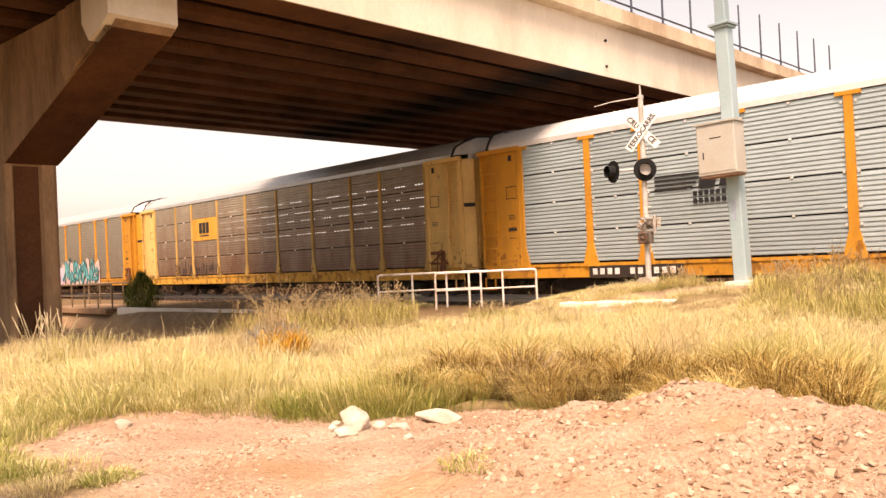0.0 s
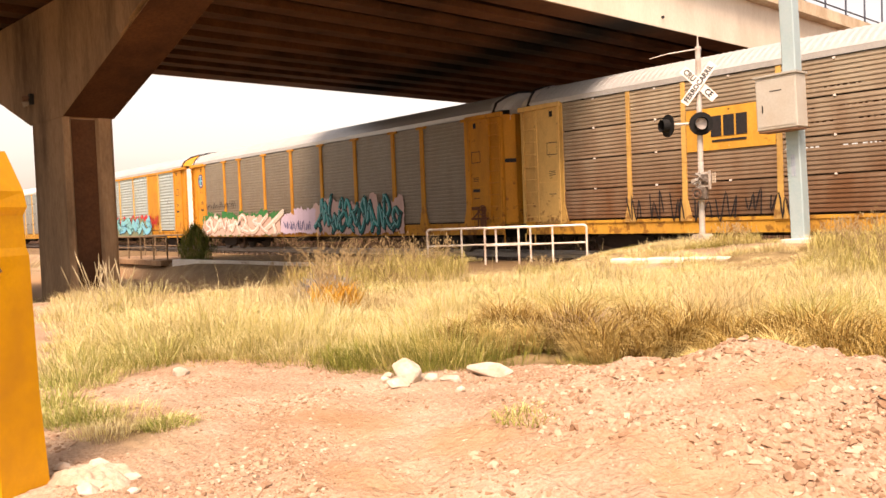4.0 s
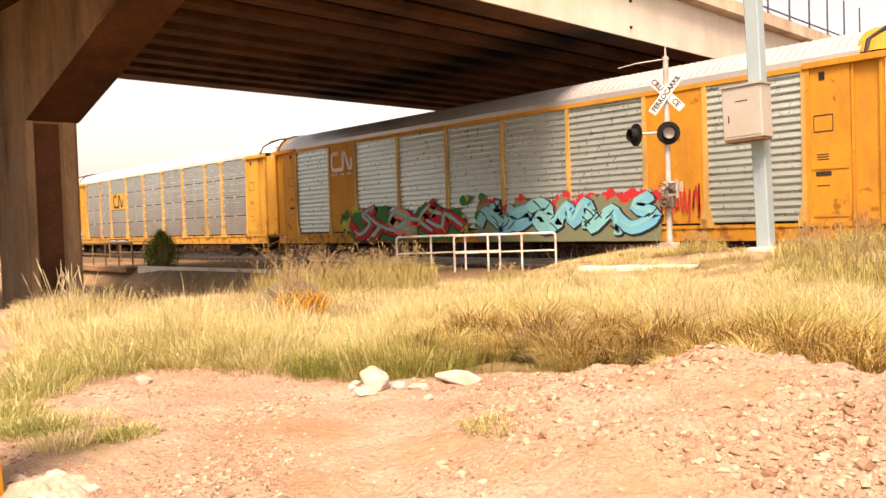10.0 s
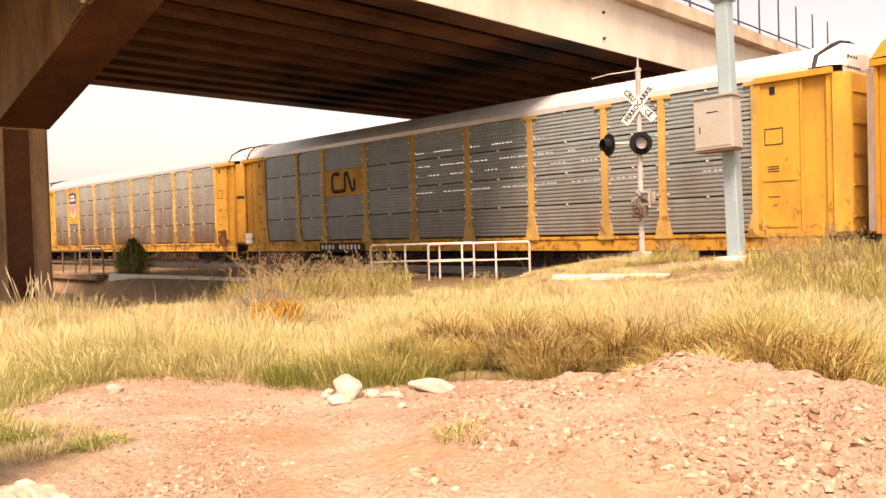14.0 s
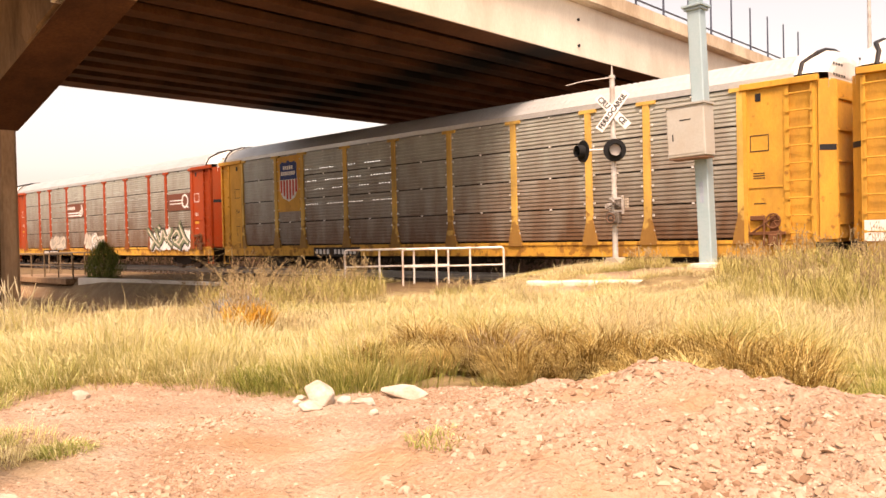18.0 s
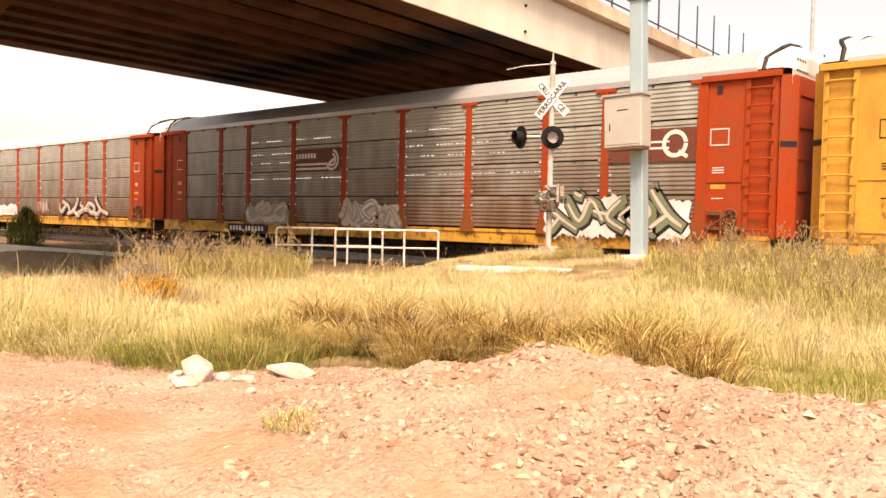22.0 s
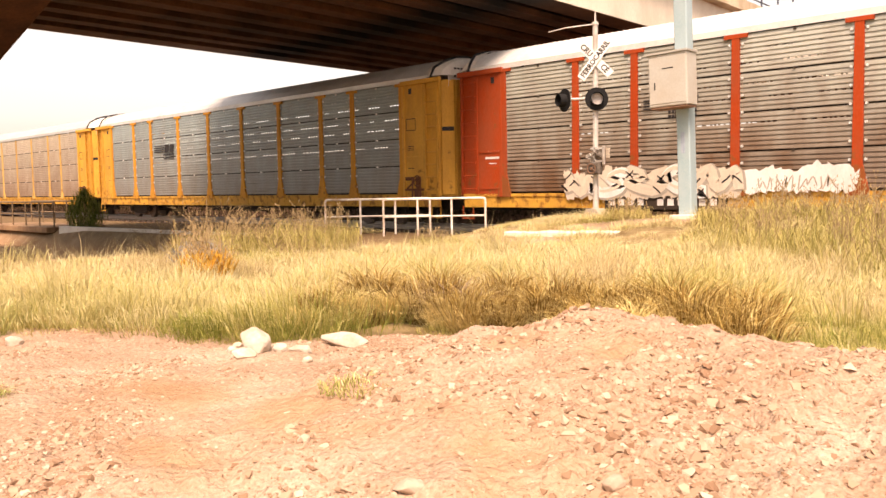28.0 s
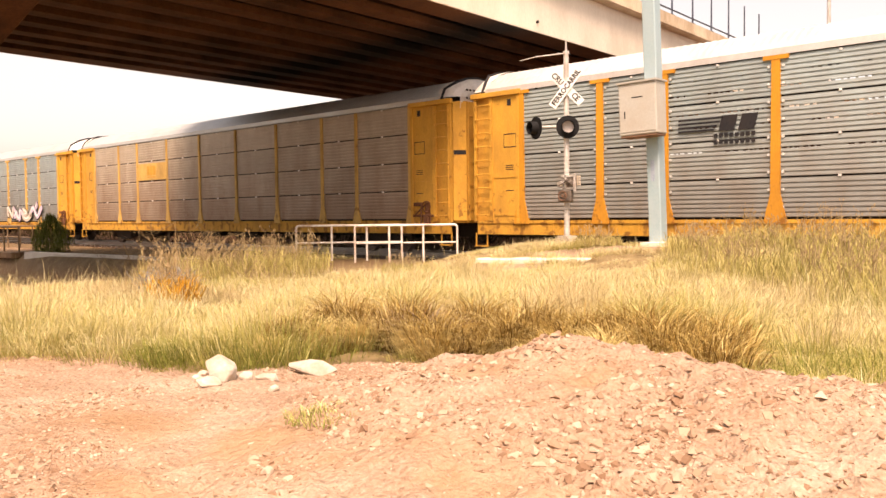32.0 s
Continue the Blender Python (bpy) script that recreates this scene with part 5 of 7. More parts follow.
    for lo, hi in ((POST_X[1] + 0.9, POST_X[2] + 0.1), (POST_X[4] + 0.5, POST_X[4] + 2.0)):
        for k in range(16):
            bm = bmesh.new()
            disc(bm, r.uniform(lo, hi), r.uniform(1.1, 2.3), *(r.uniform(0.07, 0.2),) * 2, -HALF_W - 0.056 - 0.0005 * k, 12)
            obj("spray_dot", bm, LIME if r.random() < 0.45 else GREEN, d)
    scrawl(d, POST_X[7] + 0.5, POST_X[8] - 0.1, 1.2, 2.3, CRIM, 8, 4)
    cars.append(d)
    e = rack_car("grey ribbed car carrier with yellow posts and a yellow sign", "grey", TAN, YELLOW, YELLOW, ROOF_W, WHITE, ladders="l", holes=(4, 5, 6, 7, 8))
    sign_plate(e, 2, 2.95, 4.0, YELLOW, label="yellow sign with dark emblem")
    x0, x1 = bay_x(2)
    emblem(e, (x0 + x1) / 2, 3.48, 1.5, INK)
    bm = bmesh.new()
    plate(bm, -HALF_L + 0.32, -HALF_L + 0.95, PAN_LO - 0.1, PAN_LO + 0.38, 0.012, -HALF_W - 0.06)
    obj("foot_plate", bm, WHITE, e, "dirty white plate at the foot of the ladder")
    number_plate(e, POST_X[2] - 0.4, POST_X[3] - 0.2)
    cars.append(e)
    f = rack_car("dusty grey ribbed car carrier with yellow posts and shield sign", "dusty", RUSTY_POST, YELLOW, YELLOW, ROOF_G, WHITE, holes=(1, 2, 3))
    shield(f)
    number_plate(f, POST_X[2] + 0.7, POST_X[3] + 0.8)
    cars.append(f)
    g = rack_car("dusty grey car carrier with oxide red posts and ends", "dusty", RED_POST, RED, YELLOW, ROOF_G, WHITE, holes=(2, 3, 5, 6))
    sign_plate(g, 3, 3.0, 3.85, MAROON, label="dark red sign with white curl")
    curl(g, bay_x(3), 3.4)
    sign_plate(g, 8, 2.95, 3.8, MAROON, label="dark red sign with white ring")
    ring_emblem(g, bay_x(8)[1] - 0.6, 3.4)
    graffiti(g, POST_X[7] + 0.2, POST_X[9] - 0.4, 0.95, 2.1, (7, 3, 2, 6, 7), [(CREAM, 0.06, 0)], INK, (MOSS, MOSS), CHALK, 31, "grey-green bubble graffiti with a white edge", 0.24, 0.1)
    graffiti(g, POST_X[4] + 0.1, POST_X[5] - 0.2, 1.05, 2.0, (0, 6, 5), [(CHALK, 0.0, 0)], DARKISH, (CHALK, CREAM), DARKISH, 32, "chalk white graffiti", 0.22, 0.1, 0.06, DARKISH)
    graffiti(g, POST_X[2] + 0.1, POST_X[3] - 0.3, 1.05, 1.9, (4, 1, 6), [(DARKISH, 0.0, 0)], DARKISH, (CHALK, CHALK), DARKISH, 33, "chalk white graffiti", 0.2, 0.1, 0.06, CHALK)
    number_plate(g, POST_X[1] + 0.6, POST_X[2] + 1.3)
    cars.append(g)
    h = rack_car("dusty grey car carrier with oxide red posts and chalk graffiti", "dusty", RED_POST, RED, YELLOW, ROOF_W, WHITE, holes=(1, 2, 3), bare=True)
    logo(h, bay_x(2)[0] + 0.2, 3.3, 0.62)
    graffiti(h, POST_X[1] - 0.2, POST_X[3] + 0.1, 0.95, 1.85, (5, 1, 4, 6, 0), [(CHALK, 0.02, 0)], DARKISH, (CHALK, CREAM), CHALK, 41, "chalk white filled graffiti with dark lines", 0.3, 0.07, 0.06, INK)
    cloud(h, POST_X[3] + 0.4, POST_X[4] - 0.2, 1.05, 1.8, CREAM, 42, -HALF_W - 0.056, n=3)
    scrawl(h, POST_X[3] + 0.6, POST_X[4] - 0.4, 1.15, 1.5, DARKISH, 45, 4, 0.035)
    scrawl(h, POST_X[5], POST_X[5] + 1.5, 1.2, 2.0, CHALK, 43, 3, 0.045)
    graffiti(h, POST_X[6], POST_X[8] + 0.3, 1.05, 1.95, (3, 7, 2, 6, 7), [], INK, (DARKISH, DARKISH), CHALK, 44, "grey graffiti shapes with black edges", 0.26, 0.12)
    number_plate(h, POST_X[1] + 1.0, POST_X[3] - 0.2)
    cars.append(h)
    i = rack_car("grey ribbed car carrier with orange posts and dark emblem", "grey", ORANGE, YELLOW, YELLOW, ROOF_W, WHITE, holes=(2, 3, 4, 5, 6, 7, 8), rib=0.016)
    logo(i, bay_x(2)[0] + 0.3, 3.3, 0.8)
    cars.append(i)
    j = rack_car("pale brown ribbed car carrier with faded yellow posts", "pale", TAN, YELLOW, YELLOW, ROOF_G, WHITE, slim=True)
    sign_plate(j, 2, 3.1, 3.9, TAN, label="faded yellow sign with dark emblem")
    block_emblem(j, sum(bay_x(2)) / 2, 3.52, 0.95, YELLOW)
    cars.append(j)
    k = rack_car("grey ribbed car carrier with faded yellow posts", "grey", TAN, YELLOW, YELLOW, ROOF_G, WHITE)
    graffiti(k, POST_X[6], POST_X[8], 1.05, 2.1, (0, 5, 4, 3), [], INK, (CHALK, MAUVE), CREAM, 51, "chalk white graffiti", 0.26, 0.1)
    cars.append(k)
    return cars


def logo(car, x, z, s=1.0):
    """Speed lines running into a slanted dark mark, with two rows of bars below."""
    bm = bmesh.new()
    y = -HALF_W - 0.034
    for k in range(4):
        plate(bm, x, x + (1.2 + 0.1 * k) * s, z + 0.12 * k * s, z + (0.12 * k + 0.06) * s, 0.008, y)
    for dx, w in ((1.35, 0.5), (1.98, 0.5)):
        prism(bm, [(x + dx * s, z - 0.02), (x + (dx + w) * s, z - 0.02), (x + (dx + w + 0.12) * s, z + 0.45 * s), (x + (dx + 0.12) * s, z + 0.45 * s)], y - 0.008, y)
    for row in (1, 2):
        for k in range(8):
            xx = x + (1.2 + 0.17 * k) * s
            plate(bm, xx, xx + 0.12 * s, z - (0.02 + 0.2 * row) * s, z - (0.2 * row - 0.11) * s, 0.008, y)
    obj("emblem", bm, INK, car, "dark emblem of speed lines and bars")


def emblem(car, x, z, w, material):
    """One thick line: a bracket running into a fold."""
    bm = bmesh.new()
    y = -HALF_W - 0.036
    h = w * 0.235
    o = [(-0.16, 1.0), (-0.27, 1.0), (-0.4, 1.0), (-0.5, 0.7), (-0.5, -0.7), (-0.4, -1.0), (0.0, -1.0), (0.07, -0.75), (0.08, 0.8), (0.13, 0.95), (0.2, 0.85), (0.36, -0.75), (0.43, -0.95), (0.5, -0.75), (0.5, 0.3)]
    ribbon(bm, curve([(x + a * w, z + b * h) for a, b in o], 4), 0.105 * w, y)
    obj("emblem", bm, material, car)


def block_emblem(car, x, z, w, material):
    """Three solid blocks over a line."""
    bm = bmesh.new()
    y = -HALF_W - 0.034
    for k in (-1, 0, 1):
        plate(bm, x + (0.31 * k - 0.13) * w, x + (0.31 * k + 0.13) * w, z - 0.2 * w, z + 0.25 * w, 0.008, y)
    plate(bm, x - 0.42 * w, x + 0.42 * w, z - 0.32 * w, z - 0.27 * w, 0.008, y)
    obj("emblem", bm, material, car)


def shield(car):
    x0, x1 = bay_x(1)
    sign_plate(car, 1, 2.55, 4.9, YELLOW, label="yellow sign panel with a striped shield")
    c = (x0 + x1) / 2
    y = -HALF_W - 0.036

    def outline(k):
        o = [(-0.62, 0.8), (-0.45, 0.92), (-0.2, 0.86), (0, 0.98), (0.2, 0.86), (0.45, 0.92), (0.62, 0.8), (0.6, 0.35), (0.66, 0.0), (0.66, -0.45), (0.45, -0.82), (0, -1.0), (-0.45, -0.82), (-0.66, -0.45), (-0.66, 0.0), (-0.6, 0.35)]
        return [(c + a * k, 3.85 + b * k * 0.88) for a, b in o]

    bm = bmesh.new()
    bm.faces.new([bm.verts.new((a, y, b)) for a, b in outline(1.0)][::-1])
    s = obj("shield", bm, CREAM, car, "red, white and blue striped shield")
    bm = bmesh.new()
    o = [p for p in outline(1.0) if p[1] >= 3.85 + 0.1]
    o += [(c + 0.62, 3.9), (c - 0.62, 3.9)]
    o = sorted(o, key=lambda p: math.atan2(p[1] - 4.25, p[0] - c))
    bm.faces.new([bm.verts.new((a, y - 0.005, b)) for a, b in o][::-1])
    obj("shield_top", bm, BLUE, s)
    bm = bmesh.new()
    for k in range(6):
        a = c - 0.6 + 0.22 * k
        low = 3.85 - 0.85 + 0.35 * abs(k - 2.5) / 2.5
        plate(bm, a, a + 0.12, low, 3.88, 0.005, y - 0.001)
    obj("stripes", bm, SHIELD_RED, s)
    for z, n in ((4.32, 5), (4.08, 7)):
        for k in range(n):
            bm = bmesh.new()
            a = c - 0.075 * n + 0.15 * k
            plate(bm, a, a + 0.11, z, z + 0.16, 0.004, y - 0.006)
            obj("lettering_bar", bm, CREAM, s)


def curl(car, ends, z):
    x0, x1 = ends
    bm = bmesh.new()
    y = -HALF_W - 0.036
    for dz in (-0.12, -0.28):
        ribbon(bm, [(x0 + 0.1, z + dz), (x1 - 0.8, z + dz)], 0.08, y)
    for r in (0.34, 0.2):
        ribbon(bm, [(x1 - 0.55 + r * math.cos(t), z + 0.02 + r * math.sin(t)) for t in np.linspace(-2.4, 1.4, 14)], 0.09, y - 0.001)
    ribbon(bm, [(x1 - 0.8, z - 0.2), (x1 - 0.62, z - 0.05), (x1 - 0.4, z + 0.05)], 0.1, y - 0.002)
    for k in range(7):
        plate(bm, x0 + 0.1 + 0.17 * k, x0 + 0.22 + 0.17 * k, z + 0.1, z + 0.28, 0.004, y)
    obj("emblem", bm, CREAM, car, "white curl and bars")


def ring_emblem(car, x, z):
    bm = bmesh.new()
    y = -HALF_W - 0.036
    ribbon(bm, [(x + 0.3 * math.cos(t), z + 0.3 * math.sin(t)) for t in np.linspace(0, 6.4, 22)], 0.11, y)
    ribbon(bm, [(x + 0.1, z - 0.2), (x + 0.35, z - 0.34)], 0.1, y - 0.001)
    for dz in (-0.1, 0.06):
        ribbon(bm, [(x - 1.6, z + dz), (x - 0.15, z + dz)], 0.05, y - 0.001)
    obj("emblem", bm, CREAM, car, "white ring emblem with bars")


CARS = build_train()

# ---------------------------------------------------------------- crossing signal mast
SIGN = mat("sign_white", (0.74, 0.75, 0.72), (0.80, 0.81, 0.78), 4, 40, 0.5, 0, 0.03, (0.4, 0.3, 0.2), 0.35)
SIGN_INK = mat("sign_black", (0.012, 0.012, 0.012), (0.022, 0.022, 0.022), 4, 40, 0.7, 0, 0.02, spec=0.1)
MAST_GREY = mat("weathered_white_mast", (0.55, 0.53, 0.49), (0.66, 0.63, 0.58), 3, 30, 0.5, 0.1, 0.05, (0.3, 0.2, 0.14), 0.5)


def text_mesh(word, size):
    cu = bpy.data.curves.new("letters", "FONT")
    cu.body, cu.size, cu.align_x, cu.align_y = word, size, "CENTER", "CENTER"
    cu.extrude, cu.offset = 0.003, 0.004
    cu.resolution_u = 2
    tmp = bpy.data.objects.new("letters", cu)
    scene.collection.objects.link(tmp)
    me = bpy.data.meshes.new_from_object(tmp.evaluated_get(bpy.context.evaluated_depsgraph_get()))
    bpy.data.objects.remove(tmp)
    return me


JUNCTION = mat("weathered_grey_box", (0.09, 0.07, 0.055), (0.24, 0.2, 0.165), 7, 22, 0.7, 0.2, 0.2)


def build_mast(x, y, z):
    t = thing("crossing_signal", "railway crossing mast with crossed white boards and round lamps", "crossing signal", (x, y, z))
    bm = bmesh.new()
    tube(bm, (0, 0, -0.3), (0, 0, 4.45), 0.068, 0.062, 14)
    obj("mast", bm, MAST_GREY, t)
    bm = bmesh.new()
    tube(bm, (0, 0, 4.45), (0, 0, 4.72), 0.03, 0.012, 10)
    tube(bm, (0, 0, 4.4), (0, 0, 4.47), 0.08, 0.07, 12)
    obj("finial", bm, MAST_GREY, t)
    bm = bmesh.new()
    tube(bm, (-0.0, -0.02, 4.42), (-0.55, -0.42, 4.36), 0.016, 0.014, 6)
    tube(bm, (-0.55, -0.42, 4.36), (-0.95, -0.55, 4.30), 0.014, 0.01, 6)
    obj("bell_arm", bm, MAST_GREY, t)
    bm = bmesh.new()
    prism(bm, [(-0.32, -0.12), (0.32, -0.12), (0.12, 0.12), (-0.12, 0.12)], -0.2, 0.2)
    obj("footing", bm, whitewash_dull, t)
    # crossed boards face south-east, towards the road
    face = pose(0, 0, 3.6, 0, 0, FACE)
    for k, (ang, words) in enumerate(((53, ("FERROCARRIL",)), (-46, ("CRU", "CE")))):
        w, h = (1.1, 0.2) if k == 0 else (1.02, 0.2)
        m = face @ pose(0, -0.10 - 0.03 * k if k == 0 else -0.085, 0, 0, -ang, 0)
        if k == 0:
            m = face @ pose(0, -0.12, 0, 0, -ang, 0)
        bm = bmesh.new()
        box(bm, -w / 2, w / 2, -0.01, 0.01, -h / 2, h / 2, 0.004)
        b = obj("board", bm, SIGN, t, "white crossing board with black letters")
        b.matrix_basis = m
        for j, word in enumerate(words):
            me = text_mesh(word, 0.17 if k == 0 else 0.19)
            o = linked("letters", me, SIGN_INK, b)
            o.matrix_basis = pose(0 if k == 0 else (-0.29 if j == 0 else 0.31), -0.0145, 0, 90, 0, 0) @ Matrix.Diagonal((0.92 if k == 0 else 0.85, 1, 1, 1))
    # two lamps on a cross arm
    arm = pose(0, 0, 2.7, 0, 0, FACE)
    bm = bmesh.new()
    tube(bm, (-0.66, -0.06, 0), (0.1, -0.06, 0), 0.03, sides=10)
    a = obj("lamp_arm", bm, MAST_GREY, t)
    a.matrix_basis = arm
    for px, rz in ((-0.65, -56), (0.02, 8)):
        bm = bmesh.new()
        # round backing plate with a dark hood around the lens
        tube(bm, (0, -0.09, 0), (0, -0.07, 0), 0.27, sides=28)
        p = obj("lamp_plate", bm, SIGN_INK, t, "black round lamp backing plate")
        p.matrix_basis = arm @ pose(px, -0.02, -0.02, 0, 0, rz)
        bm = bmesh.new()
        tube(bm, (0, -0.26, 0), (0, -0.09, 0), 0.145, 0.155, 20, cap=False)
        obj("hood", bm, SIGN_INK, p)
        bm = bmesh.new()
        tube(bm, (0, -0.12, 0), (0, -0.095, 0), 0.14, sides=20)
        obj("lens", bm, SIGN_LENS if rz > 0 else SIGN_INK, p, "dull pale lamp lens" if rz > 0 else "")
    # open frame of cable fittings clamped to the mast, two pale insulators on it, a relay box and a bell below
    bm = bmesh.new()
    for z in (1.2, 1.5):
        tube(bm, (0, 0, z), (0, 0, z + 0.06), 0.085, sides=14)
        box(bm, -0.03, 0.34, -0.17, -0.12, z + 0.01, z + 0.05)
    for q in (0.06, 0.31):
        box(bm, q, q + 0.035, -0.17, -0.11, 1.16, 1.58)
    tube(bm, (-0.1, -0.15, 1.34), (-0.1, 0.02, 1.36), 0.075, 0.075, 12)
    obj("fitting_frame", bm, MAST_GREY, t)
    bm = bmesh.new()
    box(bm, 0.09, 0.31, -0.16, 0.0, 1.27, 1.5, 0.02)
    for k in range(4):
        tube(bm, (0.11 + 0.055 * k, -0.14, 1.44 - 0.05 * (k % 2)), (0.12 + 0.06 * k, -0.23, 1.4 - 0.03 * k), 0.03, 0.022, 8)
    obj("junction_box", bm, JUNCTION, t, "grimy cable junction box")
    for q in (0.38, 0.44):
        bm = bmesh.new()
        for k in range(4):
            tube(bm, (q, -0.1, 1.3 + 0.06 * k), (q, -0.1, 1.35 + 0.06 * k), 0.026, 0.016, 10)
        tube(bm, (0.31, -0.1, 1.4), (q, -0.1, 1.4), 0.012, sides=6)
        obj("insulator", bm, whitewash_dull, t, "pale ribbed insulator")
    bm = bmesh.new()
    box(bm, -0.13, 0.24, -0.2, -0.05, 0.92, 1.2, 0.02)
    box(bm, -0.1, 0.21, -0.215, -0.2, 0.95, 1.17, 0.01)
    r = random.Random(5)
    prev = None
    for k in range(14):
        p = Vector((r.uniform(-0.08, 0.2), -0.23 + r.uniform(-0.03, 0.01), 0.93 + 0.045 * k))
        if prev:
            tube(bm, prev, p, 0.014, sides=6)
        prev = p
    obj("relay_box", bm, JUNCTION, t, "weathered relay box with loose cables")
    bm = bmesh.new()
    for k in range(14):
        a0, a1 = k * math.pi / 7, (k + 1) * math.pi / 7
        tube(bm, (0.05 + 0.11 * math.cos(a0), -0.25, 1.06 + 0.11 * math.sin(a0)), (0.05 + 0.11 * math.cos(a1), -0.25, 1.06 + 0.11 * math.sin(a1)), 0.016, sides=6)
    tube(bm, (0.05, -0.2, 1.06), (0.05, -0.26, 1.06), 0.06, 0.03, 12)
    obj("bell", bm, rust_steel, t, "rusty round bell")


FACE = 34
SIGN_LENS = mat("dull_lens", (0.5, 0.44, 0.4), (0.6, 0.54, 0.48), 5, 30, 0.3, 0, 0.0)
build_mast(-11.84, 17.2, 0.66)

# ---------------------------------------------------------------- square pole with a cabinet
POLE_BLUE = mat("pale_blue_pole_paint", (0.27, 0.39, 0.42), (0.33, 0.44, 0.46), 2, 30, 0.45, 0.1, 0.05, (0.36, 0.44, 0.46), 0.5)
CAB = mat("cream_cabinet_paint", (0.42, 0.41, 0.36), (0.48, 0.47, 0.42), 2, 30, 0.5, 0, 0.05, (0.4, 0.32, 0.24), 0.4)


def build_pole(x, y, z):
    t = thing("signal_pole", "pale blue square steel pole with a cream metal cabinet", "pole", (x, y, z))
    t.matrix_basis = pose(x, y, z, 0, -1.9, 3)
    bm = bmesh.new()
    box(bm, -0.15, 0.15, -0.15, 0.15, -0.4, 5.62, 0.02)
    obj("shaft", bm, POLE_BLUE, t)
    bm = bmesh.new()
    box(bm, -0.24, 0.24, -0.24, 0.24, 5.62, 5.68, 0.01)
    box(bm, -0.2, 0.2, -0.2, 0.2, 5.56, 5.62, 0.01)
    obj("flange", bm, POLE_BLUE, t)
    bm = bmesh.new()
    box(bm, -0.12, 0.12, -0.12, 0.12, 5.68, 8.2, 0.02)
    obj("upper_shaft", bm, POLE_BLUE, t)
    bm = bmesh.new()
    box(bm, -0.52, 0.36, -0.62, -0.16, 2.34, 3.44, 0.015)
    c = obj("cabinet", bm, CAB, t, "cream steel cabinet with a door")
    bm = bmesh.new()
    prism(bm, [(-0.55, 3.44), (0.39, 3.44), (0.39, 3.48), (-0.55, 3.48)], -0.66, -0.14)
    obj("lid", bm, CAB, c)
    bm = bmesh.new()
    box(bm, -0.49, 0.33, -0.632, -0.622, 2.40, 3.38, 0.004)
    d = obj("cabinet_door", bm, CAB, c)
    bm = bmesh.new()
    box(bm, -0.2, 0.06, -0.637, -0.633, 3.12, 3.14)
    obj("slot", bm, SIGN_INK, d)
    bm = bmesh.new()
    box(bm, -0.38, -0.36, -0.645, -0.633, 2.7, 2.85)
    obj("handle", bm, SIGN_INK, d)
    bm = bmesh.new()
    box(bm, -0.5, 0.34, -0.6, -0.18, 2.29, 2.34, 0.01)
    obj("cabinet_base", bm, rust_steel, c)
    bm = bmesh.new()
    box(bm, -0.05, 0.04, -0.154, -0.15, 1.35, 1.8)
    obj("sticker", bm, mat("faded_sticker", (0.2, 0.3, 0.42), (0.5, 0.55, 0.6), 20, 60, 0.6, 0, 0.0), t)
    bm = bmesh.new()
    box(bm, -0.3, 0.3, -0.3, 0.3, -0.2, 0.03, 0.02)
    obj("footing", bm, concrete_pale, t)


build_pole(-9.42, 17.2, 0.64)

# ---------------------------------------------------------------- railings


def railing(name, label, p, q, z, n, material, h=1.0, mids=(0.5,)):
    """Tube railing from p to q with n posts; rounded top corners."""
    a, b = Vector((*p, z)), Vector((*q, z))
    d = b - a
    L = d.length
    t = thing(name, label, "railing", group="railings by the track")
    t.matrix_basis = Matrix.Translation(a) @ Matrix.Rotation(math.atan2(d.y, d.x), 4, "Z")
    me = None
    for k in range(n):
        bm = bmesh.new()
        x = L * k / (n - 1)
        edge = k in (0, n - 1)
        tube(bm, (x, 0, -0.3), (x, 0, h - (0.06 if edge else 0)), 0.032, sides=10)
        obj("post", bm, material, t)
    bm = bmesh.new()
    tube(bm, (0.06, 0, h), (L - 0.06, 0, h), 0.034, sides=10)
    for x, s in ((0, 1), (L, -1)):
        tube(bm, (x, 0, h - 0.07), (x + s * 0.025, 0, h - 0.02), 0.034, sides=10)
        tube(bm, (x + s * 0.02, 0, h - 0.025), (x + s * 0.08, 0, h), 0.034, sides=10)
    obj("top_rail", bm, material, t)
    for m in mids:
        bm = bmesh.new()
        tube(bm, (0, 0, h * m), (L, 0, h * m), 0.026, sides=8)
        obj("mid_rail", bm, material, t)
    return t


railing("railing", "white painted tube railing with rust spots", (-20.38, 15.63), (-18.31, 17.93), 0.02, 4, white_tube)
railing("railing", "white painted tube railing with rust spots", (-18.47, 16.25), (-16.52, 18.42), 0.02, 4, white_tube)

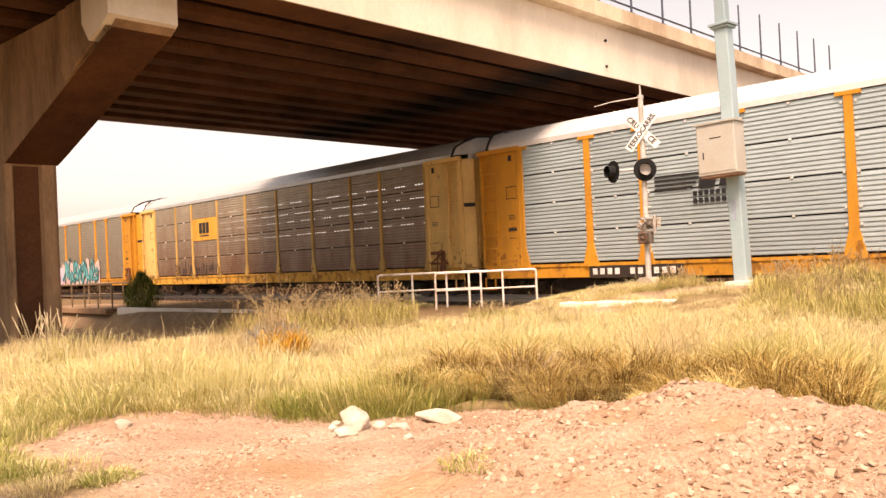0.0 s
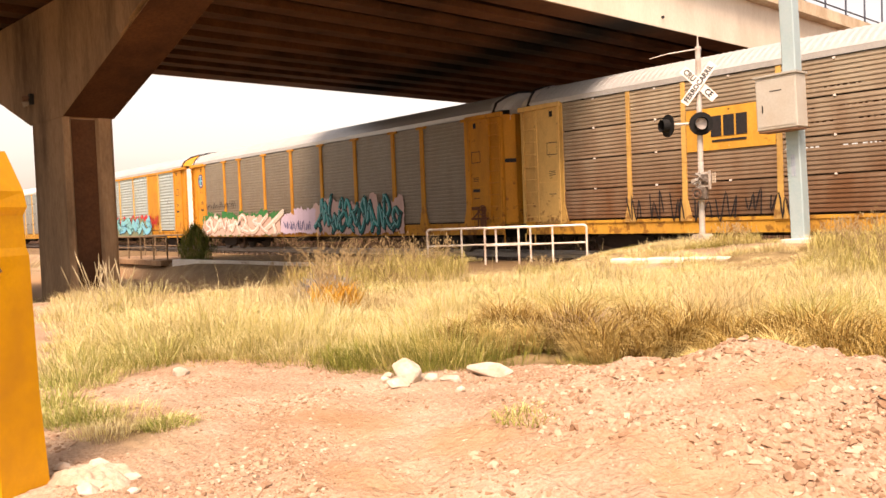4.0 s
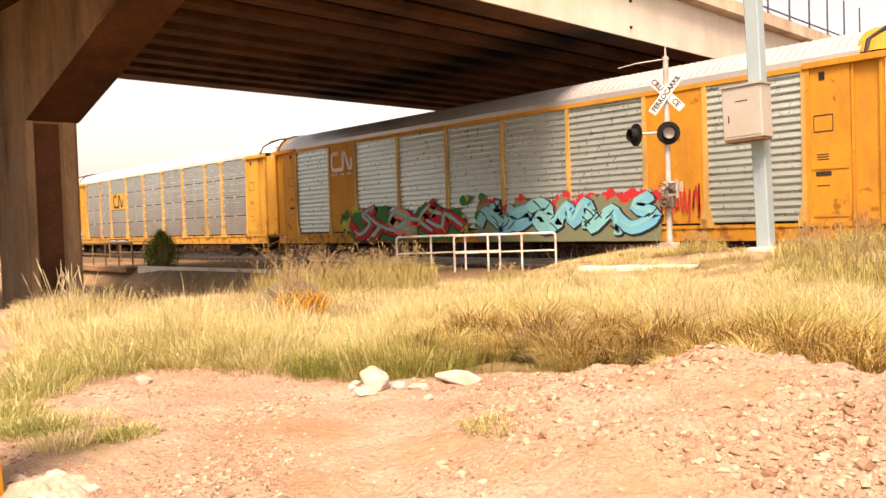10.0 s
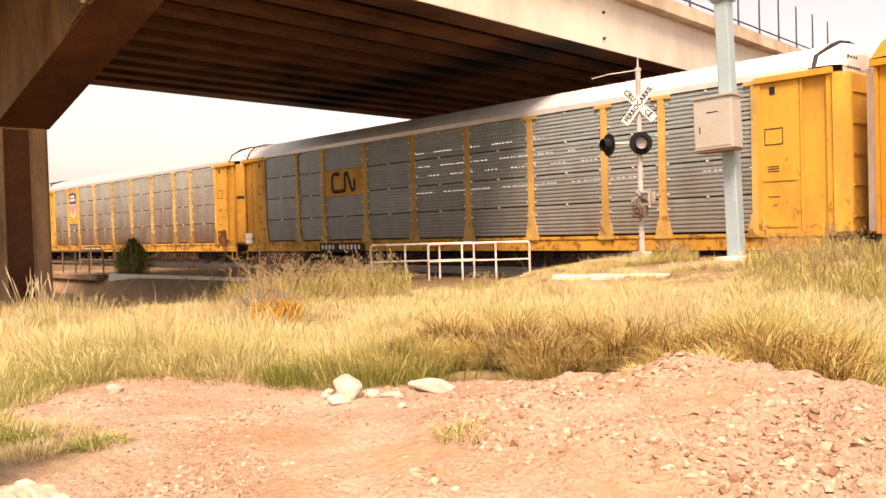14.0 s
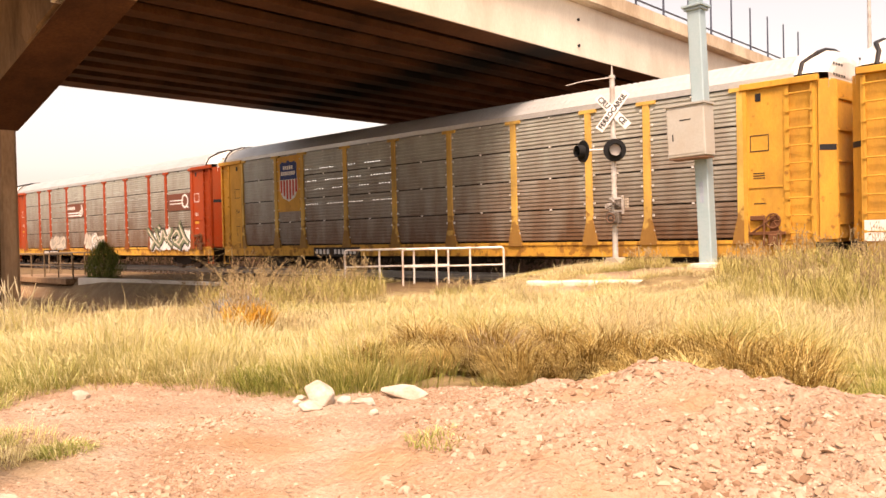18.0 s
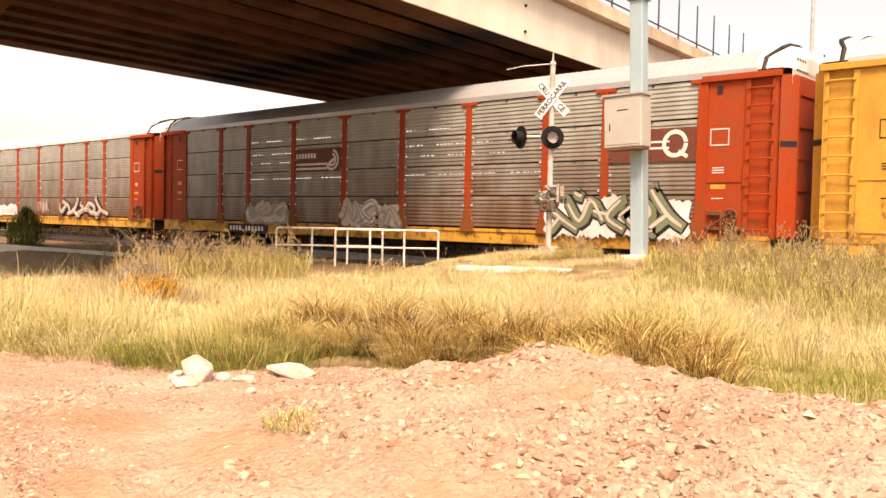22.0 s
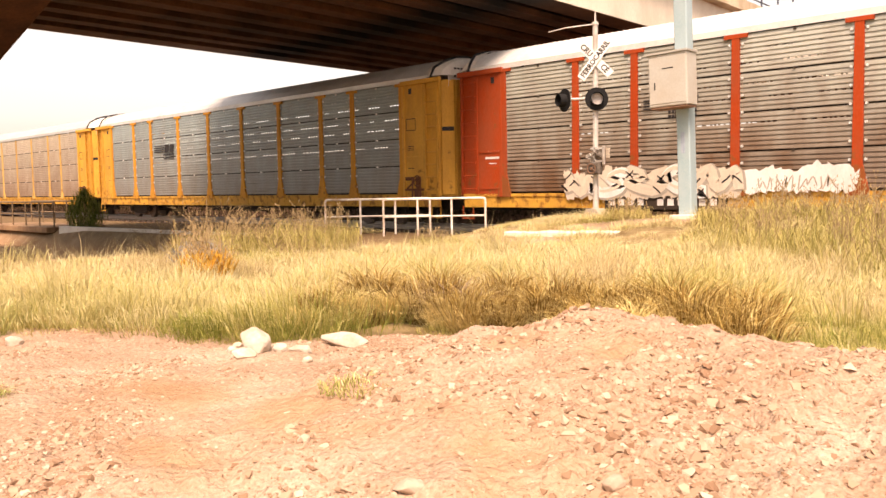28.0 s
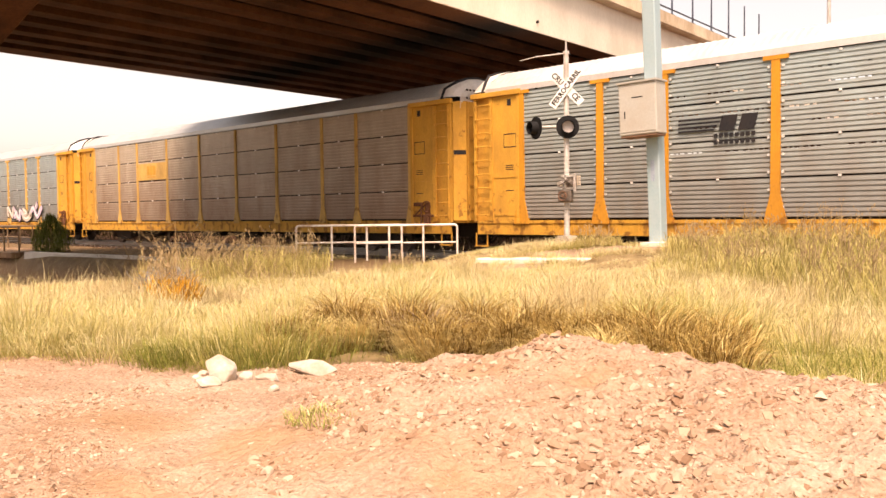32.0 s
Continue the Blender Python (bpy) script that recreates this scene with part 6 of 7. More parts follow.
# ---------------------------------------------------------------- grass and brush


def grass_material(name, stops, thin=0.2):
    m = bpy.data.materials.new(name)
    m.use_nodes = True
    n, ln = m.node_tree.nodes, m.node_tree.links
    bsdf = n["Principled BSDF"]
    bsdf.inputs["Roughness"].default_value = 0.7
    bsdf.inputs["Specular IOR Level"].default_value = 0.05
    geo = n.new("ShaderNodeNewGeometry")
    att = n.new("ShaderNodeAttribute")
    att.attribute_name = "tone"
    r = n.new("ShaderNodeValToRGB")
    el = r.color_ramp.elements
    while len(el) < len(stops):
        el.new(0.5)
    for e, (p, c) in zip(el, stops):
        e.position, e.color = p, (*c, 1)
    ad = n.new("ShaderNodeMath")
    ad.operation = "MULTIPLY_ADD"
    ln.new(geo.outputs["Random Per Island"], ad.inputs[0])
    ad.inputs[1].default_value = 0.22
    ln.new(att.outputs["Fac"], ad.inputs[2])
    ln.new(ad.outputs[0], r.inputs[0])
    ln.new(r.outputs[0], bsdf.inputs["Base Color"])
    tr = n.new("ShaderNodeBsdfTranslucent")
    ln.new(r.outputs[0], tr.inputs["Color"])
    mx = n.new("ShaderNodeMixShader")
    mx.inputs[0].default_value = thin
    ln.new(bsdf.outputs[0], mx.inputs[1])
    ln.new(tr.outputs[0], mx.inputs[2])
    ln.new(mx.outputs[0], n["Material Output"].inputs["Surface"])
    return m


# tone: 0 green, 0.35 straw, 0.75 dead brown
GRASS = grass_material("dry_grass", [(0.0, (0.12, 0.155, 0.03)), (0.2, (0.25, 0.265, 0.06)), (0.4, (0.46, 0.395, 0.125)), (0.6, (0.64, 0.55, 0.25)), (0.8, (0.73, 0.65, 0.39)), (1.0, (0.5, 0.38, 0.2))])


def blades(name, base, height, width, lean, tone, material, label, category, seed, way=None, fade=0.0):
    """Many bent grass blades as one mesh. base: roots; the rest one value a blade; way: where each one leans; fade:
    greener root, its shade and the paler tip put into the tone.
    """
    r = np.random.default_rng(seed)
    n = len(base)
    a = r.uniform(0, 2 * np.pi, n) if way is None else way
    face = r.uniform(0, 2 * np.pi, n)
    side = np.stack([np.cos(face), np.sin(face), np.zeros(n)], 1) * width[:, None] / 2
    tip = np.stack([np.cos(a), np.sin(a), np.zeros(n)], 1) * (height * lean)[:, None]
    up = np.zeros((n, 3))
    up[:, 2] = height
    mid = base + up * 0.6 + tip * 0.3
    top = base + up * (1 - 0.3 * lean[:, None]) + tip
    co = np.stack([base - side, base + side, mid - side * 0.75, mid + side * 0.75, top], 1).reshape(-1, 3)
    i = np.arange(n) * 5
    f = np.concatenate([np.stack([i, i + 1, i + 3], 1), np.stack([i, i + 3, i + 2], 1), np.stack([i + 2, i + 3, i + 4], 1)])
    me = bpy.data.meshes.new(name)
    raw_mesh(me, co, f)
    # roots toned down for the shade between blades, tips paler
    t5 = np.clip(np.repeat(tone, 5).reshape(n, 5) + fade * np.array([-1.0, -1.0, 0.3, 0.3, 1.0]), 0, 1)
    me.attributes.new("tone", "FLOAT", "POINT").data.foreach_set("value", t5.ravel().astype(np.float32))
    me.materials.append(material)
    return tagged(new(name, me), label, category, kind="stuff")


def crest_y(x):
    return np.interp(x, [-6.0, -5.2, -4.2, -3.2, -2.0], [4.95, 5.35, 5.75, 5.95, 6.2])


def build_grass():
    """Domed tussocks of fine leaning blades, closer together near the path."""
    r = np.random.default_rng(3)
    n = 5200
    d = r.uniform(4.2, 27.0, n)
    a = np.radians(r.uniform(6, 84, n))
    x, y = -d * np.sin(a), d * np.cos(a)
    keep = (dirt_at(x, y) < 0.35) & (y < 18.3) & (x < 1.5)
    bank = (x < -13.9 - 0.5 * wobble(x, y, 1.5)) & (y > 5.0)
    path = np.minimum(1, 1.4 * path_at(x, y))
    keep &= ~(bank & (r.uniform(0, 1, n) < 0.95)) & (r.uniform(0, 1, n) > path)
    keep &= r.uniform(0, 1, n) > 0.55 * smooth(fbm(x, y, 1.6, 1), 0.15, 0.8)
    strip = np.abs(x - np.interp(y, [12.0, 14.0, 15.5, 16.6], [-11.1, -11.4, -10.9, -9.6])) + 9 * (y < 11.8) + 9 * (y > 16.8)
    keep &= (strip > 0.75) | (r.uniform(0, 1, n) < 0.12)
    keep &= ~((np.abs(x + 17.5) < 2.6) & (y > 15.0))
    # the brown tussocks behind the heap leave little room for others
    edge = np.interp(x, EDGE_X, EDGE_Y)
    crest = np.exp(-((y - crest_y(x)) / 0.6) ** 2) * smooth(x, -6.2, -5.8) * (1 - smooth(x, -2.9, -2.5))
    keep &= r.uniform(0, 1, n) > 0.97 * crest
    x, y, d, edge = x[keep], y[keep], d[keep], edge[keep]
    m = len(x)
    big = fbm(x, y, 1.5, 3, 3)
    h0 = 0.25 + 0.22 * big + 0.13 * r.normal(0, 1, m) + 0.05 * smooth(y, 4.5, 6.5) - 0.06 * smooth(d, 10, 16)
    h0 = h0 * (1 - 0.45 * smooth(y, 11, 14.5) * smooth(x, -17, -13)) * (0.55 + 0.45 * smooth(y - edge, 0.0, 0.7))
    h0 = h0 * (1 - 0.5 * smooth(-x, 10.8, 13.0) * smooth(y, 4.8, 5.6))
    h0 = np.maximum(h0, 0.09)
    tone = 0.53 + 0.08 * smooth(d, 8, 12) + 0.27 * fbm(x, y, 1.6, 2) + 0.16 * r.normal(0, 1, m)
    green = np.exp(-((y - edge - 0.25) / 0.45) ** 2) * smooth(fbm(x, y, 1.2, 0), -0.5, 0.4)
    green = np.maximum(green, 1.1 * np.exp(-((x + 7.3) / 1.6) ** 2 - ((y - 2.6) / 1.0) ** 2))
    green = np.maximum(green, 1.0 * np.exp(-((x + 1.5) / 1.1) ** 2 - ((y - 6.0) / 1.2) ** 2))
    green = np.maximum(green, 0.7 * np.exp(-((x + 12.0) / 1.6) ** 2 - ((y - 8.2) / 1.0) ** 2))
    green = np.maximum(green, 0.6 * smooth(-x, 6.2, 7.5) * (1 - smooth(-x, 10.5, 14)) * (1 - smooth(y, 4.2, 6.0)))
    green = np.maximum(green, 0.25 * np.exp(-((x + 5.5) / 2.4) ** 2 - ((y - 14.5) / 2.2) ** 2))
    tone = tone - 0.40 * green
    per = 250
    k = m * per
    q = np.sqrt(r.uniform(0, 1, k))
    b = r.uniform(0, 2 * np.pi, k)
    wide = np.repeat(0.12 + 0.7 * h0 * r.uniform(0.6, 1.3, m) + 0.004 * d, per)
    sx, sy = q * wide * np.cos(b), q * wide * np.sin(b)
    bx, by, bd = np.repeat(x, per) + sx, np.repeat(y, per) + sy, np.repeat(d, per)
    h = np.repeat(h0, per) * (1.0 - 0.4 * q ** 2) * r.uniform(0.6, 1.15, k)
    long = r.uniform(0, 1, k) < 0.05
    h = np.where(long, h * r.uniform(1.2, 1.7, k), h)
    lean = np.clip(0.25 + 0.95 * q * r.uniform(0.5, 1.3, k) + 0.1 * r.normal(0, 1, k), 0.05, 1.3)
    lean = np.where(long, lean * 0.5, lean)
    base = np.stack([bx, by, ground_z(bx, by) - 0.02], 1)
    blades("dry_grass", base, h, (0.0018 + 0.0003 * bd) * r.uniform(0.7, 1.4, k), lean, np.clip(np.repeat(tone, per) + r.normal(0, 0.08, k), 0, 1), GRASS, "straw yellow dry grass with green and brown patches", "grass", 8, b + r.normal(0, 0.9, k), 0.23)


build_grass()

# ---------------------------------------------------------------- stones
STONE_PALE = mat("pale_limestone", (0.50, 0.43, 0.35), (0.62, 0.55, 0.46), 6, 40, 0.9, 0, 0.5, (0.4, 0.28, 0.2), 0.7)
PEBBLE = grass_material("dirt_pebbles", [(0.0, (0.24, 0.14, 0.085)), (0.07, (0.34, 0.22, 0.145)), (0.14, (0.41, 0.285, 0.195)), (0.19, (0.46, 0.34, 0.245)), (0.22, (0.54, 0.43, 0.33))], 0.0)


LIME_DUST = mat("pale_lime_rubble", (0.40, 0.31, 0.23), (0.50, 0.41, 0.32), 9, 55, 0.95, 0, 0.8, (0.32, 0.215, 0.14), 0.6)
STONE_DULL = mat("dusty_flat_stone", (0.46, 0.34, 0.25), (0.54, 0.42, 0.32), 6, 40, 0.9, 0, 0.4, (0.4, 0.27, 0.19), 0.6)


def heaped(x, y):
    """Where the clods of the dug-up earth lie close together."""
    k = smooth(fbm(x, y, 0.6, 3), -0.25, 0.5) ** 1.4
    for cx, cy, sx, sy in ((-3.35, 3.7, 0.3, 0.3), (-2.6, 4.1, 0.5, 0.16), (-1.6, 3.3, 0.6, 0.7), (-4.2, 4.3, 0.5, 0.25), (-1.0, 2.4, 0.6, 0.6)):
        k = k + 0.9 * np.exp(-((x - cx) / sx) ** 2 - ((y - cy) / sy) ** 2)
    return np.clip(k, 0, 1)


def build_rubble(x, y):
    """A low spill of pale lime dust and broken lumps by the post."""
    n = 60
    g = np.linspace(-1, 1, n)
    U, V = np.meshgrid(g, g)
    rad = np.hypot(U, V) + 0.16 * fbm(U, V, 0.5, 1, 2)
    X, Y = x + 0.42 * U + 0.1 * V, y + 0.24 * V
    Z = ground_z(X, Y) - 0.025 + 0.045 * smooth(1 - rad, 0.05, 0.6) + 0.02 * np.abs(fbm(U, V, 0.2, 2, 4)) * smooth(1 - rad, 0.0, 0.4)
    i = np.arange(n * n).reshape(n, n)
    me = bpy.data.meshes.new("lime_spill")
    raw_mesh(me, np.stack([X.ravel(), Y.ravel(), Z.ravel()], 1), np.stack([i[:-1, :-1], i[:-1, 1:], i[1:, 1:], i[1:, :-1]], -1).reshape(-1, 4))
    me.materials.append(LIME_DUST)
    tagged(new("lime_spill", me), "low spill of pale crumbled lime on the dirt", "lime heap")


def build_rocks():
    r = random.Random(9)
    for x, y, sx, sy, sz in ((-5.22, 3.72, 0.13, 0.10, 0.14), (-5.10, 3.55, 0.10, 0.07, 0.05), (-5.02, 3.80, 0.06, 0.05, 0.05), (-4.9, 3.9, 0.10, 0.05, 0.04), (-5.36, 3.62, 0.05, 0.04, 0.04),
                             (-4.94, 4.3, 0.2, 0.1, 0.075), (-6.94, 2.65, 0.09, 0.06, 0.05), (-4.2, 1.12, 0.07, 0.05, 0.035), (-4.62, 1.3, 0.06, 0.045, 0.03), (-4.3, 1.36, 0.045, 0.035, 0.025), (-4.75, 1.15, 0.05, 0.04, 0.03), (-4.1, 1.3, 0.04, 0.03, 0.02), (-5.5, 3.75, 0.05, 0.04, 0.03), (-4.62, 3.75, 0.04, 0.03, 0.03), (-1.58, 2.84, 0.045, 0.035, 0.04), (-2.14, 2.42, 0.06, 0.04, 0.03), (-1.62, 3.2, 0.06, 0.035, 0.025), (-2.9, 2.5, 0.035, 0.03, 0.025)):
        # broken stone: the hull of stray corners, its edges knocked off
        bm = bmesh.new()
        for _k in range(30):
            u = Vector((r.gauss(0, 1), r.gauss(0, 1), r.gauss(0, 1))).normalized() * r.uniform(0.8, 1.15)
            bm.verts.new((u.x * sx, u.y * sy, max(u.z, -0.6) * sz))
        bmesh.ops.convex_hull(bm, input=bm.verts)
        bmesh.ops.delete(bm, geom=[v for v in bm.verts if not v.link_faces], context="VERTS")
        bmesh.ops.bevel(bm, geom=list(bm.edges), offset=0.06 * sz, segments=1, affect="EDGES")
        ob = obj("rock", bm, STONE_PALE if sz > 0.019 and x < -4 else STONE_DULL)
        tagged(ob, "pale rough stone lying on the dirt", "rock", group="pale rocks")
        ob.matrix_basis = pose(x, y, float(ground_z(x, y)) + sz * 0.35, 0, 0, 40 + r.uniform(-25, 25))
    # loose stones on the dirt
    protos = []
    for _ in range(16):
        # angular chips: hulls of a few stray corners
        bm = bmesh.new()
        for _k in range(9):
            u = Vector((r.gauss(0, 1), r.gauss(0, 1), r.gauss(0, 1))).normalized()
            bm.verts.new((u.x, u.y * 0.78, u.z * 0.7))
        h = bmesh.ops.convex_hull(bm, input=bm.verts)
        loose = [v for v in bm.verts if not v.link_faces]
        bmesh.ops.delete(bm, geom=loose, context="VERTS")
        bmesh.ops.triangulate(bm, faces=bm.faces)
        bm.verts.index_update()
        protos.append((np.array([v.co[:] for v in bm.verts]), np.array([[v.index for v in f.verts] for f in bm.faces])))
        bm.free()
    g = np.random.default_rng(12)
    n = 52000
    x = g.uniform(-7.4, 0.6, n * 2)
    y = g.uniform(1.0, 5.2, n * 2)
    ok = (dirt_at(x, y) > 0.3) & (g.uniform(0, 1, n * 2) > 0.85 * ochre_at(x, y)) & (g.uniform(0, 1, n * 2) < 0.25 + 0.75 * heaped(x, y))
    x, y = x[ok][:n], y[ok][:n]
    d = np.hypot(x, y)
    cos, fcs, off = [], [], 0
    size = 0.0055 + 0.0065 * g.pareto(2.2, len(x))
    size = np.minimum(size, 0.031) * (0.6 + 0.4 * heaped(x, y) + 0.2 * np.exp(-((x + 1.8) / 1.6) ** 2))
    zz = ground_z(x, y)
    for k in range(len(x)):
        v, f = protos[k % 16]
        a = g.uniform(0, 6.28)
        c, s = math.cos(a), math.sin(a)
        w = v * size[k]
        cos.append(np.stack([w[:, 0] * c - w[:, 1] * s + x[k], w[:, 0] * s + w[:, 1] * c + y[k], w[:, 2] + zz[k] - size[k] * 0.08], 1))
        fcs.append(f + off)
        off += len(v)
    me = bpy.data.meshes.new("loose_stones")
    raw_mesh(me, np.concatenate(cos), np.concatenate(fcs))
    me.polygons.foreach_set("use_smooth", np.zeros(len(me.polygons), bool))
    me.materials.append(PEBBLE)
    tagged(new("loose_stones", me), "loose pinkish stones and gravel on the dirt", "gravel", kind="stuff")


build_rocks()
build_rubble(-4.45, 1.22)

# ---------------------------------------------------------------- by the ditch under the bridge
OLIVE_TUBE = mat("rusty_olive_tube", (0.20, 0.14, 0.08), (0.28, 0.20, 0.12), 3, 30, 0.7, 0.1, 0.1, (0.12, 0.06, 0.03), 0.5)


def build_ditch():
    w = thing("ditch_wall", "low pale concrete wall along a dirt ditch", "concrete wall", kind="structure")
    bm = bmesh.new()
    d = Vector((9.0, 0.75))
    m = Matrix.Translation((-33.1, 12.62, 0)) @ Matrix.Rotation(math.atan2(d.y, d.x), 4, "Z")
    box(bm, 0, 11.5, 0, 0.3, -1.2, 0.1, 0.02, m)
    obj("wall", bm, whitewash, w)
    bm = bmesh.new()
    box(bm, 0.2, 10.5, -0.008, -0.004, -0.22, -0.2, 0, m)
    obj("joint", bm, concrete, w)
    # slab bridge over the ditch with its railing
    s = thing("slab_bridge", "small concrete slab crossing over the ditch", "footbridge", kind="structure")
    bm = bmesh.new()
    box(bm, -41.0, -33.6, 12.35, 14.6, -0.16, 0.06, 0.02)
    obj("slab", bm, concrete, s)
    for x in (-35.2, -39.5):
        bm = bmesh.new()
        box(bm, x - 0.9, x + 0.5, 12.6, 14.4, -1.3, -0.16, 0.02)
        obj("abutment", bm, concrete, s)
    railing("railing", "rusty olive tube railing on a concrete slab", (-41.0, 12.55), (-33.9, 12.75), 0.06, 6, OLIVE_TUBE, 0.95)
    railing("railing", "rusty olive tube railing on a concrete slab", (-41.0, 14.35), (-34.3, 14.45), 0.06, 6, OLIVE_TUBE, 0.95)


build_ditch()


def build_apron():
    """A short pale concrete kerb in the grass between the railing and the crossing mast."""
    k = thing("kerb", "pale worn concrete kerb in the dry grass by the crossing", "kerb", kind="structure")
    a, b = Vector((-12.35, 14.46)), Vector((-9.7, 14.8))
    d = b - a
    for i in range(3):
        bm = bmesh.new()
        m = Matrix.Translation((*a, 0)) @ Matrix.Rotation(math.atan2(d.y, d.x), 4, "Z")
        L = d.length / 3
        box(bm, L * i + 0.01, L * (i + 1) - 0.01, 0, 0.45, -0.2, 0.355 + 0.022 * i, 0.025, m)
        obj("kerb_stone", bm, concrete_pale, k)


build_apron()

# ---------------------------------------------------------------- shrubs
NEEDLE = grass_material("dark_evergreen", [(0.0, (0.05, 0.08, 0.016)), (0.6, (0.13, 0.165, 0.035)), (1.0, (0.26, 0.26, 0.08))])
TWIG = mat("dry_twigs", (0.20, 0.13, 0.06), (0.42, 0.31, 0.16), 4, 40, 0.9, 0, 0.1)


def build_evergreen(x, y, z):
    t = thing("evergreen_shrub", "dark green conical evergreen shrub beside the track", "shrub", (x, y, z))
    bm = bmesh.new()
    tube(bm, (0, 0, -0.1), (0, 0, 1.3), 0.05, 0.012, 8)
    for k in range(26):
        a = k * 2.4
        h = 0.15 + 1.1 * k / 26
        L = 0.62 * (1 - h / 1.75)
        tube(bm, (0, 0, h), (L * math.cos(a), L * math.sin(a), h + 0.25), 0.012, 0.004, 5)
    obj("trunk", bm, TWIG, t)
    r = np.random.default_rng(4)
    n = 2000
    h = r.uniform(0.02, 1.0, n) ** 1.2
    rad = 0.82 * (1 - h ** 2.2 * 0.9) * (0.55 + 0.45 * h ** 0.5) * r.uniform(0.25, 1.25, n) ** 0.6
    a = r.uniform(0, 6.28, n)
    rad = rad * (1 + 0.16 * np.sin(5 * a + 7 * h) + 0.1 * np.sin(9 * a - 4 * h))
    base = np.stack([rad * np.cos(a), rad * np.sin(a), h * 1.35], 1)
    ob = blades("crown", base, r.uniform(0.12, 0.42, n), r.uniform(0.012, 0.024, n), r.uniform(0.1, 0.9, n), r.uniform(0, 0.9, n), NEEDLE, "", "", 5)
    ob.parent = t
    ob["kind"] = "part"
    for key in ("kind",):
        del ob[key]


build_evergreen(-33.3, 13.7, -0.06)


def build_dry_bush(x, y, z, wide, high, n, seed, label="leafless brown thorny bush"):
    t = thing("dry_bush", label, "bush", (x, y, z), group="dry bushes")
    r = random.Random(seed)
    bm = bmesh.new()

    def grow(p, d, L, w, level):
        steps = 4
        for _ in range(steps):
            d = (d + Vector((r.uniform(-.4, .4), r.uniform(-.4, .4), r.uniform(-.3, .25)))).normalized()
            q = p + d * (L / steps)
            if q.z > high:
                d.z = -abs(d.z) * 0.3
                q = p + d * (L / steps)
            q.z = max(q.z, 0.02)
            tube(bm, p, q, w, w * 0.8, 4, cap=False)
            p, w = q, w * 0.82
            if level < 2 and r.random() < 0.75:
                s = Vector((r.uniform(-1, 1), r.uniform(-1, 1), r.uniform(-.2, .8))).normalized()
                grow(p, (d * 0.6 + s * 0.7).normalized(), L * 0.55, w * 0.7, level + 1)

    for _ in range(n):
        a = r.uniform(0, 6.28)
        grow(Vector((r.uniform(-.3, .3) * wide, r.uniform(-.15, .15) * wide, -0.05)), Vector((math.cos(a) * 0.9, math.sin(a) * 0.6, r.uniform(0.4, 1.1))).normalized(), wide * r.uniform(0.45, 0.8), 0.014, 0)
    tagged(obj("branch", bm, TWIG, t), kind="stuff")
    return t


def gz(x, y):
    return float(ground_z(x, y))


for k, (x, y, w, h, n) in enumerate(((-15.2, 9.6, 1.7, 1.0, 12), (-17.2, 10.5, 2.1, 1.5, 12), (-18.9, 10.8, 2.2, 1.55, 12), (-13.4, 9.3, 1.1, 0.8, 8), (-21.2, 11.3, 2.2, 1.6, 11), (-23.8, 11.8, 2.2, 1.5, 10), (-18.6, 13.4, 1.6, 0.8, 9), (-14.6, 11.2, 1.4, 0.7, 8), (-20.6, 13.3, 1.5, 0.7, 8))):
    build_dry_bush(x, y, gz(x, y), w, h, n, k)

# leafy weeds: straw and green stalks
WEED = grass_material("weeds", [(0.0, (0.13, 0.14, 0.035)), (0.3, (0.28, 0.25, 0.075)), (0.6, (0.48, 0.40, 0.15)), (1.0, (0.6, 0.49, 0.22))])


def build_weed(x, y, wide, high, n, seed, tone, label, lean=0.45, width=0.012, name="weed_clump", material=None, spread=0.14):
    t = thing(name, label, "weeds", (x, y, gz(x, y)), group="weed clumps")
    r = np.random.default_rng(seed)
    rad = wide * np.sqrt(r.uniform(0, 1, n))
    a = r.uniform(0, 6.28, n)
    lift = r.uniform(0, 0.45, n) * high
    base = np.stack([rad * np.cos(a), rad * np.sin(a), lift], 1)
    h = high * r.uniform(0.3, 0.75, n)
    ob = blades("foliage", base, h, width * r.uniform(0.6, 1.5, n), r.uniform(0.3, 1.0, n) * lean * 2, np.clip(tone + r.normal(0, spread, n), 0, 1), material or WEED, "", "", seed + 1)
    ob.parent = t
    del ob["kind"]
    bm = bmesh.new()
    rr = random.Random(seed)
    for _ in range(22):
        # branching stalks with small dry heads that stand above the leaves
        b = rr.uniform(0, 6.28)
        q = rr.uniform(0, wide * 0.8)
        top = Vector((1.2 * q * math.cos(b), 1.2 * q * math.sin(b), high * rr.uniform(0.7, 1.35)))
        root = Vector((q * math.cos(b), q * math.sin(b), -0.03))
        tube(bm, root, top, 0.006, 0.003, 4, cap=False)
        for k in range(5):
            p = root.lerp(top, rr.uniform(0.45, 1.0))
            e = p + Vector((rr.uniform(-.12, .12), rr.uniform(-.12, .12), rr.uniform(0.02, 0.14)))
            tube(bm, p, e, 0.004, 0.002, 4, cap=False)
            tube(bm, e, e + Vector((0, 0, 0.04)), 0.012, 0.004, 5)
    tagged(obj("stalk", bm, TWIG, t), kind="stuff")
    return t


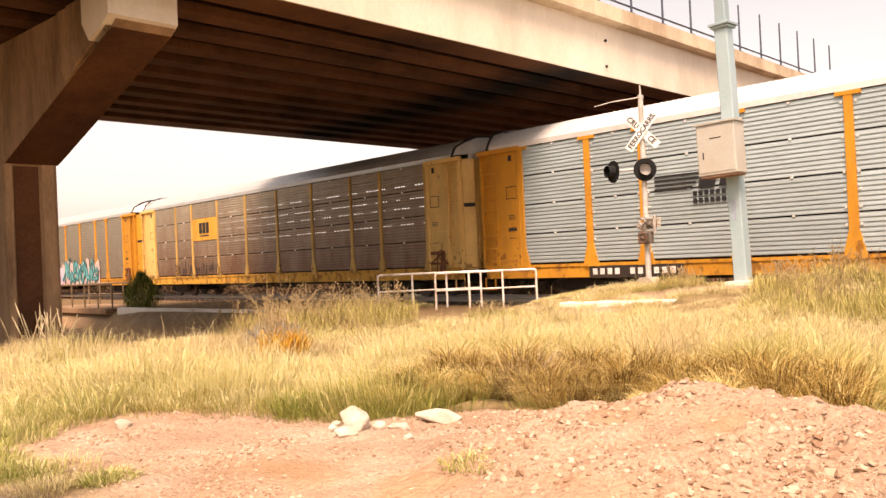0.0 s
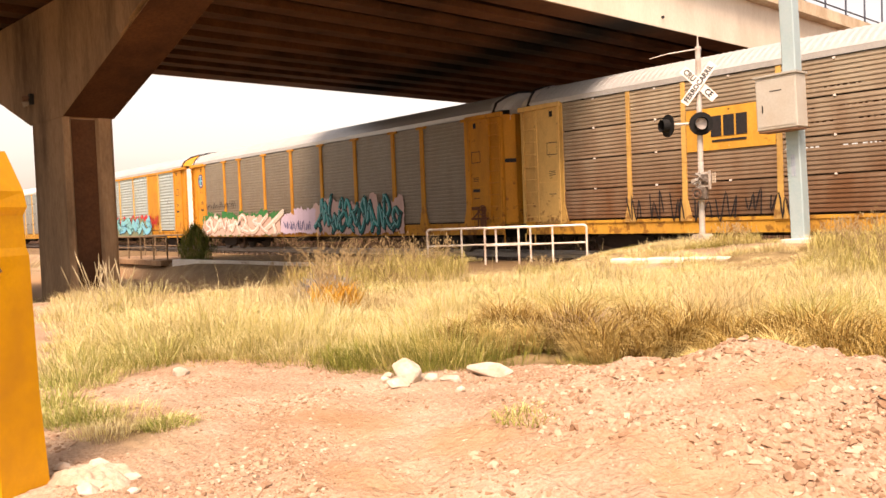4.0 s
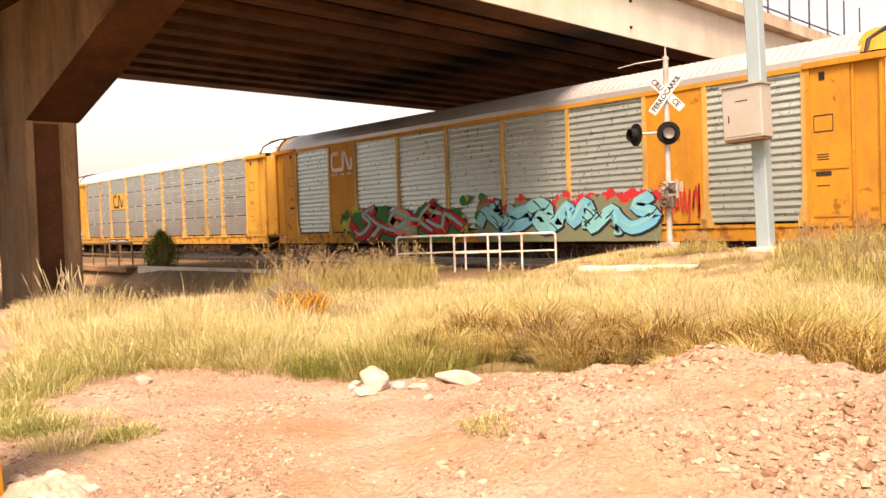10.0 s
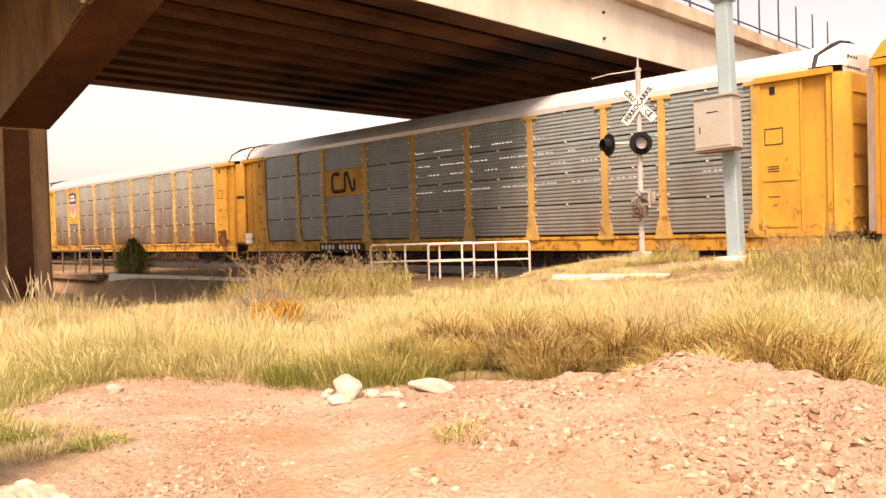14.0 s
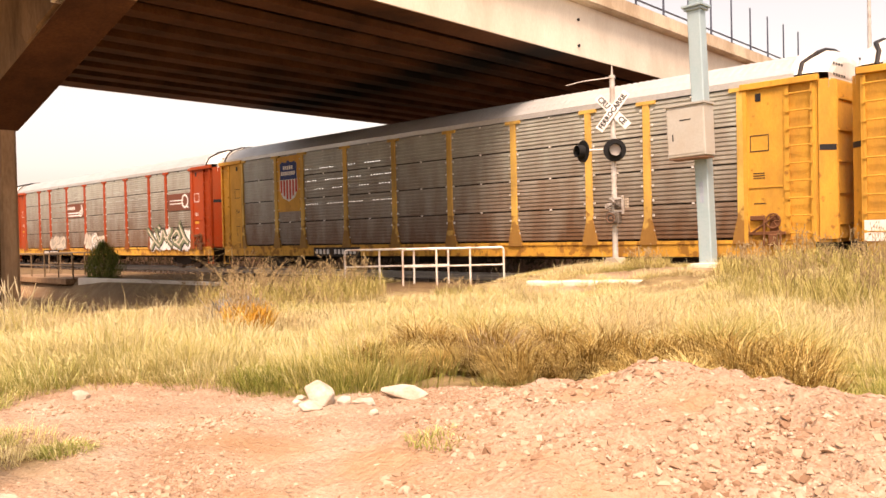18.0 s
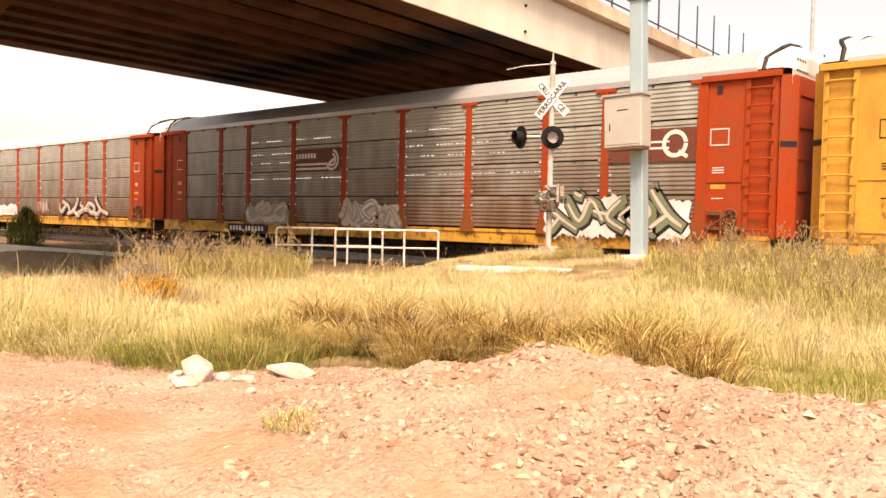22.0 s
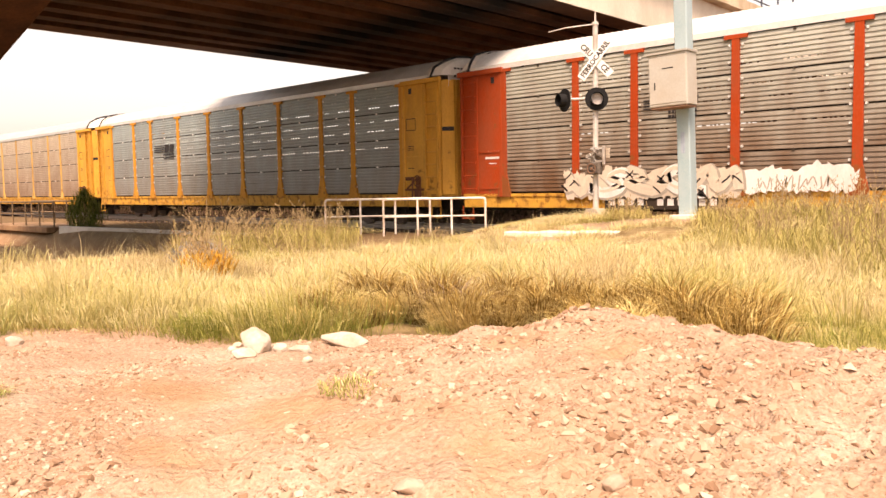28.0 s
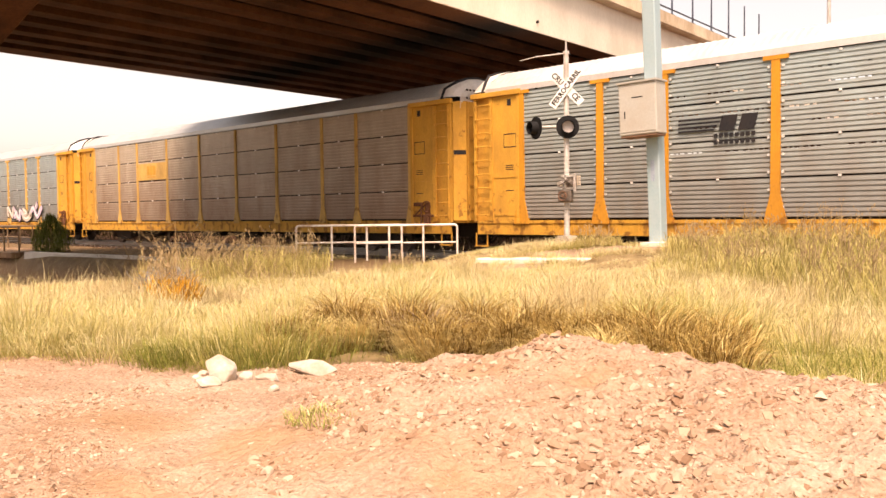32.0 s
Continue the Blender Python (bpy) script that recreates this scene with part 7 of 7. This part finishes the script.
for k, (x, y, wide, high, tone) in enumerate(((-6.0, 13.6, 0.8, 0.85, 0.35), (-7.4, 15.2, 0.7, 0.7, 0.4), (-4.4, 12.4, 0.8, 0.95, 0.25), (-5.0, 15.5, 1.0, 0.8, 0.35), (-8.0, 16.0, 0.5, 0.55, 0.5),
                                             (-10.6, 16.6, 0.5, 0.45, 0.45), (-6.6, 16.6, 0.8, 0.7, 0.3), (-3.2, 11.0, 0.7, 0.9, 0.3), (-13.6, 10.2, 0.9, 0.9, 0.3), (-14.8, 11.2, 0.9, 1.0, 0.35), (-13.0, 13.0, 0.5, 0.4, 0.25), (-4.2, 16.3, 0.8, 1.0, 0.4), (-3.2, 15.6, 0.8, 1.0, 0.35), (-5.7, 17.0, 0.7, 0.95, 0.45), (-2.4, 14.4, 0.9, 1.0, 0.4), (-7.3, 17.1, 0.6, 0.8, 0.45), (-1.6, 12.6, 0.9, 1.0, 0.35), (-3.4, 13.4, 0.8, 0.8, 0.45), (-21.5, 12.2, 1.0, 0.45, 0.5), (-15.0, 9.4, 0.8, 0.85, 0.3), (-16.3, 9.7, 0.9, 0.8, 0.35), (-14.0, 8.8, 0.7, 0.75, 0.4), (-17.6, 10.0, 0.8, 0.8, 0.4))):
    build_weed(x, y, wide * 1.1, high * 0.75, 750, 100 + k, tone + 0.1, "straggling dry weeds with olive leaves", 0.6, 0.008)
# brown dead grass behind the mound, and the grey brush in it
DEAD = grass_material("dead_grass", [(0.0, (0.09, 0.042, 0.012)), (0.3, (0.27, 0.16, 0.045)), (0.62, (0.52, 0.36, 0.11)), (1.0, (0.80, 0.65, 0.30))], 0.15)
ASHY = grass_material("ashy_brush", [(0.0, (0.20, 0.15, 0.11)), (0.5, (0.38, 0.29, 0.22)), (1.0, (0.54, 0.43, 0.34))])
def crest_row():
    r = random.Random(77)
    out = []
    x = -5.9
    while x < -2.6:
        e = float(crest_y(x))
        out.append((x + r.uniform(-.1, .1), e + r.uniform(-0.3, 0.05), r.uniform(0.2, 0.34), r.uniform(0.36, 0.58) * (0.8 if x < -5 else 1.1), r.uniform(-0.12, 0.3)))
        if r.random() < 0.95:
            out.append((x + r.uniform(-.2, .2), e + r.uniform(0.1, 0.55), r.uniform(0.26, 0.42), r.uniform(0.46, 0.72), r.uniform(-0.15, 0.15)))
        out.append((x + r.uniform(-.2, .2), e + r.uniform(-0.5, -0.2), r.uniform(0.12, 0.22), r.uniform(0.22, 0.42), r.uniform(0.6, 0.95)))
        x += r.uniform(0.24, 0.42)
    return out


def build_tussock(x, y, wide, high, n, seed, tone, label, material, name="grass_tussock", width=0.0052):
    """A dome of leaning dead blades, the shade at the root put into the tone."""
    r = np.random.default_rng(seed)
    q = np.sqrt(r.uniform(0, 1, n))
    a = r.uniform(0, 6.28, n)
    base = np.stack([q * wide * 0.8 * np.cos(a), q * wide * 0.8 * np.sin(a), np.full(n, -0.03)], 1)
    h = high * (1.0 - 0.35 * q ** 2) * r.uniform(0.4, 1.15, n)
    shade = tone + r.normal(0, 0.2, n) + 0.5 * (r.uniform(0, 1, n) < 0.22)
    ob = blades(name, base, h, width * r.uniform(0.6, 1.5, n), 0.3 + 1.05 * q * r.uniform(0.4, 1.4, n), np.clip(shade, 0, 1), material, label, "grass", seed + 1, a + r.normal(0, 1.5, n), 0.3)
    del ob["kind"]
    tagged(ob, label, "grass", "tussocks")
    ob.location = (x, y, gz(x, y))
    return ob


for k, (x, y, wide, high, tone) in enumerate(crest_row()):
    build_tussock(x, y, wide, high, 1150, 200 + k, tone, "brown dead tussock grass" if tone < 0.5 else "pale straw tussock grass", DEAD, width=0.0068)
build_tussock(-5.0, 5.5, 0.3, 0.52, 900, 330, 0.5, "ashy grey dry brush", ASHY, "grey_brush")
# green and feathery grass by the path
LUSH = grass_material("green_grass", [(0.0, (0.18, 0.22, 0.05)), (0.5, (0.39, 0.39, 0.12)), (1.0, (0.72, 0.62, 0.33))])
for k, (x, y, wide, high, tone) in enumerate(((-8.6, 3.0, 0.55, 0.62, 0.7), (-7.7, 2.7, 0.5, 0.45, 0.5), (-7.2, 1.9, 0.4, 0.32, 0.3), (-6.4, 1.5, 0.36, 0.26, 0.2), (-5.7, 1.5, 0.32, 0.24, 0.15), (-5.1, 1.85, 0.2, 0.16, 0.2), (-9.7, 3.6, 0.55, 0.6, 0.8), (-8.0, 2.1, 0.45, 0.4, 0.5), (-8.1, 3.4, 0.5, 0.5, 0.6), (-5.9, 1.25, 0.3, 0.2, 0.25), (-7.3, 3.4, 0.5, 0.42, 0.7), (-10.6, 4.4, 0.6, 0.55, 0.85))):
    build_tussock(x, y, wide, high * 0.9, 650, 300 + k, tone, "green grass clump drying to straw", LUSH, "grass_clump")
PLUME = mat("pale_plumes", (0.42, 0.34, 0.2), (0.54, 0.45, 0.3), 8, 60, 0.9, 0, 0.1)


def build_plumes(x, y, n, seed):
    t = thing("plume_grass", "tall feathery plume grass with pale seed heads", "grass", (x, y, gz(x, y)), group="plume grass")
    r = random.Random(seed)
    for k in range(n):
        bm = bmesh.new()
        a = Vector((r.uniform(-.5, .5), r.uniform(-.4, .4), 0))
        b = a + Vector((r.uniform(-.3, .3), r.uniform(-.2, .2), r.uniform(0.32, 0.62)))
        tube(bm, a, b, 0.005, 0.004, 5, cap=False)
        d = (b - a).normalized()
        tube(bm, b, b + d * 0.1, 0.005, 0.012, 7)
        tube(bm, b + d * 0.1, b + d * 0.3, 0.012, 0.003, 7)
        obj("plume", bm, PLUME, t)


build_plumes(-14.6, 4.3, 14, 6)
build_plumes(-12.8, 4.1, 9, 7)

# ---------------------------------------------------------------- litter in the grass
build_tussock(-3.24, 3.08, 0.26, 0.09, 300, 410, 0.35, "sparse grey-green weed on the dirt", LUSH, "small_weed")
ORANGE_PLANT = grass_material("orange_dodder", [(0.0, (0.55, 0.24, 0.03)), (0.5, (0.66, 0.36, 0.05)), (1.0, (0.72, 0.48, 0.12))])
build_weed(-9.55, 5.76, 0.3, 0.5, 900, 401, 0.5, "bright orange patch of dodder vine on grass", 0.7, 0.012, "dodder_patch", ORANGE_PLANT)
build_weed(-10.4, 6.1, 0.36, 0.56, 500, 402, 0.3, "pale blue-grey dry brush in the grass", 0.7, 0.012, "grey_brush", grass_material("blue_grey_brush", [(0.0, (0.22, 0.23, 0.25)), (1.0, (0.40, 0.38, 0.38))]))

# ---------------------------------------------------------------- yellow post
YPAINT = mat("yellow_post_paint", (0.70, 0.32, 0.001), (0.78, 0.37, 0.002), 2.5, 40, 0.45, 0, 0.08, (0.45, 0.17, 0.01), 0.5)


def build_yellow_post(x, y):
    t = thing("yellow_post", "thick yellow painted concrete guard post with chipped edges", "guard post", (x, y, gz(x, y)), turn=38)
    bm = bmesh.new()
    prof = [(-0.1, 0.235), (0.0, 0.235), (0.45, 0.212), (1.0, 0.205), (1.16, 0.205), (1.2, 0.195), (1.36, 0.19), (1.4, 0.205), (1.48, 0.2), (1.6, 0.165), (1.68, 0.135)]
    rings = []
    r = random.Random(2)
    for z, w in prof:
        z, w = z * 0.975, w * 0.91
        c = w * 0.25
        o = [(-w, -w + c), (-w + c, -w), (w - c, -w), (w, -w + c), (w, w - c), (w - c, w), (-w + c, w), (-w, w - c)]
        rings.append([bm.verts.new((a + r.uniform(-.005, .005), b + r.uniform(-.005, .005), z)) for a, b in o])
    for a, b in zip(rings, rings[1:]):
        for i in range(8):
            bm.faces.new((a[i], a[(i + 1) % 8], b[(i + 1) % 8], b[i]))
    bm.faces.new(rings[-1])
    bmesh.ops.recalc_face_normals(bm, faces=bm.faces)
    obj("shaft", bm, YPAINT, t)
    for z in (1.05, 1.28):
        bm = bmesh.new()
        tube(bm, (0.17, -0.1, z), (0.21, -0.08, z + 0.02), 0.014, 0.01, 8)
        obj("rebar_stub", bm, rust_steel, t)


build_yellow_post(-4.66, 0.79)


# ---------------------------------------------------------------- far lamp post beyond the railway


def build_far_post(x, y):
    t = thing("street_lamp", "slender grey lamp post beyond the railway", "street lamp", (x, y, gz(x, y)))
    bm = bmesh.new()
    tube(bm, (0, 0, -0.2), (0, 0, 16.0), 0.14, 0.08, 10)
    obj("post", bm, MAST_GREY, t)
    bm = bmesh.new()
    tube(bm, (0, 0, 15.9), (-1.4, -0.6, 16.3), 0.05, 0.04, 8)
    obj("arm", bm, MAST_GREY, t)
    bm = bmesh.new()
    box(bm, -2.0, -1.35, -0.85, -0.5, 16.22, 16.4, 0.03)
    obj("lamp_head", bm, MAST_GREY, t)


build_far_post(-16.4, 47.2)

# ---------------------------------------------------------------- dark scrub added beyond the track, for the darkness under the cars
SCRUB = grass_material("dark_scrub", [(0.0, (0.035, 0.024, 0.012)), (0.6, (0.07, 0.05, 0.024)), (1.0, (0.12, 0.085, 0.04))], 0.0)


def build_scrub():
    r = np.random.default_rng(31)
    n = 16000
    x, y = r.uniform(-95, 12, n), r.uniform(25.0, 28.5, n)
    base = np.stack([x, y, ground_z(x, y) - 0.03], 1)
    blades("far_scrub", base, r.uniform(0.25, 0.6, n), r.uniform(0.03, 0.07, n), r.uniform(0.2, 1.1, n), r.uniform(0, 0.8, n), SCRUB, "dark low scrub added beyond the track to darken the view under the cars", "scrub", 32)


build_scrub()

# ---------------------------------------------------------------- movement
# seconds, place of the second car's middle along the track
TRAIN = [(0.0, -35.5), (6.0, 6.8), (9.0, 28.12), (13.0, 56.15), (19.0, 99.5), (21.0, 114.05), (23.0, 128.88), (28.0, 165.95), (30.0, 181.2), (32.0, 196.35)]


def motions():
    for k, car in enumerate(CARS):
        walk(car, [(t, pose(s + PITCH * (1 - k), TRACK_Y, 0)) for t, s in TRAIN])
    # wheels roll on the rail
    steps = 420
    ts = [32.0 * i / steps for i in range(steps + 1)]
    go = np.interp(ts, [r[0] for r in TRAIN], [r[1] for r in TRAIN])
    for ws, dx in WHEELSETS:
        walk(ws, [(t, pose(dx, 0, 0.42, 0, math.degrees((g - go[0]) / 0.42), 0)) for t, g in zip(ts, go)])


motions()
